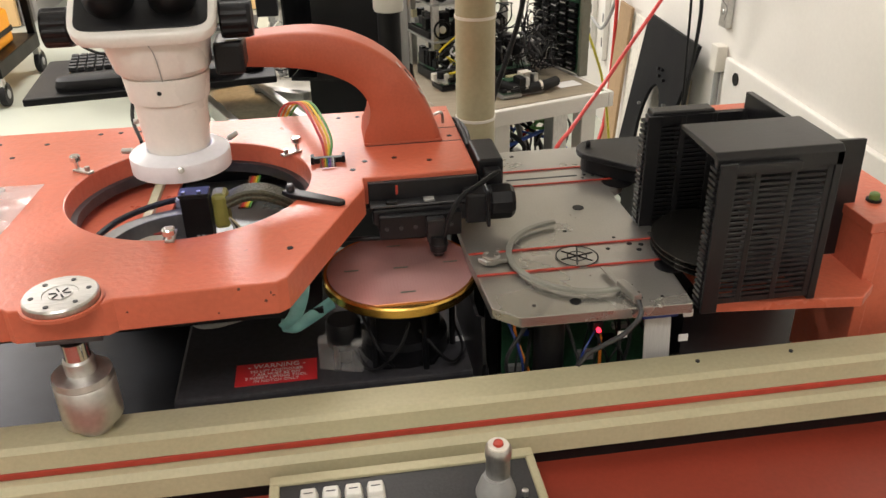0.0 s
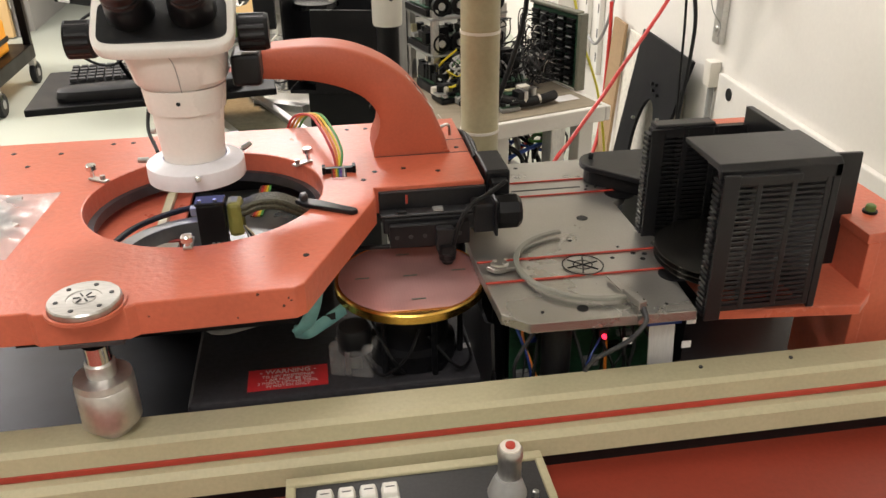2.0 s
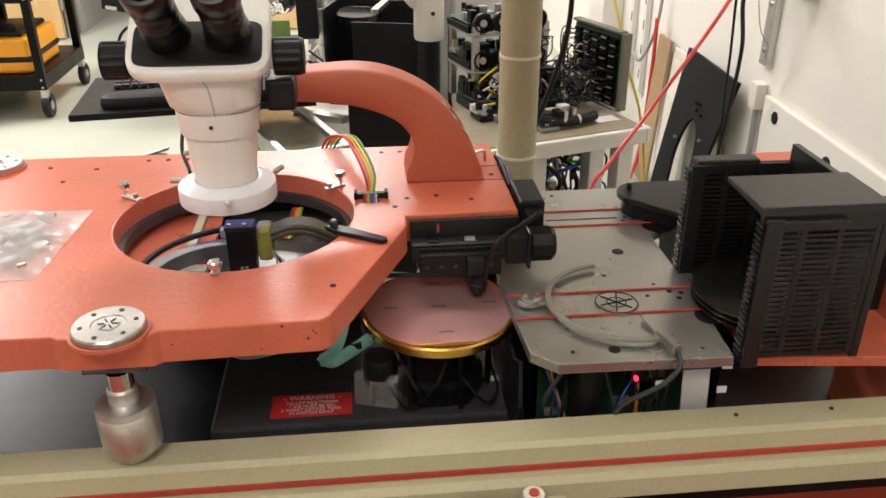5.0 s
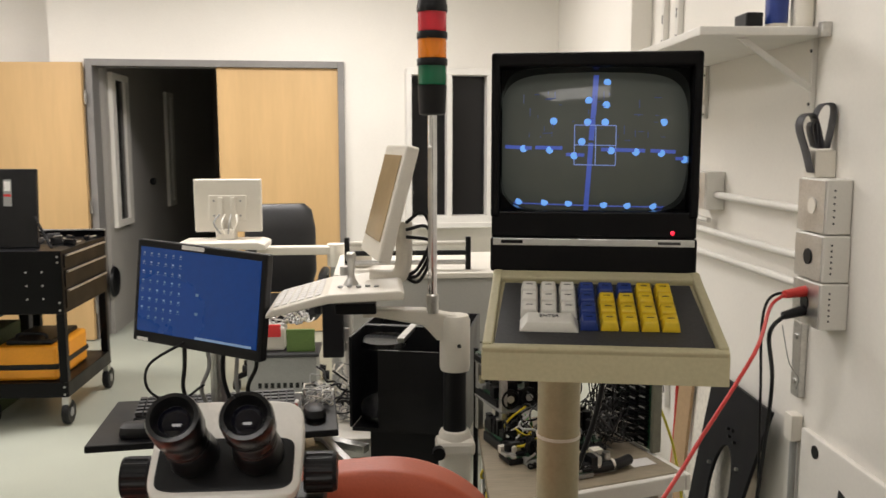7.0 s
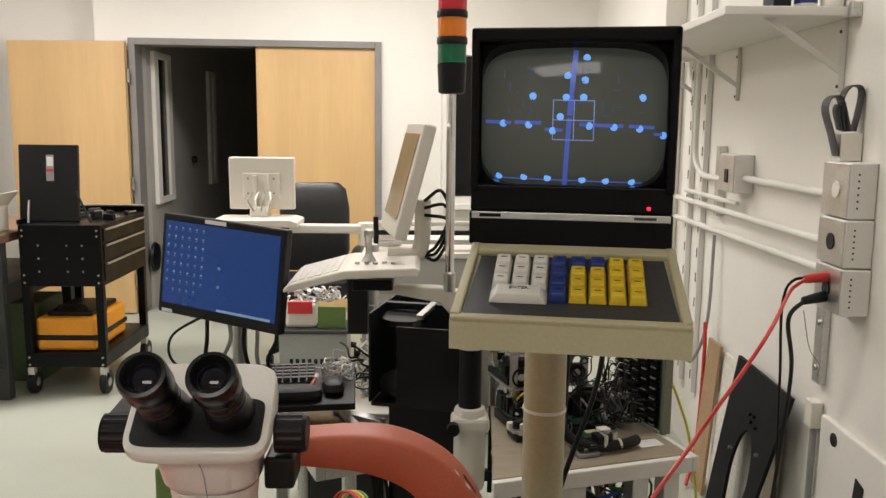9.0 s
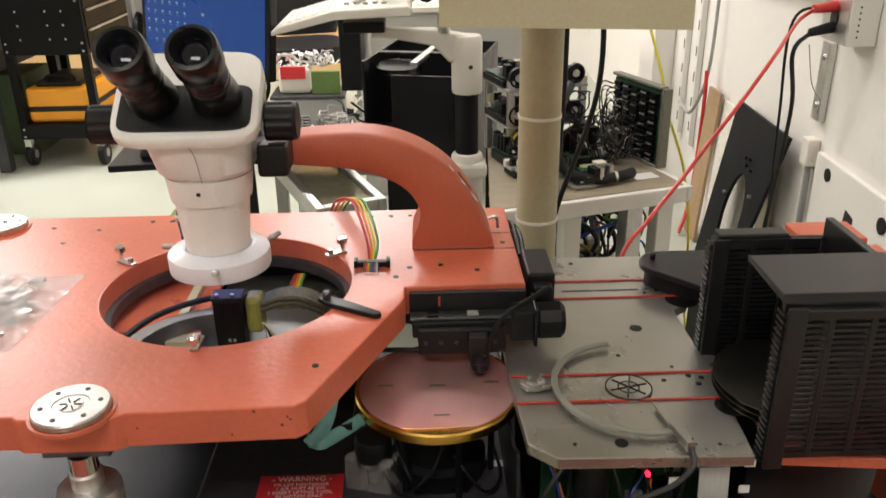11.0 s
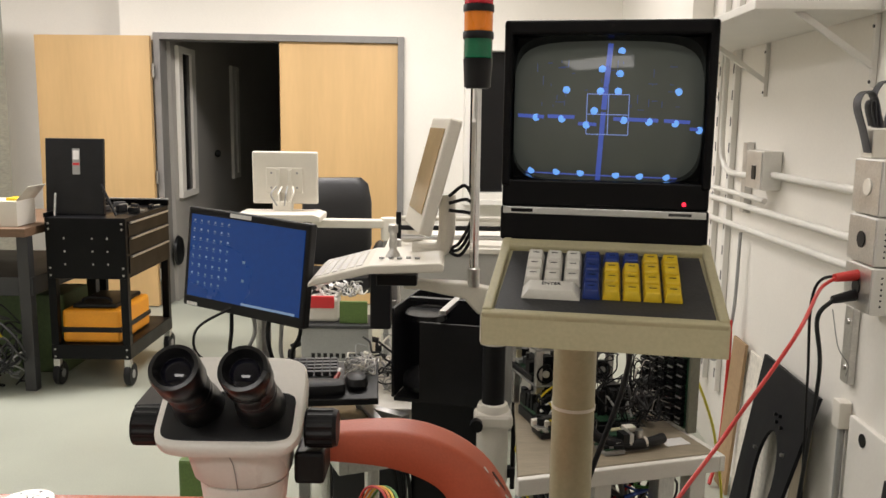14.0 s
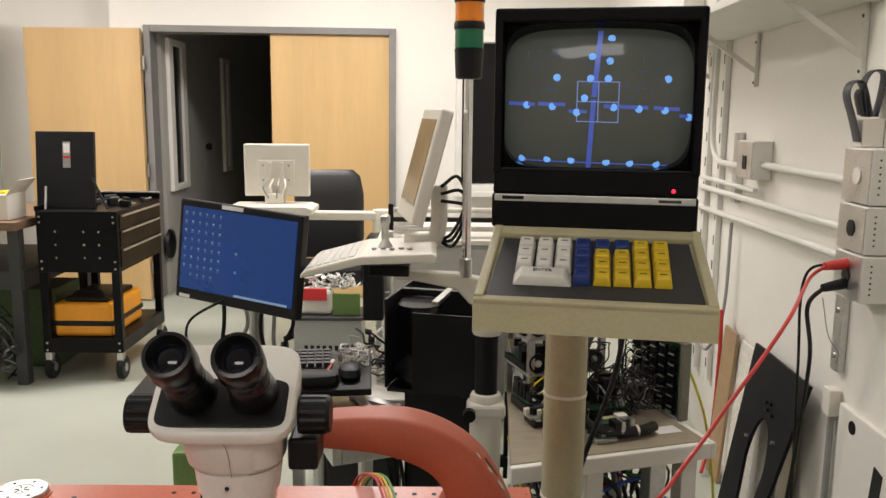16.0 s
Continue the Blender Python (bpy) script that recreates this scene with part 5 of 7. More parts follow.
for k, (u, w) in enumerate(((0.0, 0.005), (0.006, 0.006), (0.013, 0.007), (0.021, 0.004))):
    pts = []
    for j in range(9):
        a = 2 * math.pi * j / 9
        pts.append((0.1505 + 0.0105 * (k - 1) * 0.8 + w * math.cos(a) * (0.7 + 0.5 * rnd.random()), w * 0.8 * math.sin(a) * (0.7 + 0.5 * rnd.random())))
    # chips lie on the arm's shoulder
    chip = prism([(p[0] - 0.1505, p[1]) for p in pts], 0, 0.0004)
    part("paint_chip", chip, mat("bare_primer", (0.62, 0.58, 0.54), 0.5, grain=200, vary=0.1) if k == 0 else bpy.data.materials["bare_primer"], arm).data.transform(pose(0.1455 + 0.0075 * k, 0.984 + 0.003 * (k % 2), 1.0735 - 0.0105 * k, 0, 52, 0))
part("slot", prism([(-0.011, -0.0045), (0.011, -0.0045), (0.0135, 0), (0.011, 0.0045), (-0.011, 0.0045), (-0.0135, 0)], -0.001, 0.0005), BLACK, arm, "dark oval slot").data.transform(pose(0.1560, 1.002, 1.0590, 0, 56, 0))
part("foot_pad", box(0.093, 0.189, 0.9735, 1.044, 0.9852, 0.988, 0.001), ORANGE_ARM, arm)
part("strap", tube(((0.186, 1.03, 1.0), (0.196, 1.03, 1.002), (0.198, 1.03, 0.988)), 0.002, 6), STEEL, arm)

# ---- column with the console and monitor ----
col = thing("console_column", (0.268, 1.18, 0.0), "beige painted tubular column with cable ties", "column")
part("tube", lathe([(0.0285, 0.0), (0.0285, 1.256), (0, 1.256)], pose(0.268, 1.18, 0), 48), BEIGE_PIPE, col, smooth=True)
for z in (0.941, 1.089):
    part("cable_tie", lathe([(0.0286, z - 0.002), (0.0298, z - 0.002), (0.0298, z + 0.002), (0.0286, z + 0.002)], pose(0.268, 1.18, 0), 48), WHITE_PLASTIC, col, "pale nylon cable tie", smooth=True)
part("base_flange", lathe([(0.08, 0.0), (0.08, 0.012), (0.03, 0.02)], pose(0.268, 1.18, 0), 32), BLACK_METAL, col)

cons = thing("control_console", (0.126, 0.889, 1.252), "beige control console with white, blue and yellow keys", "control console", rz=-10.5, local=True)
W = 0.2335
# side profile: y back, z up
SL = math.atan2(0.052, 0.128)
bm = prism([(0.0, 0.0), (0.0, 0.029), (0.132, 0.081), (0.132, 0.086), (0.36, 0.086), (0.36, 0.02), (0.30, 0.0)], 0.0, W, "x")
for v in bm.verts:
    v.co.x = W / 2 + (v.co.x - W / 2) * (1 - 0.35 * min(v.co.y, 0.132) * 1.0)
part("body", bm, BEIGE, cons)
PM = pose(W / 2, 0.004, 0.031, math.degrees(SL), 0, 0)
part("key_panel", prism([(-0.105, 0.006), (0.105, 0.006), (0.098, 0.118), (-0.098, 0.118)], -0.003, 0.0016), DARK_GREY, cons, "dark grey textured key panel").data.transform(PM)
for x0, x1 in ((-0.1165, -0.1065), (0.1065, 0.1165)):
    bm = box(x0, x1, 0.0, 0.1405, -0.002, 0.006, 0.002)
    for v in bm.verts:
        v.co.x *= 1 - 0.35 * max(0, v.co.y)
    part("side_rim", bm, BEIGE, cons).data.transform(PM)
part("front_rim", box(-0.1165, 0.1165, -0.005, 0.004, -0.004, 0.004, 0.002, m=PM), BEIGE, cons)
part("back_rim", box(-0.112, 0.112, 0.124, 0.1405, -0.002, 0.005, 0.002, m=PM), BEIGE, cons)
GRID = ["WWWBBBYY", "WWWBYYYY", "WWWBYYYY", "E..BYYYY"]
KM = {"W": WHITE_KEY, "B": BLUE_PLASTIC, "Y": YELLOW_KEY}
for r, row in enumerate(GRID):
    for c, kind in enumerate(row):
        if kind == ".":
            continue
        x, y = -0.0715 + 0.0198 * c, 0.098 - 0.0198 * r
        if kind == "E":
            key = keycap("enter_key", 0.0295, 0.0112, 0.010, WHITE_KEY, cons, PM @ pose(x + 0.0198, y - 0.0022, 0.0018), "wide white enter key")
            writing("legend", "ENTER", 0.0065, PM @ pose(x + 0.0198, y + 0.0008, 0.0123), DARK_GREY, key)
        else:
            key = keycap("key", 0.0092, 0.0092, 0.010, KM[kind], cons, PM @ pose(x, y, 0.0018))
            part("legend", box(x - 0.0034, x + 0.0034, y + 0.0010, y + 0.0022, 0.0121, 0.0124, m=PM), DARK_GREY if kind != "B" else BLACK, key)

# the monochrome monitor
CRT_BLACK = mat("matt_black_monitor_case", (0.0035, 0.0033, 0.004), 0.42, grain=320, vary=0.2, bump=0.08, spec=0.14)
crt = thing("crt_monitor", (0.1515, 1.020, 1.3385), "black nine-inch tube monitor showing blue test dots", "monitor", rz=-11.5, local=True)
MW, MH, MD = 0.2235, 0.238, 0.235
bm = bmesh.new()
# shell: hood sides, tapering back
add_box(bm, 0.004, MW - 0.004, 0.03, 0.14, 0.008, MH - 0.003, 0.004)
add_box(bm, 0.025, MW - 0.025, 0.12, MD, 0.02, MH - 0.03, 0.008)
part("cabinet", bm, CRT_BLACK, crt)
bm = bmesh.new()
add_box(bm, 0.0, 0.0095, 0.0, 0.060, 0.060, MH, 0.003)
add_box(bm, MW - 0.0095, MW, 0.0, 0.060, 0.060, MH, 0.003)
add_box(bm, 0.0, MW, 0.0, 0.060, MH - 0.0155, MH, 0.003)
add_box(bm, 0.0, MW, 0.0, 0.060, -0.0002, 0.038, 0.003)
part("bezel", bm, CRT_BLACK, crt)
part("chin", box(0.001, MW - 0.001, 0.003, 0.034, 0.038, 0.067, 0.002), CRT_BLACK, crt, "black chin")
part("trim_strip", box(0.003, MW - 0.003, -0.0012, 0.002, 0.0295, 0.0372, 0.0006), SILVER, crt, "silver trim strip")
part("maker_mark", box(0.012, 0.036, -0.0016, -0.001, 0.0316, 0.0354), CRT_BLACK, crt)
part("model_mark", box(MW - 0.042, MW - 0.018, -0.0016, -0.001, 0.0320, 0.0350), DARK_GREY, crt)
part("slot", box(MW * 0.42, MW * 0.55, 0.001, 0.0045, 0.0375, 0.041), CRT_BLACK, crt)
for x in (0.02, MW - 0.02):
    part("foot", cyl((x, 0.02, -0.0005), (x, 0.02, 0.003), 0.006, seg=12), RUBBER, crt)
    part("foot", cyl((x, 0.19, -0.0005), (x, 0.19, 0.02), 0.006, seg=12), RUBBER, crt)
part("power_led", lathe([(0.0024, 0.0), (0.0022, 0.002), (0, 0.003)], pose(MW - 0.0265, 0.004, 0.0445, 90), 12), LED_RED, crt, "lit red power light", smooth=True)
GX, GZ, GW, GH = MW / 2 - 0.001, 0.1415, 0.1035, 0.0770


def bulge(x, z):
    return 0.007 + 0.031 * ((x / GW) ** 2 + (z / GH) ** 2) / 2


bm = bmesh.new()
n = 28
gridv = []
for i in range(n + 1):
    rowv = []
    for j in range(n + 1):
        u, v = -1 + 2 * i / n, -1 + 2 * j / n
        # squircle outline
        x, z = GW * u * math.sqrt(1 - 0.10 * v * v), GH * v * math.sqrt(1 - 0.10 * u * u)
        x *= 1 - 0.02 * (u * v) ** 4
        rowv.append(bm.verts.new((GX + x, bulge(x, z), GZ + z)))
    gridv.append(rowv)
for i in range(n):
    for j in range(n):
        bm.faces.new((gridv[i][j], gridv[i + 1][j], gridv[i + 1][j + 1], gridv[i][j + 1]))
screen = part("tube_face", bm, CRT_GLASS, crt, "grey curved picture tube", smooth=True)
# dark mask round the tube
bm = bmesh.new()
a_ring, b_ring = [], []
for k in range(64):
    a = 2 * math.pi * k / 64
    c, s = math.cos(a), math.sin(a)
    q = 0.32
    u, v = math.copysign(abs(c) ** q, c), math.copysign(abs(s) ** q, s)
    x, z = GW * u * math.sqrt(1 - 0.10 * v * v), GH * v * math.sqrt(1 - 0.10 * u * u)
    a_ring.append(bm.verts.new((GX + x * 0.995, bulge(x, z) - 0.0015, GZ + z * 0.995)))
    b_ring.append(bm.verts.new((MW / 2 + (MW / 2 - 0.0115) * max(-1, min(1, u * 1.0)), 0.008, 0.066 + (MH - 0.0155 - 0.066) * (0.5 + 0.5 * v))))
for k in range(64):
    j = (k + 1) % 64
    bm.faces.new((a_ring[k], a_ring[j], b_ring[j], b_ring[k]))
part("mask", bm, BLACK_GLOSS, crt, "glossy black tube mask", smooth=True)


def on_tube(u, v):
    """A place on the picture, u and v from -1 to 1."""
    x, z = 0.0935 * u, 0.0693 * v
    return Vector((GX + x, bulge(x, z) - 0.0006, GZ + z))


def px(x, y):
    """Picture coordinates as seen on the tube, 0 to 100 across and down."""
    return on_tube((x + 0.055 * (x - 27) - 50) / 50, (50 - y) / 50)


def dot(x, y, r=0.0040):
    p = px(x, y)
    part("lit_dot", lathe([(r, 0), (r * 0.6, 0.0003), (0, 0.0004)], Matrix.Translation(p) @ pose(0, 0, 0, 90), 14), CRT_DOT, screen)


def bar(x0, y0, x1, y1, w, material=CRT_BLUE):
    n = 6
    bm = bmesh.new()
    prev = None
    for k in range(n + 1):
        a = px(x0 + (x1 - x0) * k / n, y0 + (y1 - y0) * k / n)
        d = (px(x1, y1) - px(x0, y0)).normalized()
        side = Vector((-d.z, 0, d.x)) * w
        pair = (bm.verts.new(a - side), bm.verts.new(a + side))
        if prev:
            bm.faces.new((prev[0], prev[1], pair[1], pair[0]))
        prev = pair
    part("lit_line", bm, material, screen)


for x, y in ((56, 3), (46, 17), (55.5, 20.5), (27, 33), (45.5, 34), (55, 34), (87, 34), (42.5, 49), (10.5, 54.5), (25, 55.5), (38.5, 60), (58.5, 56), (72, 57), (86, 58), (99, 63), (8, 97), (22.5, 97.5), (36, 98), (55.5, 99), (68.5, 99.5), (83, 100)):
    dot(x, y)
bar(50, -3, 47.6, 48, 0.0029)
bar(47.5, 50, 45.6, 106, 0.0027)
bar(0, 53, 15, 54, 0.0020)
bar(17, 53.5, 32, 54, 0.0020)
bar(34, 59, 44, 59.5, 0.0018)
bar(53, 55, 77, 56, 0.0020)
bar(80, 56, 94, 57, 0.0020)
bar(94, 62, 99, 62.5, 0.0018)
bar(3, 98.5, 90, 101, 0.0007)
CRT_BOX = mat("lit_frame_phosphor", (0.1, 0.15, 0.3), 0.3, emit=(0.32, 0.45, 1.0), emit_strength=0.6, bump=0)
FAINT = mat("faint_blue_phosphor", (0.05, 0.08, 0.2), 0.3, emit=(0.10, 0.16, 0.6), emit_strength=0.20, bump=0)
rnd = random.Random(21)
for k in range(42):
    x, y = 8 + 84 * rnd.random(), 8 + 42 * rnd.random()
    if rnd.random() < 0.5:
        bar(x, y, x + 1 + 4 * rnd.random(), y, 0.0004, FAINT)
    else:
        bar(x, y, x, y + 1 + 6 * rnd.random(), 0.0004, FAINT)
for a in ((38.5, 36, 61, 36.5), (61, 36.5, 61, 67.5), (61, 67.5, 38.5, 67), (38.5, 67, 38.5, 36), (38.5, 51.5, 61, 52), (50, 36, 50, 67)):
    bar(*a, 0.00048, CRT_BOX)


# ---- behind the prober: robot stand, displays, bench ----
RS = (0.240, 2.40)
stand = thing("instrument_stand", (RS[0], RS[1], 0.0), "ivory jointed stand with a black post", "stand")
part("upper_joint", lathe([(0.040, 0.842), (0.043, 0.850), (0.043, 0.985), (0.038, 1.0), (0, 1.0)], pose(*RS, 0), 36), WHITE_PLASTIC, stand, smooth=True)
part("arm", prism([(0.24, 0.945), (0.19, 0.93), (0.15, 0.975), (0.02, 1.0), (-0.02, 1.0), (-0.02, 1.025), (0.15, 1.020), (0.25, 1.0)], 2.375, 2.425, "y", 0.006), WHITE_PLASTIC, stand)
part("post", lathe([(0.033, 0.55), (0.033, 0.846)], pose(*RS, 0), 32), BLACK, stand, smooth=True)
part("lower_joint", lathe([(0.042, 0.42), (0.046, 0.43), (0.046, 0.655), (0.042, 0.665), (0.034, 0.668)], pose(*RS, 0), 36), WHITE_PLASTIC, stand, smooth=True)
part("joint_ring", box(RS[0] - 0.055, RS[0] + 0.055, RS[1] - 0.05, RS[1] + 0.03, 0.60, 0.645, 0.012), WHITE_PLASTIC, stand)
part("clamp_knob", cyl((RS[0] - 0.05, RS[1] - 0.05, 0.62), (RS[0] - 0.05, RS[1] - 0.075, 0.62), 0.018, seg=16), BLACK, stand)
part("side_rod", cyl((RS[0] + 0.062, RS[1] + 0.01, 0.40), (RS[0] + 0.062, RS[1] + 0.01, 0.90), 0.007, seg=12), BLACK, stand)
part("rod_bracket", box(RS[0], RS[0] + 0.068, RS[1] - 0.01, RS[1] + 0.02, 0.44, 0.47, 0.003), BLACK, stand)
part("foot_post", cyl((RS[0], RS[1], 0.0), (RS[0], RS[1], 0.43), 0.03, seg=24), ALU, stand)
part("screw", cyl((RS[0] + 0.008, RS[1] - 0.044, 0.92), (RS[0] + 0.008, RS[1] - 0.0445, 0.92), 0.006, seg=12), DARK_GREY, stand)

tower = thing("signal_tower", (0.176, 2.385, 1.02), "signal tower with red, amber and green lenses on a chrome pole", "signal light")
TM = pose(0.176, 2.385, 0)
part("pole", lathe([(0.0125, 1.01), (0.0125, 1.56)], TM, 28), CHROME, tower, smooth=True)
part("pole_foot", lathe([(0.017, 1.01), (0.017, 1.06), (0.0125, 1.065)], TM, 24), STEEL, tower, smooth=True)
z = 1.555
part("base", lathe([(0.030, z), (0.036, z + 0.004), (0.039, z + 0.07), (0.040, z + 0.078), (0.0, z + 0.078)], TM, 36), BLACK, tower, smooth=True)
z += 0.078
for nm, mt in (("green_lens", GREEN_LENS), ("amber_lens", AMBER_LENS), ("red_lens", RED_LENS)):
    bm = bmesh.new()
    add = [(0.036, z + 0.001), (0.0385, z + 0.003), (0.0385, z + 0.052), (0.036, z + 0.054), (0, z + 0.054)]
    part(nm, lathe(add, TM, 40, bm), mt, tower, smooth=True)
    part("collar", lathe([(0.0405, z + 0.052), (0.0415, z + 0.055), (0.0415, z + 0.068), (0.0405, z + 0.071), (0, z + 0.071)], TM, 40), BLACK, tower, smooth=True)
    z += 0.070
part("cap", lathe([(0.040, z), (0.038, z + 0.02), (0.02, z + 0.03), (0, z + 0.031)], TM, 36), BLACK, tower, smooth=True)

# ivory operator terminal: sloping keyboard and side-on display
term = thing("operator_terminal", (-0.10, 2.40, 1.0), "ivory operator terminal with joystick and tilted display", "terminal")
part("keyboard_body", prism([(-0.263, 1.034), (-0.10, 1.071), (0.09, 1.078), (0.094, 1.096), (0.082, 1.103), (-0.104, 1.094), (-0.247, 1.056), (-0.262, 1.046)], 2.22, 2.53, "y", 0.004), WHITE_PLASTIC, term)
SLK = math.degrees(math.atan2(0.038, 0.143))
for r in range(7):
    for c in range(6):
        u = -0.238 + 0.0215 * c
        zz = 1.056 + (u + 0.247) * (0.038 / 0.143)
        part("key", box(-0.0085, 0.0085, -0.014, 0.014, 0.0, 0.004, 0.0012, m=pose(u, 2.265 + 0.037 * r, zz - 0.0005, 0, -SLK, 0)), SIGN_WHITE, term)
part("joystick", lathe([(0.022, 1.096), (0.019, 1.102), (0.011, 1.115), (0.009, 1.125), (0.010, 1.135), (0.010, 1.160), (0.0135, 1.165), (0.0135, 1.182), (0.010, 1.186), (0, 1.186)], pose(-0.048, 2.36, 0), 28), STEEL, term, "brass-toned steel joystick", smooth=True)
for k in range(5):
    part("button", lathe([(0.007, 1.0985), (0.007, 1.104), (0, 1.105)], pose(-0.075 + 0.024 * k, 2.30 + 0.012 * (k % 2), 0), 12), GREY, term)
part("under_box", box(-0.09, 0.02, 2.30, 2.42, 1.025, 1.054, 0.004), BLACK, term)
part("neck", tube(((0.0, 2.46, 1.10), (0.075, 2.46, 1.10), (0.098, 2.46, 1.14), (0.10, 2.46, 1.26)), 0.024, 14), WHITE_PLASTIC, term)
DM = pose(0.014, 2.40, 1.168, 0, 0, -80) @ pose(0, 0, 0, -15, 0, 0)
disp = part("display", box(-0.14, 0.14, -0.016, 0.020, 0.0, 0.315, 0.006, m=DM), WHITE_PLASTIC, term, "ivory flat display case")
part("screen", box(-0.118, 0.118, -0.019, -0.0165, 0.050, 0.285, 0.0008, m=DM), SMOKED, disp, "tan reflecting screen")
for k in range(3):
    part("cable", tube(((0.105, 2.42, 1.26 - 0.02 * k), (0.15 + 0.01 * k, 2.40, 1.29 - 0.04 * k), (0.175, 2.42, 1.22 - 0.03 * k), (0.14, 2.44, 1.13 - 0.02 * k), (0.10, 2.46, 1.10)), 0.005, 8), RUBBER, term)

# blue-screen flat display on a pole
lcd = thing("flat_monitor", (-0.46, 2.42, 0.68), "black flat monitor with a lit blue desktop", "monitor")
LM = pose(-0.466, 2.385, 1.059, 0, 0, -27) @ pose(0, 0, 0, -4.5, 3.2, 0) @ Matrix.Diagonal((1.113, 1.0, 0.957, 1.0))
part("case", box(-0.194, 0.194, 0.0, 0.03, -0.150, 0.150, 0.005, m=LM), BLACK, lcd)
scr = part("screen", box(-0.180, 0.180, -0.0022, 0.0, -0.118, 0.130, 0.0, m=LM), LCD_BLUE, lcd, "lit blue desktop")
part("sticker", box(-0.055, 0.012, -0.0015, 0.0, 0.135, 0.147, m=LM), SIGN_WHITE, lcd)
part("sticker", box(-0.179, -0.145, -0.0015, 0.0, -0.147, -0.137, m=LM), SIGN_WHITE, lcd)
rnd = random.Random(3)
for r in range(8):
    for c in range(6):
        if c == 5 and r > 6 or (c == 0 and r == 7):
            continue
        x, zz = -0.168 + 0.0225 * c, 0.112 - 0.0265 * r
        part("icon", box(x - 0.0026, x + 0.0026, -0.0028, -0.0023, zz - 0.0022, zz + 0.0030, m=LM), LCD_ICON if rnd.random() < 0.75 else LCD_BAR, scr)
        part("icon", box(x - 0.0045, x + 0.0045, -0.0028, -0.0023, zz - 0.0070, zz - 0.0062, m=LM), LCD_ICON, scr)
for x, zz in ((-0.0, 0.01), (0.0, -0.045)):
    part("icon", box(x - 0.004, x + 0.004, -0.0028, -0.0023, zz - 0.004, zz + 0.004, m=LM), LCD_ICON, scr)
part("taskbar", box(0.0, 0.166, -0.0028, -0.0023, -0.117, -0.110, m=LM), LCD_BAR, scr)
part("pole", cyl((-0.44, 2.50, 0.67), (-0.44, 2.50, 1.08), 0.022, seg=20), STEEL, lcd)
part("bracket", box(-0.48, -0.40, 2.425, 2.50, 1.02, 1.09, 0.004), BLACK, lcd)
for k, x in enumerate((-0.52, -0.47, -0.40, -0.37, -0.34)):
    part("cable", tube(((x, 2.45, 0.95), (x + 0.02 * math.sin(k * 2.0), 2.44, 0.86), (x - 0.01, 2.46, 0.78), (x + 0.015, 2.5, 0.69)), 0.006, 8), (RUBBER, GREY)[k % 2], lcd)
part("cable", tube(((-0.50, 2.40, 0.94), (-0.60, 2.38, 0.88), (-0.61, 2.40, 0.80), (-0.54, 2.42, 0.76), (-0.47, 2.45, 0.80)), 0.004, 8), RUBBER, lcd)

tray = thing("keyboard_tray", (-0.42, 2.52, 0.66), "black keyboard tray on a pole", "keyboard tray")
part("board", prism([(-0.76, 2.305), (-0.09, 2.39), (-0.12, 2.76), (-0.79, 2.70)], 0.658, 0.678, bevel=0.003), BLACK, tray)
part("pole", cyl((-0.44, 2.56, 0.0), (-0.44, 2.56, 0.658), 0.03, seg=20), BLACK_METAL, tray)
part("foot", box(-0.70, -0.18, 2.46, 2.66, 0.0, 0.03, 0.006), BLACK_METAL, tray)
KT = pose(-0.455, 2.54, 0.679, 0, 0, 7)
kb = thing("keyboard", (-0.455, 2.55, 0.678), "black computer keyboard with worn keys", "keyboard")
part("body", prism([(-0.075, 0.0), (0.075, 0.0), (0.075, 0.034), (-0.075, 0.018)], -0.23, 0.23, "x", 0.003), BLACK, kb).data.transform(KT @ pose(0, 0.035, 0))
keyb = None
for r in range(5):
    for c in range(19):
        mm = KT @ pose(-0.216 + 0.024 * c, -0.022 + 0.025 * r, 0.0225 + 0.0027 * r)
        if keyb is None:
            keyb, k0 = part("key", box(-0.0095, 0.0095, -0.0095, 0.0095, 0, 0.009, 0.0), DARK_GREY, kb), mm
            keyb.matrix_basis = mm
        else:
            twin(keyb, kb, mm)
wr = thing("wrist_rest", (-0.45, 2.40, 0.678), "padded black wrist rest", "wrist rest")
part("pad", loft([(0, 0, 0.25, 0.042, 0.0, 0.35, 0), (0, 0, 0.252, 0.045, 0.012, 0.35, 0), (0, 0, 0.248, 0.040, 0.028, 0.4, 0), (0, 0, 0.235, 0.028, 0.034, 0.5, 0)], 40), RUBBER, wr, smooth=True).data.transform(pose(-0.44, 2.415, 0.679, 0, 0, 7))
mouse = thing("mouse", (-0.16, 2.52, 0.678), "black rounded computer mouse on the tray", "mouse")
part("shell", loft([(0, 0, 0.030, 0.050, 0.0, 0.7, 0), (0, 0, 0.033, 0.054, 0.012, 0.7, 0), (0, 0, 0.028, 0.044, 0.030, 0.8, 0), (0, 0, 0.016, 0.026, 0.037, 0.9, 0)], 28), BLACK, mouse, smooth=True).data.transform(pose(-0.165, 2.50, 0.679, 0, 0, 12))
pen = thing("red_pen", (-0.22, 2.5, 0.679), "red marker pen with a white cap", "pen")
part("barrel", cyl((-0.235, 2.455, 0.686), (-0.225, 2.55, 0.70), 0.007, seg=12), RED_PAINT, pen)
part("cap", cyl((-0.225, 2.55, 0.70), (-0.223, 2.575, 0.704), 0.0075, seg=12), SIGN_WHITE, pen)

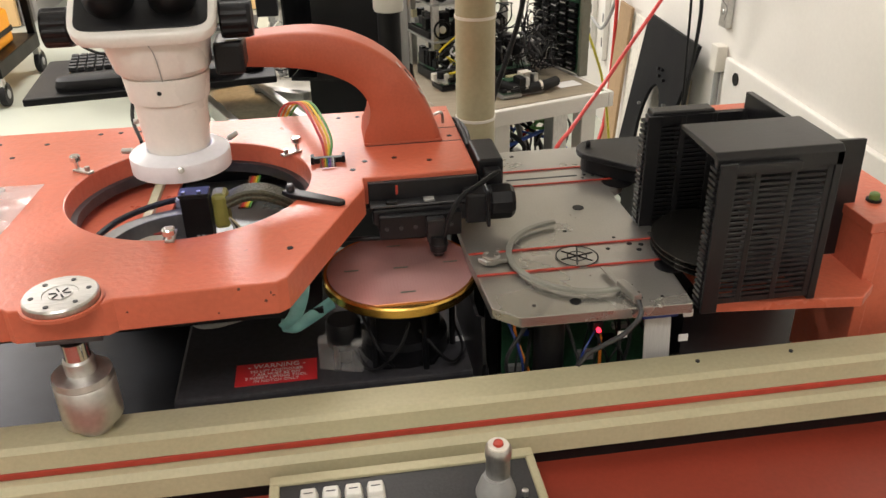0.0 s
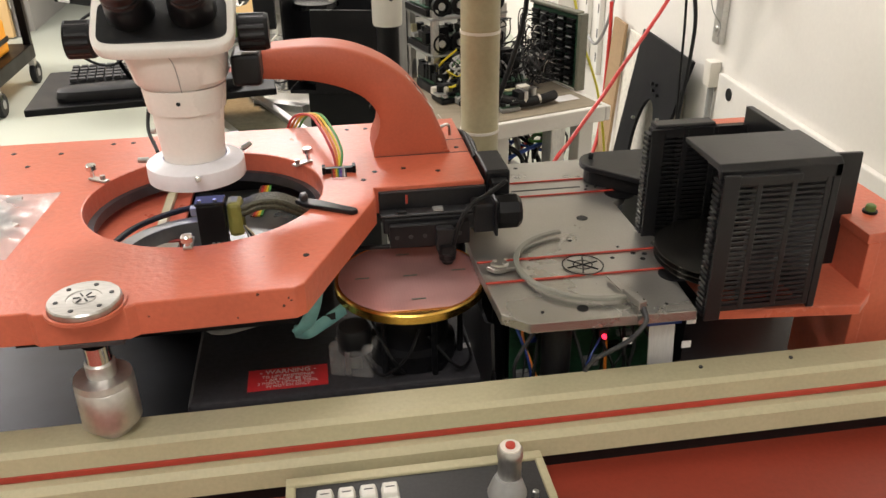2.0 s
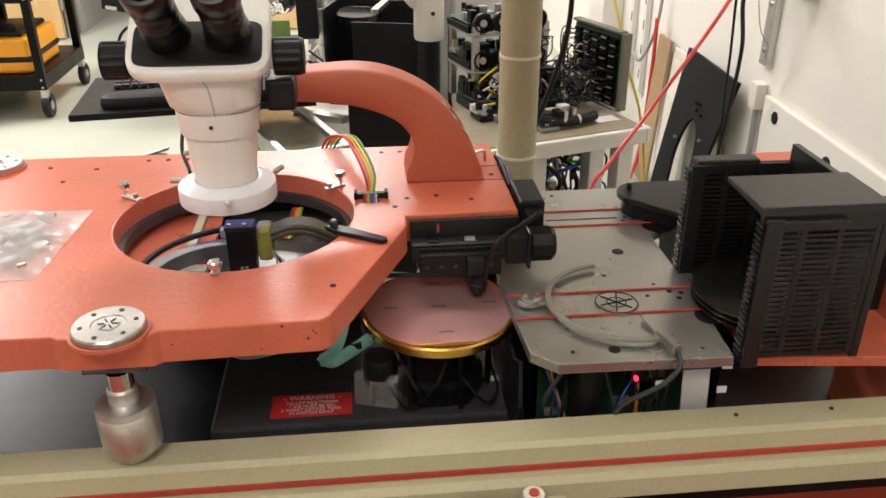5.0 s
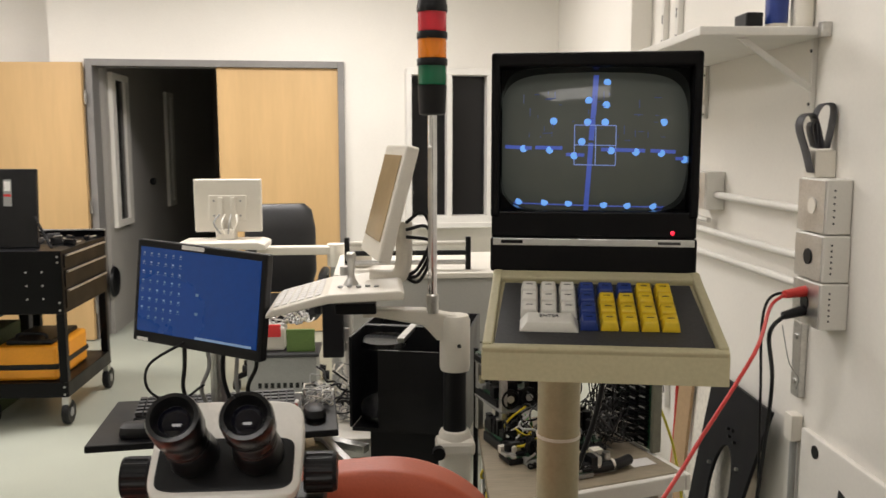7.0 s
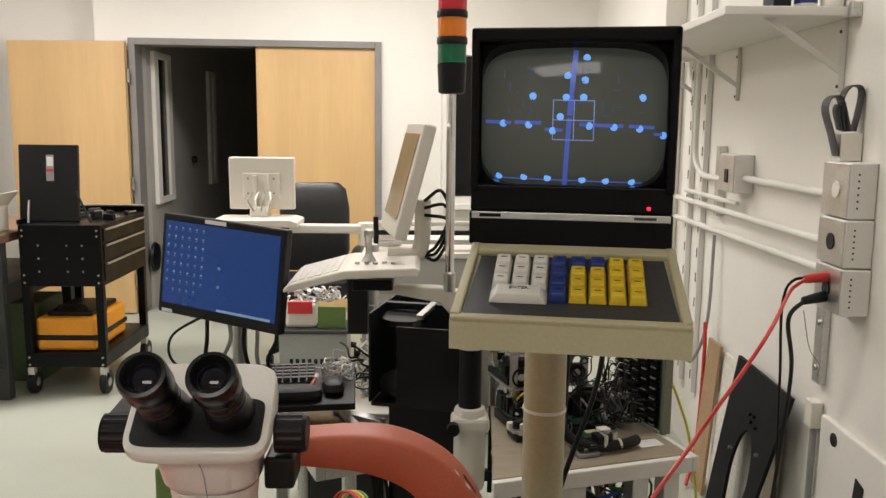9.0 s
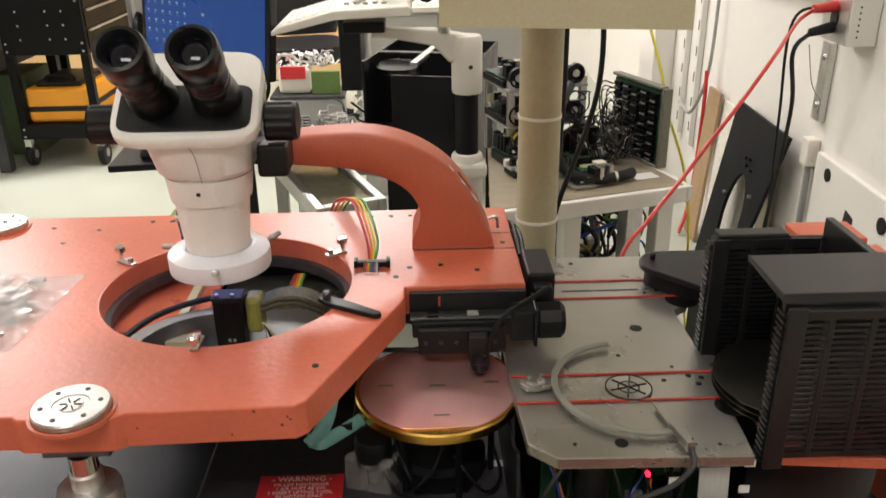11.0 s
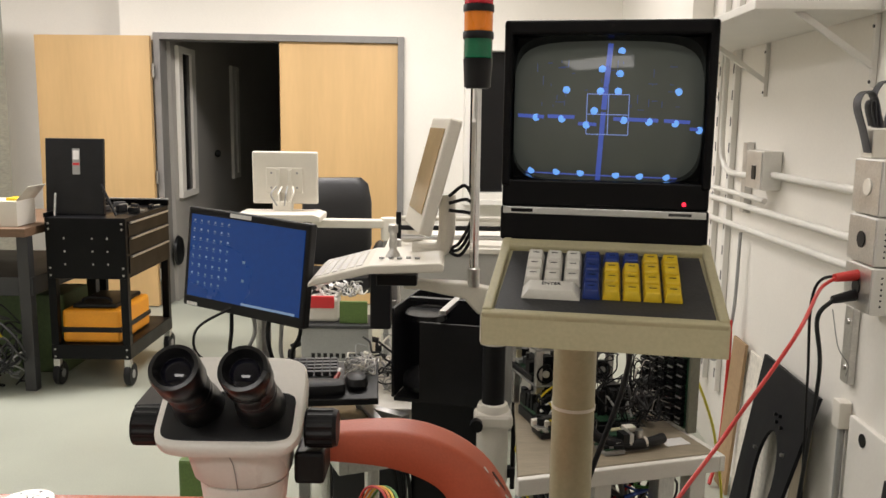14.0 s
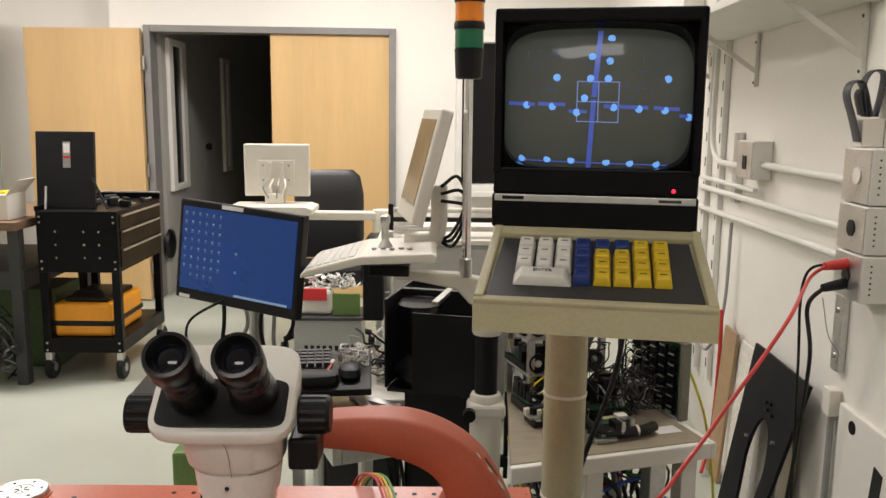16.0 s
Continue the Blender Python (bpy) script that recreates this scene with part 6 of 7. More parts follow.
# open black instrument housing
hous = thing("instrument_housing", (0.08, 2.65, 0.0), "open black sheet-metal instrument housing", "instrument housing")
HM = Matrix.Translation((0.1, 0.09, 1.47)) @ Matrix.Scale(1.12, 4) @ Matrix.Translation((-0.1, -0.09, -1.47)) @ pose(0.075, 2.36, 0, 0, 0, -14)
for nm, a in (("side_panel", (-0.115, -0.108, -0.05, 0.32, 0.70, 0.955)), ("side_panel", (0.193, 0.20, -0.06, 0.32, 0.66, 0.955)), ("back_panel", (-0.108, 0.193, 0.31, 0.32, 0.66, 0.955)), ("front_panel", (-0.03, 0.20, -0.067, -0.06, 0.70, 0.925)), ("bottom", (-0.108, 0.193, -0.05, 0.31, 0.69, 0.70))):
    part(nm, box(*a, 0.001, m=HM), BLACK_METAL, hous)
part("top_bar", box(-0.108, 0.193, 0.10, 0.125, 0.945, 0.955, 0.001, m=HM), BLACK_METAL, hous)
part("top_bar", box(0.02, 0.04, -0.05, 0.30, 0.945, 0.957, 0.001, m=HM), STEEL, hous)
part("film_reel", loft([(-0.04, 0.05, 0.065, 0.06, 0.915, 0.8, 0.1), (-0.04, 0.05, 0.06, 0.055, 0.93, 0.8, 0.1)], 30), BLACK_GLOSS, hous, smooth=True).data.transform(HM)
part("rail", box(-0.16, 0.0, -0.16, -0.13, 0.665, 0.685, 0.002, m=HM @ pose(0, 0, 0, 0, 0, -18)), ALU, hous, "aluminium edge rail")
part("plinth", box(-0.06, 0.13, -0.04, 0.30, 0.158, 0.69, 0.004, m=HM), BLACK, hous)
part("reel", lathe([(0.0, 0.0), (0.06, 0.0), (0.06, 0.02), (0.0, 0.022)], HM @ pose(-0.04, 0.02, 0.73, 20), 28), BLACK_GLOSS, hous, smooth=True)

# bench with stripped electronics
BM_ = pose(0.245, 1.705, 0, 0, 0, 17)
bench = thing("work_bench", (0.45, 1.9, 0.0), "white-edged plywood work bench on steel legs", "bench")
part("worktop", prism([(0.005, 0.004), (0.475, 0.004), (0.475, 0.46), (0.18, 0.46)], 0.722, 0.750, bevel=0.002), PLY, bench).data.transform(BM_)
part("edge", box(0.0, 0.475, -0.014, 0.003, 0.712, 0.749, 0.003, m=BM_), WHITE_PAINT, bench, "white edge strip")
part("side_edge", box(0.476, 0.490, -0.014, 0.46, 0.712, 0.749, 0.003, m=BM_), WHITE_PAINT, bench)
for x in (0.205, 0.36, 0.44):
    for y in (0.03, 0.43):
        part("leg", box(x - 0.02, x + 0.02, y - 0.02, y + 0.02, 0.0, 0.722, 0.002, m=BM_), (WHITE_PAINT, STEEL)[x == 0.36], bench)
part("low_shelf", box(0.15, 0.46, 0.02, 0.45, 0.28, 0.30, 0.002, m=BM_), WHITE_PAINT, bench)

WIRES = [bpy.data.materials["wire_" + n] for n in ("red", "yellow", "green", "blue", "grey", "white", "black")] + [RUBBER, BLACK, GREY, RUBBER, DARK_GREY, RUBBER, BLACK, GREY, RUBBER, BLACK, DARK_GREY, DARK_GREY, RUBBER, BLACK]


def tangle(name, label, m, x0, x1, y0, y1, z0, z1, count, seed, r0=0.0015, r1=0.004, spread=0.12, mats=None):
    """A loose tangle of wires, one thing, each wire a part."""
    rnd = random.Random(seed)
    c = m @ Vector(((x0 + x1) / 2, (y0 + y1) / 2, z0))
    t = thing(name, c, label, "cables")
    for k in range(count):
        p = Vector((x0 + (x1 - x0) * rnd.random(), y0 + (y1 - y0) * rnd.random(), z0 + 0.004 + (z1 - z0) * rnd.random() * 0.4))
        pts = [p.copy()]
        for s in range(7):
            p = p + Vector(((rnd.random() - 0.5) * spread, (rnd.random() - 0.5) * spread, (rnd.random() - 0.45) * spread))
            p = Vector((max(x0, min(x1, p.x)), max(y0, min(y1, p.y)), max(z0 + 0.004, min(z1, p.z))))
            pts.append(p.copy())
        part("wire", tube([m @ q for q in pts], r0 + (r1 - r0) * rnd.random() ** 2, 6, 5), rnd.choice(mats or WIRES), t)
    return t


def module(x, y, z, w, d, hgt, seed, m=BM_, mats=None, category="circuit module"):
    """A stripped instrument module: chassis, board, blocks, connectors."""
    rnd = random.Random(seed)
    t = thing("electronics_module", m @ Vector((x, y, z)), "stripped electronics module with boards and connectors", category, "modules on the bench")
    k = rnd.choice((GREY, BLACK_METAL, DARK_GREY, BLACK_METAL, BLACK))
    part("chassis", box(x - w / 2, x + w / 2, y - d / 2, y + d / 2, z + 0.001, z + hgt * 0.3, 0.002, m=m), k, t)
    part("board", box(x - w * 0.46, x + w * 0.46, y - d * 0.46, y + d * 0.46, z + hgt * 0.36, z + hgt * 0.36 + 0.002, m=m), PCB, t)
    for _ in range(int(8 + 10 * rnd.random())):
        a, b = x + (rnd.random() - 0.5) * w * 0.8, y + (rnd.random() - 0.5) * d * 0.8
        s, q, hh = 0.004 + 0.016 * rnd.random(), 0.004 + 0.012 * rnd.random(), hgt * (0.1 + 0.5 * rnd.random())
        part("component", box(a - s, a + s, b - q, b + q, z + hgt * 0.36 + 0.002, z + hgt * 0.36 + hh, 0.001, m=m), rnd.choice((BLACK, BLACK, BLACK, DARK_GREY, STEEL, GREY, WHITE_PLASTIC, BEIGE, PCB)), t)
    for _ in range(3):
        a, b = x + (rnd.random() - 0.5) * w * 0.8, y + (rnd.random() - 0.5) * d * 0.8
        part("capacitor", cyl(m @ Vector((a, b, z + hgt * 0.37)), m @ Vector((a, b, z + hgt * 0.9)), 0.006 + 0.006 * rnd.random(), seg=14), rnd.choice((BLACK, STEEL, BLACK)), t)
    return t


for k, (x, y, w, d, hgt) in enumerate(((0.175, 0.30, 0.06, 0.10, 0.08), (0.31, 0.20, 0.10, 0.12, 0.11), (0.21, 0.20, 0.09, 0.12, 0.06), (0.30, 0.09, 0.08, 0.07, 0.05), (0.155, 0.20, 0.05, 0.06, 0.045), (0.21, 0.36, 0.07, 0.10, 0.10), (0.25, 0.07, 0.05, 0.05, 0.035))):
    module(x, y, 0.75, w, d, hgt, 40 + k)
# raised rack of modules on the bench
rack = thing("module_rack", BM_ @ Vector((0.05, 0.5, 0.75)), "open steel rack with fan modules", "rack")
for x in (0.17, 0.36):
    for y in (0.29, 0.43):
        part("upright", box(x - 0.008, x + 0.008, y - 0.008, y + 0.008, 0.751, 0.95, 0.001, m=BM_), STEEL, rack)
for z in (0.835, 0.925):
    part("shelf", box(0.16, 0.37, 0.28, 0.44, z, z + 0.006, 0.001, m=BM_), GREY, rack)
for k in range(8):
    x, z = 0.186 + 0.05 * (k % 4), 0.868 + 0.09 * (k // 4)
    part("fan", lathe([(0.024, 0), (0.024, 0.012), (0.019, 0.012), (0.018, 0.004), (0.0, 0.006)], BM_ @ pose(x, 0.292, z, 90), 20), BLACK, rack)
    part("fan_hub", cyl(BM_ @ Vector((x, 0.279, z)), BM_ @ Vector((x, 0.282, z)), 0.009, seg=14), ALU, rack)
for k, (x, z, w) in enumerate(((0.30, 0.841, 0.10), (0.29, 0.931, 0.12), (0.19, 0.931, 0.07), (0.20, 0.841, 0.08))):
    module(x, 0.37, z, w, 0.13, 0.06, 60 + k)
# card cage at the bench's right end
CAGE_GREY = mat("grey_green_cage", (0.17, 0.17, 0.13), 0.5, grain=120, vary=0.08)
cage = thing("card_cage", BM_ @ Vector((0.43, 0.22, 0.75)), "card cage panel full of wired connectors", "card cage")
CM = pose(0.672, 1.972, 0.75, 0, 0, 110)
part("frame", box(-0.004, 0.20, -0.010, 0.0, 0.001, 0.185, 0.002, m=CM), CAGE_GREY, cage)
part("frame", box(-0.016, -0.004, -0.014, 0.010, 0.001, 0.190, 0.002, m=CM), CAGE_GREY, cage)
part("frame", box(-0.004, 0.20, -0.010, 0.012, 0.186, 0.194, 0.002, m=CM), CAGE_GREY, cage)
part("backplane", box(0.0, 0.195, 0.001, 0.005, 0.005, 0.182, m=CM), PCB, cage)
conn, pinrow = None, None
for r in range(13):
    for c in range(5):
        mm = CM @ pose(0.022 + 0.0375 * c, 0.006, 0.016 + 0.0128 * r)
        if conn is None:
            conn = part("connector", box(-0.014, 0.014, 0.0, 0.009, -0.0045, 0.0045), BLACK, cage)
            conn.data.transform(mm)
            pinrow = part("pin_row", box(-0.010, 0.010, 0.009, 0.0105, -0.0016, 0.0016), GREY, cage)
            pinrow.data.transform(mm)
            c0 = mm
        else:
            twin(conn, cage, mm @ c0.inverted())
            if (r * 5 + c) % 2:
                twin(pinrow, cage, mm @ c0.inverted())
rnd = random.Random(31)
for k in range(60):
    a = Vector((0.02 + 0.17 * rnd.random(), 0.016, 0.02 + 0.155 * rnd.random()))
    out = 0.02 + 0.03 * rnd.random()
    b = a + Vector((0.02 * (rnd.random() - 0.5), out, 0.012 * rnd.random()))
    c = Vector((a.x + 0.03 * (rnd.random() - 0.5), 0.03 + out * 0.8, max(0.03, a.z - 0.05 - 0.05 * rnd.random())))
    d = Vector((0.06 + 0.08 * rnd.random(), 0.05 + 0.05 * rnd.random(), 0.006 + 0.03 * rnd.random()))
    part("wire", tube([CM @ a, CM @ b, CM @ c, CM @ d], 0.0010 + 0.0008 * rnd.random(), 5, 6), rnd.choice((GREY, DARK_GREY, RUBBER, RUBBER, BLACK, RUBBER, DARK_GREY, DARK_GREY, WHITE_PLASTIC)), cage)
loom = thing("cable_loom", BM_ @ Vector((0.28, 0.08, 0.75)), "thick black sleeved cable loom on the bench", "cable loom")
part("sleeve", tube([BM_ @ Vector(p) for p in ((0.30, 0.24, 0.94), (0.24, 0.16, 0.92), (0.205, 0.11, 0.86), (0.21, 0.08, 0.795), (0.27, 0.06, 0.768), (0.34, 0.06, 0.766), (0.385, 0.075, 0.766))], 0.012, 12), RUBBER, loom)
for x in (0.29, 0.33):
    part("tie", tube([BM_ @ Vector((x - 0.003, 0.06, 0.767)), BM_ @ Vector((x + 0.003, 0.06, 0.767))], 0.0132, 12, 1), WHITE_PLASTIC, loom)
note = single("paper_note", box(0.39, 0.45, 0.06, 0.10, 0.7505, 0.7515, m=BM_), SIGN_WHITE, "white paper note on the bench", "paper")
tangle("wire_tangle", "tangle of loose wires among the modules", BM_, 0.16, 0.40, 0.13, 0.27, 0.752, 0.93, 60, 71, 0.001, 0.0035, 0.085, WIRES + [RUBBER, BLACK, DARK_GREY, RUBBER] * 3)
tangle("wire_tangle", "dark tangle of cables under the bench", BM_, 0.18, 0.42, 0.06, 0.42, 0.30, 0.66, 70, 72, 0.003, 0.007, 0.3)
for k in range(4):
    module(0.20 + 0.075 * k, 0.24, 0.30, 0.065, 0.3, 0.22, 80 + k)
tangle("cable_coil", "loose coil of white and clear cables on the tray", Matrix.Identity(4), -0.21, -0.12, 2.57, 2.69, 0.678, 0.725, 16, 73, 0.0015, 0.0025, 0.10, [WHITE_PLASTIC, SIGN_WHITE, GREY])
# hanging black cords behind the column
for k, (a, b, c) in enumerate((((0.355, 1.50, 1.27), (0.355, 1.50, 1.02), (0.34, 1.50, 0.80)), ((0.41, 1.50, 1.28), (0.415, 1.50, 1.05), (0.345, 1.50, 0.80)))):
    cd = thing("power_cord", c, "black power cord hanging from the console", "cord", "console cords")
    part("cord", tube((a, b, c, (c[0] - 0.02, c[1], 0.55), (c[0] - 0.03, c[1] + 0.02, 0.02)), 0.0048, 10), RUBBER, cd)


# ---- things on and along the right wall ----
RW = pose(1.272, 2.31, 0, 0, 0, 87.7)  # x runs along the wall, y out of it into the room


BX = [(-0.115, 0.035, 0.070, 1.240, 1.385), (-0.120, 0.030, 0.074, 1.112, 1.237), (-0.125, 0.025, 0.076, 0.985, 1.109)]
for k, (u0, u1, d, z0, z1) in enumerate(BX):
    t = thing("outlet_box", RW @ Vector((u0, d / 2, z0)), "white steel outlet box with a metal cover", "outlet box", "wall boxes")
    part("body", box(u0, u1, 0.001, d, z0, z1, 0.004, m=RW), WHITE_PAINT, t)
    part("cover", box(u0 + 0.004, u1 + 0.004, d + 0.0005, d + 0.004, z0 + 0.003, z1 - 0.003, 0.001, m=RW), ALU, t, "bare metal cover plate")
    part("socket", lathe([(0.022, 0), (0.022, 0.003), (0, 0.003)], RW @ pose(-0.045, d + 0.004, (z0 + z1) / 2, -90), 20), (WHITE_PLASTIC, BLACK, BLACK)[k], t)
    for q in range(6):
        zq = z0 + (z1 - z0) * (0.2 + 0.12 * q)
        part("knockout", cyl(RW @ Vector((u0 - 0.0004, d * 0.7, zq)), RW @ Vector((u0 + 0.001, d * 0.7, zq)), 0.003, seg=8), DARK_GREY, t)
small = thing("outlet_box", RW @ Vector((0.70, 0.05, 1.30)), "white steel outlet box on the conduit", "outlet box", "wall boxes")
part("body", box(0.78, 0.95, 0.001, 0.07, 1.235, 1.375, 0.003, m=RW), WHITE_PAINT, small)
part("cover", box(0.785, 0.95, 0.0705, 0.074, 1.238, 1.372, 0.001, m=RW), ALU, small)
part("socket", box(0.84, 0.88, 0.0745, 0.077, 1.27, 1.32, 0.001, m=RW), BLACK, small)
single("grey_duct", box(1.09, 1.14, 0.001, 0.03, 1.12, 1.40, 0.003, m=RW), ALU, "grey wire duct on the wall", "duct")


def conduit(pts, r=0.0125):
    t = thing("conduit", RW @ Vector(pts[0]), "white painted steel conduit on the wall", "conduit", "conduits")
    part("pipe", tube([RW @ Vector(p) for p in pts], r, 12, 6), WHITE_PAINT, t, smooth=True)
    return t


conduit(((0.035, 0.03, 1.290), (0.40, 0.03, 1.290), (0.78, 0.03, 1.290)))
conduit(((0.95, 0.03, 1.27), (1.15, 0.03, 1.27), (1.32, 0.03, 1.275), (1.42, 0.03, 1.33), (1.44, 0.03, 1.45), (1.44, 0.03, 1.8)))
conduit(((0.03, 0.03, 1.155), (0.8, 0.03, 1.150), (1.7, 0.03, 1.145)))
conduit(((0.025, 0.03, 1.075), (0.8, 0.03, 1.065), (1.7, 0.03, 1.050)))
conduit(((1.55, 0.03, 1.19), (1.2, 0.03, 1.19), (0.85, 0.03, 1.19)), 0.010)
for u in (1.35, 1.55):
    t = thing("strut_channel", RW @ Vector((u, 0.02, 0.3)), "white strut channel with slots on the wall", "strut", "struts")
    part("channel", box(u - 0.02, u + 0.02, 0.001, 0.025, 0.30, 2.2, 0.002, m=RW), WHITE_PAINT, t)
    for k in range(16):
        part("slot", box(u - 0.006, u + 0.006, 0.0245, 0.0262, 0.36 + 0.11 * k, 0.40 + 0.11 * k, m=RW), DARK_GREY, t)
t = thing("wall_column", RW @ Vector((1.95, 0.02, 0)), "white painted square duct up the wall", "duct")
part("duct", box(1.80, 2.10, 0.001, 0.10, 0.0, CEILING - 0.002, 0.004, m=RW), WALL, t)

strip = thing("mounting_strip", RW @ Vector((0.12, 0.01, 0.73)), "grey galvanised mounting strip below the boxes", "strip")
part("channel", box(0.085, 0.135, 0.001, 0.022, 0.735, 0.96, 0.002, m=RW), ALU, strip)
for z in (0.78, 0.915):
    part("bolt", cyl(RW @ Vector((0.11, 0.022, z)), RW @ Vector((0.11, 0.028, z)), 0.008, seg=12), STEEL, strip)
wirec = single("thin_wire", tube([RW @ Vector(p) for p in ((0.04, 0.10, 0.965), (0.03, 0.08, 0.86), (0.07, 0.03, 0.80), (0.09, 0.025, 0.76))], 0.0015, 6), GREY, "thin grey wire below the outlet box", "wire")

shelf = thing("wall_shelf", RW @ Vector((0.8, 0.2, 1.77)), "white laminate wall shelf on steel brackets", "shelf")
part("board", box(0.07, 1.75, 0.002, 0.36, 1.775, 1.80, 0.003, m=RW), WHITE_PAINT, shelf)
for u in (0.13, 1.00, 1.60):
    part("upright", box(u - 0.008, u + 0.008, 0.001, 0.015, 1.575, 1.774, 0.001, m=RW), WHITE_PAINT, shelf)
    part("brace", prism([(0.015, 1.625), (0.015, 1.645), (0.205, 1.774), (0.235, 1.774)], u - 0.006, u + 0.006, "x"), WHITE_PAINT, shelf).data.transform(RW)
    for z in (1.59, 1.74):
        part("screw", cyl(RW @ Vector((u, 0.015, z)), RW @ Vector((u, 0.018, z)), 0.005, seg=8), DARK_GREY, shelf)
part("clip", box(0.045, 0.07, 0.0, 0.03, 1.77, 1.81, 0.003, m=RW), STEEL, shelf)
bx = thing("small_black_box", RW @ Vector((0.2, 0.18, 1.80)), "small black box on the shelf", "box")
part("body", box(0.15, 0.24, 0.15, 0.20, 1.8005, 1.85, 0.004, m=RW), BLACK, bx)
for u, d, mt, lb in ((0.18, 0.10, BLUE_PLASTIC, "clear bottle with a blue label on the shelf"), (0.17, 0.03, WHITE_PLASTIC, "white plastic bottle on the shelf")):
    b = thing("bottle", RW @ Vector((u, d, 1.80)), lb, "bottle")
    part("body", lathe([(0.028, 1.8005), (0.031, 1.806), (0.031, 1.93), (0.02, 1.955), (0.012, 1.96), (0.012, 1.98), (0, 1.98)], Matrix.Translation((*(RW @ Vector((u, d, 0))).xy, 0)), 28), WHITE_PLASTIC, b, smooth=True)
    part("label", lathe([(0.0312, 1.82), (0.0316, 1.822), (0.0316, 1.89), (0.0312, 1.892)], Matrix.Translation((*(RW @ Vector((u, d, 0))).xy, 0)), 28), mt, b)
strap = thing("rubber_strap", RW @ Vector((0.10, 0.05, 1.45)), "coiled dark rubber strap hanging on the wall", "strap")
def band(pts, side, w, t):
    """A flat band along a line, its width along side."""
    line, bm, rows = glide(pts, 7), bmesh.new(), []
    for k, q in enumerate(line):
        d = (line[min(k + 1, len(line) - 1)] - line[max(k - 1, 0)]).normalized()
        nrm = d.cross(side).normalized() * t
        rows.append([bm.verts.new(q + side * a * w + nrm * b) for a, b in ((-1, -0.5), (-0.85, -1), (0.85, -1), (1, -0.5), (1, 0.5), (0.85, 1), (-0.85, 1), (-1, 0.5))])
    for a, b in zip(rows, rows[1:]):
        for j in range(8):
            bm.faces.new((a[j], a[(j + 1) % 8], b[(j + 1) % 8], b[j]))
    bm.faces.new(rows[0])
    bm.faces.new(rows[-1])
    return bm


STRAP = mat("grey_rubber_strap", (0.055, 0.055, 0.062), 0.5, grain=90, vary=0.15)
ALONG = (RW.to_3x3() @ Vector((1, 0, 0))).normalized()
for pts, wd in ((((0.0, 0.062, 1.40), (0.0, 0.080, 1.46), (0.0, 0.100, 1.52), (0.0, 0.092, 1.552), (0.0, 0.066, 1.555), (0.0, 0.048, 1.51), (0.0, 0.040, 1.465)), 0.022), (((0.0, 0.050, 1.466), (0.0, 0.060, 1.54), (0.0, 0.046, 1.578), (0.0, 0.022, 1.586), (0.0, 0.008, 1.572), (0.0, 0.012, 1.52), (0.0, 0.022, 1.466)), 0.018), (((0.0, 0.058, 1.47), (0.0, 0.072, 1.52), (0.0, 0.062, 1.535), (0.0, 0.044, 1.50), (0.0, 0.034, 1.466)), 0.018)):
    part("loop", band([RW @ Vector(p) for p in pts], ALONG, wd, 0.0022), STRAP, strap, smooth=True)
part("holder", box(-0.02, 0.045, 0.002, 0.06, 1.386, 1.46, 0.003, m=RW), WHITE_PLASTIC, strap)

# power cords
def cord(label, pts, r, material, plug=None):
    t = thing("power_cord", pts[-1], label, "cord", "wall cords")
    part("cord", tube(pts, r, 10, 10), material, t, smooth=True)
    if plug:
        a, b = plug
        part("plug", cyl(a, b, 0.016, 0.011, 14), material, t)
    return t


P = RW @ Vector((-0.045, 0.090, 1.078))
Q = RW @ Vector((-0.045, 0.090, 1.025))
cord("red power cord hanging from the wall outlet to the floor", (P + Vector((-0.05, -0.01, -0.005)), P + Vector((-0.10, -0.03, -0.035)), Vector((0.889, 1.90, 1.026)), Vector((0.812, 1.84, 0.951)), Vector((0.716, 1.78, 0.856)), Vector((0.661, 1.74, 0.804)), Vector((0.568, 1.66, 0.735)), Vector((0.50, 1.60, 0.67)), Vector((0.40, 1.5, 0.40)), Vector((0.36, 1.42, 0.008))), 0.0046, RED_CABLE, (P + Vector((0.012, 0, 0)), P + Vector((-0.055, -0.012, -0.006))))
cord("black power cord hanging from the wall outlet", (Q + Vector((-0.05, -0.01, -0.01)), Q + Vector((-0.10, -0.03, -0.06)), RW @ Vector((0.02, 0.13, 0.80)), RW @ Vector((0.08, 0.12, 0.55)), RW @ Vector((0.13, 0.12, 0.3)), RW @ Vector((0.16, 0.14, 0.01))), 0.006, RUBBER, (Q + Vector((0.012, 0, 0)), Q + Vector((-0.055, -0.012, -0.012))))
cord("thin black cord hanging along the wall", (P + Vector((0.0, -0.01, 0.0)), P + Vector((-0.09, 0.02, -0.04)), RW @ Vector((0.07, 0.14, 0.75)), RW @ Vector((0.12, 0.11, 0.4)), RW @ Vector((0.14, 0.10, 0.01))), 0.004, BLACK)
cord("red cord hanging down the wall to the floor", (RW @ Vector((1.09, 0.05, 0.68)), RW @ Vector((1.08, 0.05, 0.55)), RW @ Vector((1.08, 0.055, 0.30)), RW @ Vector((1.07, 0.07, 0.12)), RW @ Vector((1.0, 0.12, 0.012))), 0.008, RED_CABLE)
cord("yellow cord hanging behind the bench", ((0.72, 2.30, 1.02), (0.746, 2.25, 0.907), (0.761, 2.25, 0.829), (0.803, 2.25, 0.727), (0.833, 2.25, 0.634), (0.863, 2.25, 0.458), (0.875, 2.24, 0.2), (0.92, 2.2, 0.008)), 0.0038, YELLOW_CABLE)
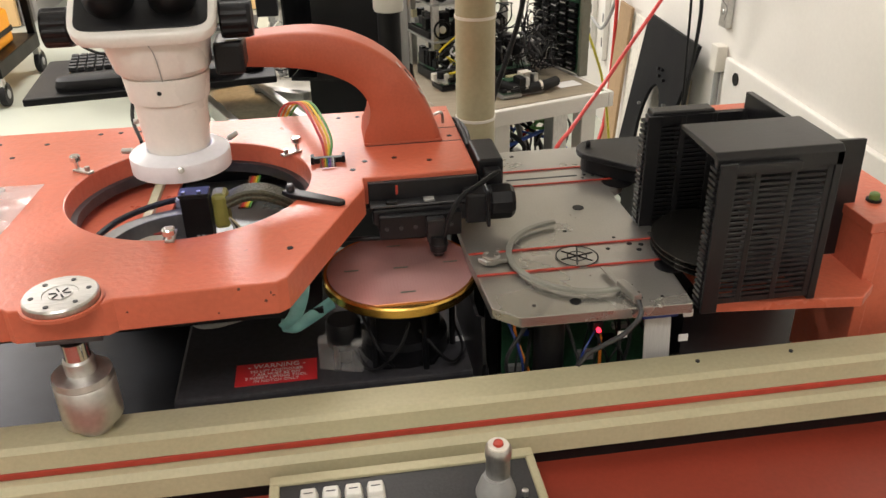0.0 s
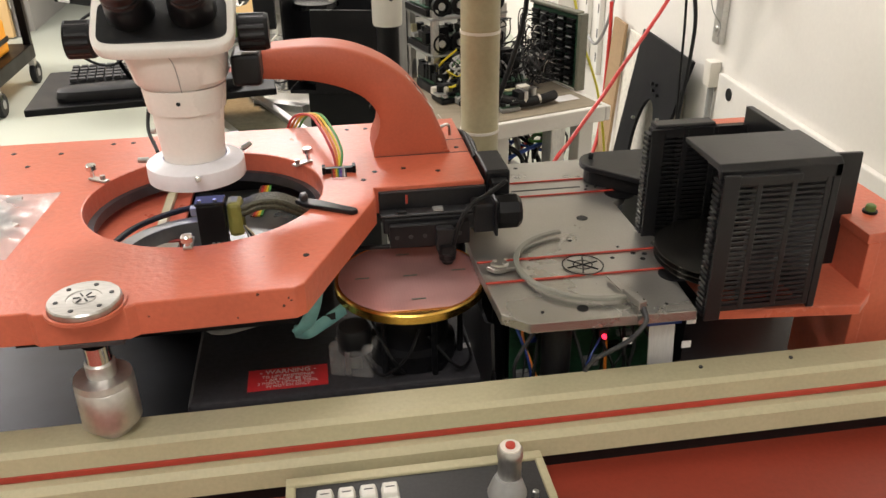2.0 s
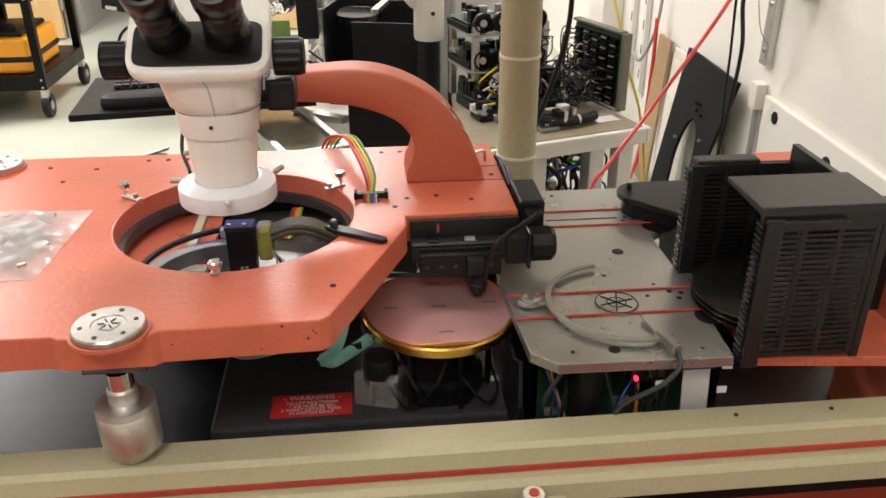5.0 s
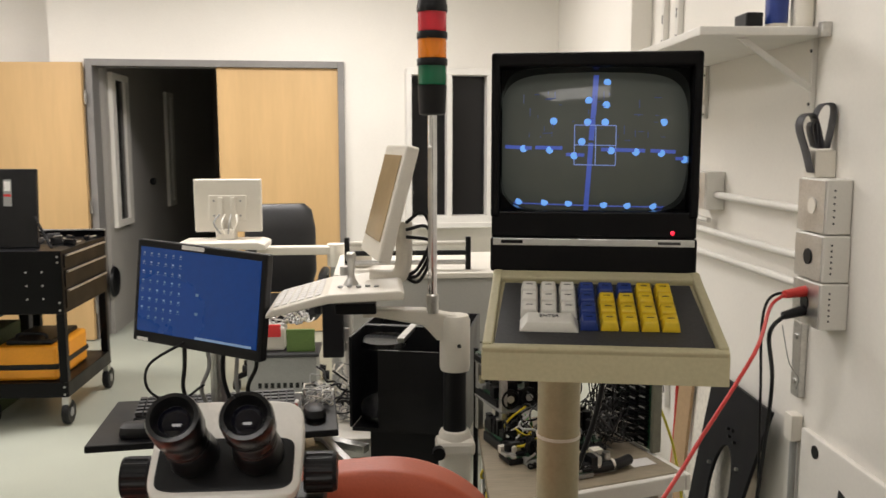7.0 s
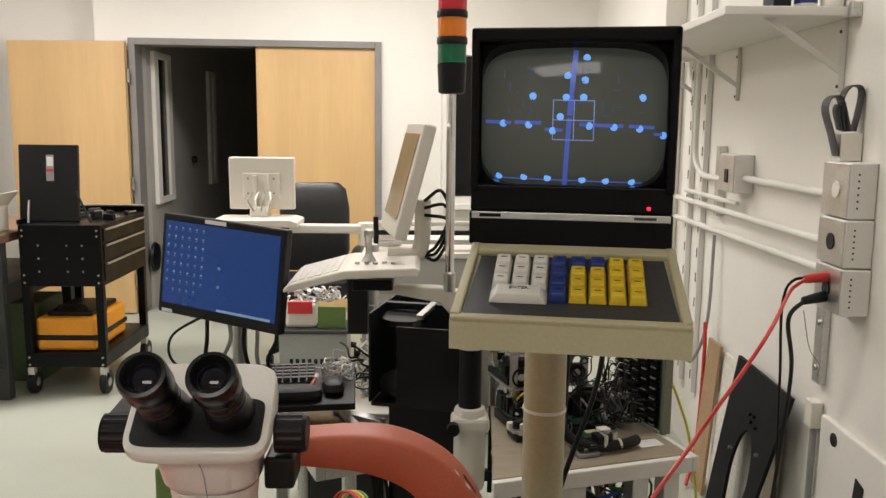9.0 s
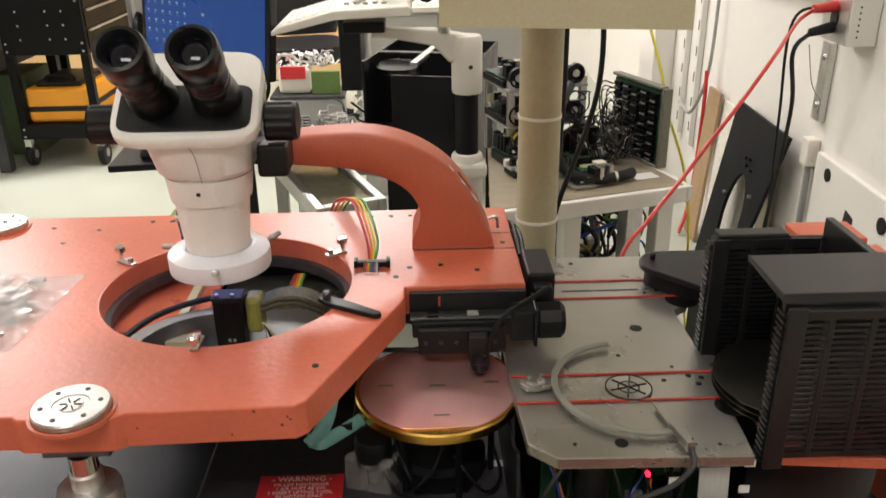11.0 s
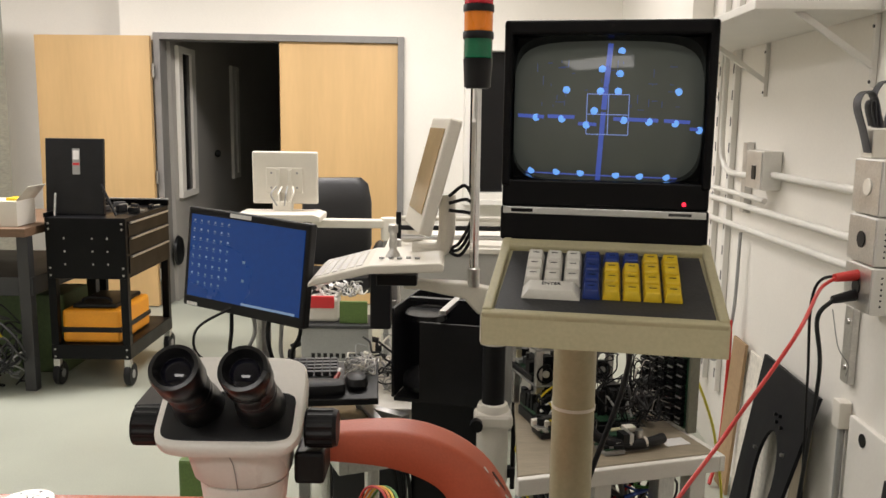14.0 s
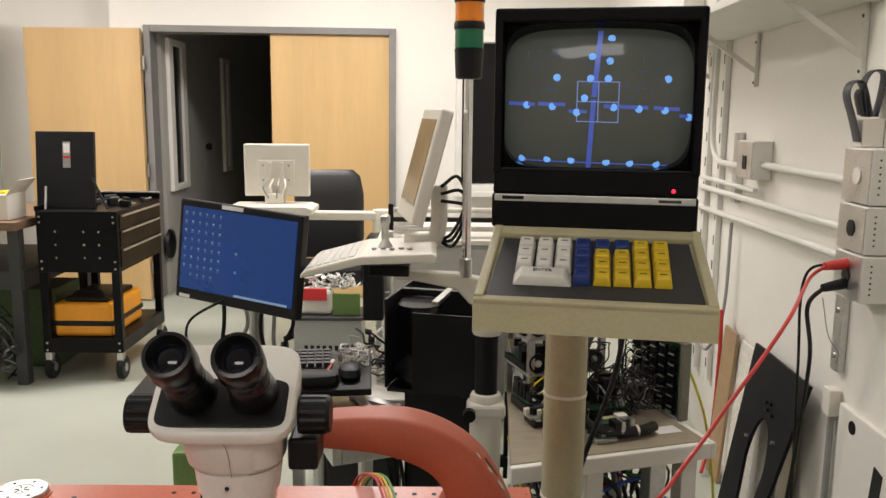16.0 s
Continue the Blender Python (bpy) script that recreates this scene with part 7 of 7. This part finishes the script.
cord("grey cord looped below the strut channel", (RW @ Vector((1.10, 0.03, 1.04)), RW @ Vector((1.10, 0.04, 0.68)), RW @ Vector((1.22, 0.06, 0.48)), RW @ Vector((1.45, 0.05, 0.47))), 0.007, GREY)

# boards leaning on the wall
bl = thing("leaning_board", RW @ Vector((0.6, 0.1, 0.0)), "black sheet with a long arched cut-out leaning on the wall", "board")
LB = RW @ pose(0.19, 0.155, 0.005, 0, 0, 0) @ pose(0, 0, 0, 10, 0, 0)
outl = [(0.13, 0.0), (0.46, 0.0), (0.48, 0.662), (0.0, 0.660)]
bm = bmesh.new()
cut = [(0.20, 0.05)] + [(0.245 + 0.088 * math.cos(radians(a)), 0.29 + 0.17 * math.sin(radians(a))) for a in range(180, -1, -12)] + [(0.30, 0.05)]
rings = []
for y in (0.0, 0.012):
    o = [bm.verts.new((x, y, z)) for x, z in outl]
    h2 = [bm.verts.new((x, y, z)) for x, z in cut]
    bmesh.ops.triangle_fill(bm, use_beauty=True, edges=[bm.edges.new((o[k], o[(k + 1) % 4])) for k in range(4)] + [bm.edges.new((h2[k], h2[(k + 1) % len(h2)])) for k in range(len(h2))])
    rings.append((o, h2))
for a, b in zip(*rings):
    for k in range(len(a)):
        j = (k + 1) % len(a)
        bm.faces.new((a[k], a[j], b[j], b[k]))
part("sheet", bm, mat("matt_black_sheet", (0.006, 0.006, 0.008), 0.6, grain=80, vary=0.2, stain=6, stain_vary=0.25, spec=0.2), bl).data.transform(LB)
for x, z in ((0.22, 0.52), (0.255, 0.515), (0.235, 0.495), (0.19, 0.49), (0.345, 0.36), (0.13, 0.42)):
    part("bolt", cyl(LB @ Vector((x, 0.012, z)), LB @ Vector((x, 0.022, z)), 0.006, seg=10), (BLACK, STEEL)[x in (0.345, 0.13)], bl)
for u0, u1, z1, d, mt, lb in ((0.50, 0.92, 0.60, 0.05, mat("pale_foam_board", (0.70, 0.66, 0.58), 0.7), "pale board leaning on the wall behind the black sheet"), (0.92, 1.07, 0.62, 0.07, CARDBOARD, "brown fibreboard strip leaning on the wall"), (0.33, 0.42, 0.50, 0.035, PLY, "plywood offcut leaning on the wall")):
    t = thing("leaning_board", RW @ Vector(((u0 + u1) / 2, d, 0)), lb, "board", "boards against the wall")
    part("sheet", box(u0, u1, 0.0, 0.012, 0.0, z1, 0.001), mt, t).data.transform(RW @ pose(0, d, 0.003, 4))
sw = thing("wall_switch", RW @ Vector((0.33, 0.02, 0.53)), "grey surface conduit with a small white box", "switch")
part("box_body", box(0.085, 0.135, 0.001, 0.035, 0.60, 0.68, 0.003, m=RW), WHITE_PLASTIC, sw)
part("pipe", cyl(RW @ Vector((0.11, 0.015, 0.0)), RW @ Vector((0.11, 0.015, 0.60)), 0.010, seg=12), GREY, sw)

# ---- far half of the room ----
# tool cart
cart = thing("tool_cart", (-1.83, 4.8, 0.0), "black steel tool cart with drawers on casters", "tool cart")
x0, x1, y0, y1 = -2.03, -1.60, 4.48, 5.18
KM_ = mat("black_cart_enamel", (0.0032, 0.0032, 0.004), 0.38, grain=200, vary=0.2, stain=8, stain_vary=0.2, bump=0.03, spec=0.18)
part("drawer_body", box(x0, x1, y0, y1, 0.60, 0.93, 0.004), KM_, cart)
part("lower_tray", box(x0, x1, y0, y1, 0.155, 0.235, 0.004), KM_, cart)
for x in (x0 + 0.022, x1 - 0.022):
    for y in (y0 + 0.022, y1 - 0.022):
        part("leg", box(x - 0.021, x + 0.021, y - 0.021, y + 0.021, 0.235, 0.60, 0.003), KM_, cart)
        part("caster_fork", box(x - 0.018, x + 0.018, y - 0.02, y + 0.02, 0.085, 0.155, 0.004), STEEL, cart)
        wh = part("caster_wheel", lathe([(0.0, -0.018), (0.058, -0.018), (0.064, -0.012), (0.064, 0.012), (0.058, 0.018), (0, 0.018)], pose(x, y + 0.02, 0.0645, 0, 90, 0), 28), RUBBER, cart, smooth=True)
        part("hub", cyl((x - 0.0195, y + 0.02, 0.0645), (x + 0.0195, y + 0.02, 0.0645), 0.024, seg=16), GREY, wh)
for k, (z, hgt) in enumerate(((0.835, 0.075), (0.735, 0.09), (0.625, 0.10))):
    dr = part("drawer_front", box(x1 + 0.0005, x1 + 0.006, y0 + 0.03, y1 - 0.03, z, z + hgt, 0.002), KM_, cart)
    part("pull", box(x1 + 0.006, x1 + 0.018, y0 + 0.05, y1 - 0.05, z + hgt - 0.014, z + hgt - 0.004, 0.002), ALU, dr, "bare aluminium drawer pull")
for x in (-1.93, -1.78, -1.70):
    for z in (0.68, 0.75, 0.82):
        part("rivet", lathe([(0.006, 0), (0.004, 0.003), (0, 0.004)], pose(x, y0 + 0.0005, z, 90), 10), STEEL, cart)
part("top_rim", box(x0 - 0.004, x1 + 0.004, y1 - 0.012, y1 + 0.004, 0.93, 0.965, 0.002), KM_, cart)
part("top_rim", box(x0 - 0.004, x0 + 0.008, y0, y1 - 0.012, 0.93, 0.955, 0.002), KM_, cart)
part("rim_edge", box(x0, x1 + 0.01, y1 - 0.03, y1 - 0.013, 0.966, 0.975, 0.001), ALU, cart)
for x, y in ((x0 + 0.02, y0 - 0.001), (x1 - 0.02, y0 - 0.001)):
    for z in (0.17, 0.21, 0.62, 0.66, 0.90, 0.87):
        part("bolt", cyl((x, y0 + 0.001, z), (x, y0 - 0.003, z), 0.006, seg=8), STEEL, cart)
# open lid with gas struts, and tools
lid = thing("tool_case_lid", (-1.87, 4.62, 0.93), "open black tool case lid with a printed label", "case lid")
LD = pose(-1.915, 4.60, 0.932, 0, 0, 2) @ pose(0, 0, 0, -5, 0, 0)
part("lid_panel", box(-0.155, 0.155, 0.0, 0.03, 0.0, 0.415, 0.004, m=LD), BLACK_METAL, lid)
lab = part("label", box(-0.01, 0.03, -0.002, 0.0, 0.22, 0.36, m=LD), GREY, lid, "printed grey and red label")
part("print_bar", box(-0.008, 0.028, -0.0025, -0.002, 0.27, 0.283, m=LD), SIGN_RED, lab)
part("print_bar", box(-0.006, 0.026, -0.0025, -0.002, 0.30, 0.35, m=LD), SIGN_WHITE, lab)
part("gas_strut", cyl((-1.99, 4.52, 0.935), (-2.01, 4.585, 1.05), 0.006, seg=10), STEEL, lid)
part("gas_strut", cyl((-1.66, 4.52, 0.94), (-1.76, 4.585, 1.10), 0.007, seg=10), BLACK, lid)
rnd = random.Random(17)
for k in range(14):
    x, y = -1.98 + 0.34 * rnd.random(), 4.65 + 0.4 * rnd.random()
    t = thing("hand_tool", (x, y, 0.931), "assorted hand tool lying in the cart top", "tool", "tools in the cart")
    part("handle", box(-0.05, 0.02, -0.012, 0.012, 0.0, 0.022 + 0.02 * rnd.random(), 0.004, m=pose(x, y, 0.931, 0, 0, 180 * rnd.random())), rnd.choice((BLACK, BLACK, STEEL, YELLOW_KEY, DARK_GREY)), t)
    part("shank", box(0.02, 0.08, -0.004, 0.004, 0.008, 0.016, 0.001, m=pose(x, y, 0.931, 0, 0, 180 * rnd.random())), STEEL, t)
oc = thing("orange_case", (-1.82, 4.75, 0.235), "orange plastic equipment case with black straps", "equipment case")
part("shell", box(-1.985, -1.665, 4.52, 4.98, 0.236, 0.42, 0.018), ORANGE_CASE, oc)
part("strap", box(-1.99, -1.66, 4.515, 4.985, 0.295, 0.325, 0.006), BLACK, oc)
part("tray_top", box(-1.94, -1.70, 4.56, 4.94, 0.42, 0.445, 0.008), BLACK, oc)
part("handle", tube(((-1.90, 4.6, 0.445), (-1.88, 4.6, 0.47), (-1.76, 4.6, 0.47), (-1.74, 4.6, 0.445)), 0.008, 8), BLACK, oc)

# left bench with boxes and cables
lbn = thing("side_bench", (-3.0, 4.9, 0.0), "wooden side bench with a lower shelf", "bench")
part("worktop", box(-3.9, -2.07, 4.35, 5.3, 0.84, 0.885, 0.004), mat("dark_oak", (0.17, 0.10, 0.06), 0.5, grain=20, vary=0.15, stretch=(0.5, 6, 6)), lbn)
part("shelf", box(-3.9, -2.07, 4.4, 5.3, 0.52, 0.62, 0.004), DARK_GREY, lbn)
for x in (-3.8, -2.11):
    for y in (4.42, 5.24):
        part("leg", box(x - 0.03, x + 0.03, y - 0.03, y + 0.03, 0.0, 0.84, 0.004), DARK_GREY, lbn)
cb = thing("carton", (-2.2, 4.5, 0.885), "open white carton on the side bench", "carton")
part("box_body", box(-2.36, -2.14, 4.42, 4.62, 0.886, 1.02, 0.003), WHITE_PLASTIC, cb)
part("flap", box(0.0, 0.10, 0.0, 0.2, 0.0, 0.003, 0.0, m=pose(-2.14, 4.42, 1.02, 0, -50, 0)), WHITE_PLASTIC, cb)
part("content", box(-2.21, -2.16, 4.45, 4.55, 1.0, 1.035, 0.004), YELLOW_KEY, cb)
gp = thing("green_crate", (-2.5, 4.75, 0.0), "dark green crate under the side bench", "crate")
part("body", box(-2.9, -2.06, 4.72, 5.05, 0.001, 0.46, 0.01), mat("dark_green_crate", (0.07, 0.11, 0.04), 0.6, grain=50, vary=0.15), gp)
tangle("cable_tangle", "tangle of dark and blue cables hanging under the side bench", Matrix(), -2.6, -2.12, 4.3, 4.5, 0.02, 0.45, 34, 91, 0.004, 0.007, 0.25)
wn = thing("equipment_rack", (-2.9, 5.9, 0.0), "grey equipment rack with wiring in the corner", "rack")
part("frame", box(-3.55, -3.02, 5.7, 6.1, 0.001, 2.3, 0.01), mat("grey_green_rack", (0.30, 0.32, 0.29), 0.5, grain=20, vary=0.15, stretch=(1, 1, 5)), wn)
for k in range(12):
    part("unit", box(-3.51, -3.06, 5.68, 5.699, 0.15 + 0.17 * k, 0.29 + 0.17 * k, 0.003), (DARK_GREY, GREY, ALU)[k % 3], wn)

# office chair
ch = thing("office_chair", (-0.58, 5.45, 0.0), "black padded leather office chair", "office chair")
part("backrest", loft([(0, 0, 0.19, 0.05, 0.0, 0.5, 0), (0, 0.01, 0.225, 0.07, 0.12, 0.5, 0), (0, 0.02, 0.225, 0.075, 0.40, 0.45, 0), (0, 0.03, 0.205, 0.06, 0.52, 0.5, 0), (0, 0.035, 0.16, 0.035, 0.56, 0.6, 0)], 36), LEATHER, ch, smooth=True).data.transform(pose(-0.60, 5.5, 0.53, 0, 0, 14))
part("seat", loft([(0, 0, 0.23, 0.23, 0.0, 0.4, 0), (0, 0, 0.26, 0.26, 0.04, 0.4, 0), (0, 0, 0.25, 0.25, 0.10, 0.45, 0)], 36), LEATHER, ch, smooth=True).data.transform(pose(-0.60, 5.22, 0.42, 0, 0, 14))
for s in (-1, 1):
    part("armrest", tube(((-0.60 + s * 0.27, 5.42, 0.50), (-0.60 + s * 0.29, 5.40, 0.66), (-0.60 + s * 0.29, 5.2, 0.69), (-0.60 + s * 0.28, 5.05, 0.64), (-0.60 + s * 0.26, 5.05, 0.47)), 0.025, 10), BLACK, ch)
part("column", cyl((-0.60, 5.25, 0.09), (-0.60, 5.25, 0.43), 0.03, seg=16), BLACK, ch)
for k in range(5):
    a = radians(72 * k)
    part("spoke", tube(((-0.60, 5.25, 0.10), (-0.60 + 0.15 * math.cos(a), 5.25 + 0.15 * math.sin(a), 0.10), (-0.60 + 0.29 * math.cos(a), 5.25 + 0.29 * math.sin(a), 0.075)), 0.018, 8), BLACK, ch)
    part("caster", cyl((-0.60 + 0.29 * math.cos(a) - 0.02, 5.25 + 0.29 * math.sin(a), 0.03), (-0.60 + 0.29 * math.cos(a) + 0.02, 5.25 + 0.29 * math.sin(a), 0.03), 0.029, seg=16), RUBBER, ch)

# second terminal, seen from behind
t2 = thing("wall_terminal", (-0.78, 4.68, 0.0), "white flat display seen from behind on a swing arm", "monitor")
part("case", box(-0.178, 0.178, -0.02, 0.02, 0.0, 0.285, 0.008, m=pose(-0.78, 4.68, 1.003, 2, 0, 0)), WHITE_PLASTIC, t2)
part("mount_plate", box(-0.10, 0.10, -0.032, -0.020, 0.06, 0.20, 0.004, m=pose(-0.78, 4.68, 1.003, 2, 0, 0)), WHITE_PLASTIC, t2)
for x in (-0.035, 0.03):
    part("mount_bar", box(x - 0.012, x + 0.012, -0.045, -0.032, 0.02, 0.19, 0.003, m=pose(-0.78, 4.68, 1.003, 2, 0, 0)), WHITE_PLASTIC, t2)
for x in (-0.07, -0.035, 0.03, 0.07):
    for z in (0.09, 0.17):
        part("screw", cyl((-0.78 + x, 4.635, 1.003 + z), (-0.78 + x, 4.632, 1.003 + z), 0.006, seg=8), GREY, t2)
part("tilt_joint", box(-0.84, -0.74, 4.61, 4.70, 0.965, 1.02, 0.008), WHITE_PLASTIC, t2)
part("tray", prism([(-1.01, 0.965), (-1.0, 0.945), (-0.56, 0.925), (-0.56, 0.955), (-0.60, 0.968)], 4.45, 4.72, "y", 0.006), WHITE_PLASTIC, t2)
part("swing_arm", box(-0.62, -0.19, 4.56, 4.64, 0.885, 0.93, 0.008), WHITE_PLASTIC, t2)
part("arm_joint", lathe([(0.05, 0.82), (0.05, 0.94), (0, 0.945)], pose(-0.20, 4.60, 0), 28), WHITE_PLASTIC, t2, smooth=True)
part("post", cyl((-0.20, 4.60, 0.0), (-0.20, 4.60, 0.82), 0.035, seg=20), GREY, t2)
for k in range(4):
    part("cable", tube(((-0.82 + 0.03 * k, 4.62, 1.10), (-0.84 + 0.04 * k, 4.57, 1.06), (-0.81 + 0.02 * k, 4.58, 1.0)), 0.005, 6), (GREY, WHITE_PLASTIC)[k % 2], t2)
# pale machine cabinet behind the stand
pc = thing("machine_cabinet", (0.15, 4.2, 0.0), "pale grey machine cabinet with a dark top frame", "machine cabinet")
part("body", box(-0.16, 0.75, 3.9, 4.6, 0.001, 0.86, 0.008), mat("pale_grey_enamel", (0.42, 0.41, 0.38), 0.45, grain=100, vary=0.03, stain=2, stain_vary=0.06), pc)
part("top", box(-0.18, 0.77, 3.88, 4.62, 0.861, 0.885, 0.004), WHITE_PLASTIC, pc)
part("seam", box(-0.16, 0.75, 3.896, 3.8995, 0.55, 0.556), DARK_GREY, pc)
for k in range(3):
    part("bar", cyl((-0.12, 4.0, 0.92 + 0.045 * k), (0.45, 4.0, 0.92 + 0.045 * k), 0.012, seg=12), (STEEL, BLACK, WHITE_PLASTIC)[k], pc)
for x in (-0.12, 0.45):
    part("post", box(x - 0.012, x + 0.012, 3.985, 4.015, 0.885, 1.04, 0.002), BLACK, pc)
part("round_joint", lathe([(0.06, 0.886), (0.065, 0.90), (0.065, 0.99), (0.05, 1.0), (0, 1.0)], pose(-0.07, 4.15, 0), 28), WHITE_PLASTIC, pc, smooth=True)
# scrap boxes and crates in the middle
sc = thing("parts_crate", (-0.52, 4.85, 0.0), "grey crate of green boards and red packets", "crate")
part("crate_body", box(-0.72, -0.33, 4.75, 5.0, 0.001, 0.28, 0.006), GREY, sc)
part("rim", box(-0.735, -0.315, 4.735, 5.015, 0.28, 0.30, 0.004), DARK_GREY, sc)
part("green_board", box(-0.50, -0.34, 4.78, 4.80, 0.301, 0.43, 0.003), GREEN_PLASTIC, sc)
part("red_packet", box(-0.67, -0.53, 4.77, 4.79, 0.39, 0.46, 0.003), SIGN_RED, sc)
part("wrapped_part", box(-0.69, -0.51, 4.80, 4.95, 0.301, 0.44, 0.02), WHITE_PLASTIC, sc)
for k in range(8):
    part("vent", box(-0.66 + 0.035 * k, -0.64 + 0.035 * k, 4.7485, 4.7498, 0.10, 0.13), BLACK, sc)
tangle("foil_scraps", "crumpled packing film and wires on the crate", Matrix(), -0.70, -0.34, 4.80, 4.98, 0.44, 0.52, 22, 95, 0.003, 0.009, 0.08, (WHITE_PLASTIC, GREY, ALU, SIGN_WHITE))
# white lab table with clutter behind the housing
tb = thing("lab_table", (-0.22, 3.1, 0.0), "white lab table with scattered parts", "table")
part("top", box(-0.42, 0.16, 2.80, 3.35, 0.47, 0.50, 0.004), WHITE_PLASTIC, tb)
for x in (-0.38, 0.12):
    for y in (2.84, 3.31):
        part("leg", box(x - 0.02, x + 0.02, y - 0.02, y + 0.02, 0.0, 0.47, 0.003), ALU, tb)
tangle("film_bag", "crumpled clear bag of wires on the lab table", Matrix(), -0.22, 0.02, 2.95, 3.2, 0.50, 0.66, 46, 97, 0.002, 0.007, 0.10, (WHITE_PLASTIC, GREY, GREY, DARK_GREY, RUBBER, RUBBER))
db = thing("black_display", (-0.12, 3.3, 0.0), "small black box on a stand behind the terminal", "box")
part("body", box(-0.19, -0.11, 3.25, 3.33, 0.66, 0.93, 0.005), BLACK, db)
part("post", cyl((-0.10, 3.36, 0.50), (-0.10, 3.36, 1.0), 0.025, seg=18), ALU, db)
part("foot", box(-0.2, 0.0, 3.22, 3.345, 0.501, 0.53, 0.004), ALU, db)
part("bracket", box(-0.18, -0.09, 3.33, 3.37, 0.70, 0.76, 0.004), ALU, db)
# aluminium framed tray below the microscope arm
ft = thing("framed_tray", (-0.05, 1.95, 0.0), "aluminium framed glass tray on a low stand", "tray")
FT = pose(-0.185, 2.44, 0.545, 0, 0, -67.7)
for a in ((-0.27, 0.27, -0.10, -0.075), (-0.27, 0.27, 0.075, 0.10), (-0.27, -0.245, -0.075, 0.075), (0.245, 0.27, -0.075, 0.075)):
    part("frame_bar", box(*a, 0.0, 0.05, 0.003, m=FT), ALU, ft)
part("glass", box(-0.245, 0.245, -0.075, 0.075, 0.03, 0.036, m=FT), mat("dull_gold_film", (0.28, 0.26, 0.18), 0.15, 0.3), ft)
for x in (-0.24, 0.24):
    part("leg", cyl(FT @ Vector((x, 0, 0)), Vector(((FT @ Vector((x, 0, 0))).x, (FT @ Vector((x, 0, 0))).y, 0)), 0.02, seg=12), ALU, ft)
# dark equipment case on the floor under the keyboard tray
ec = thing("equipment_case", (-0.14, 2.72, 0.0), "dark grey steel equipment case with a pale top edge and cables", "equipment case")
part("body", box(-0.255, -0.02, 2.62, 2.79, 0.012, 0.40, 0.006), DARK_GREY, ec)
part("top_edge", box(-0.257, -0.018, 2.614, 2.6195, 0.388, 0.404, 0.001), GREY, ec)
part("front_seam", box(-0.235, -0.03, 2.617, 2.6198, 0.25, 0.254), BLACK, ec)
for x in (-0.22, -0.05):
    for y in (2.64, 2.77):
        part("foot", cyl((x, y, 0.0), (x, y, 0.0125), 0.012, seg=12), RUBBER, ec)
for k in range(3):
    part("cable", tube(((-0.075 + 0.018 * k, 2.60, 0.47), (-0.06 + 0.02 * k, 2.585, 0.40), (-0.045 + 0.02 * k, 2.59, 0.28), (-0.07 + 0.02 * k, 2.606, 0.12), (-0.06 + 0.02 * k, 2.61, 0.02)), 0.006, 8), RUBBER, ec)
# green tub on the floor
tub = thing("green_tub", (-0.74, 3.05, 0.0), "green tub of metal offcuts in a wire frame", "tub")
part("tub_body", box(-0.86, -0.62, 2.95, 3.15, 0.06, 0.24, 0.012), GREEN_PLASTIC, tub)
part("stand", box(-0.85, -0.63, 2.96, 3.14, 0.0, 0.06, 0.004), DARK_GREY, tub)
for k in range(6):
    part("offcut", box(-0.05, 0.05, -0.012, 0.012, 0, 0.012, 0.002, m=pose(-0.74, 3.05 + 0.02 * (k - 3), 0.242 + 0.008 * k, 0, 8 * (k - 3), 37 * k)), (STEEL, BLACK, ALU)[k % 3], tub)
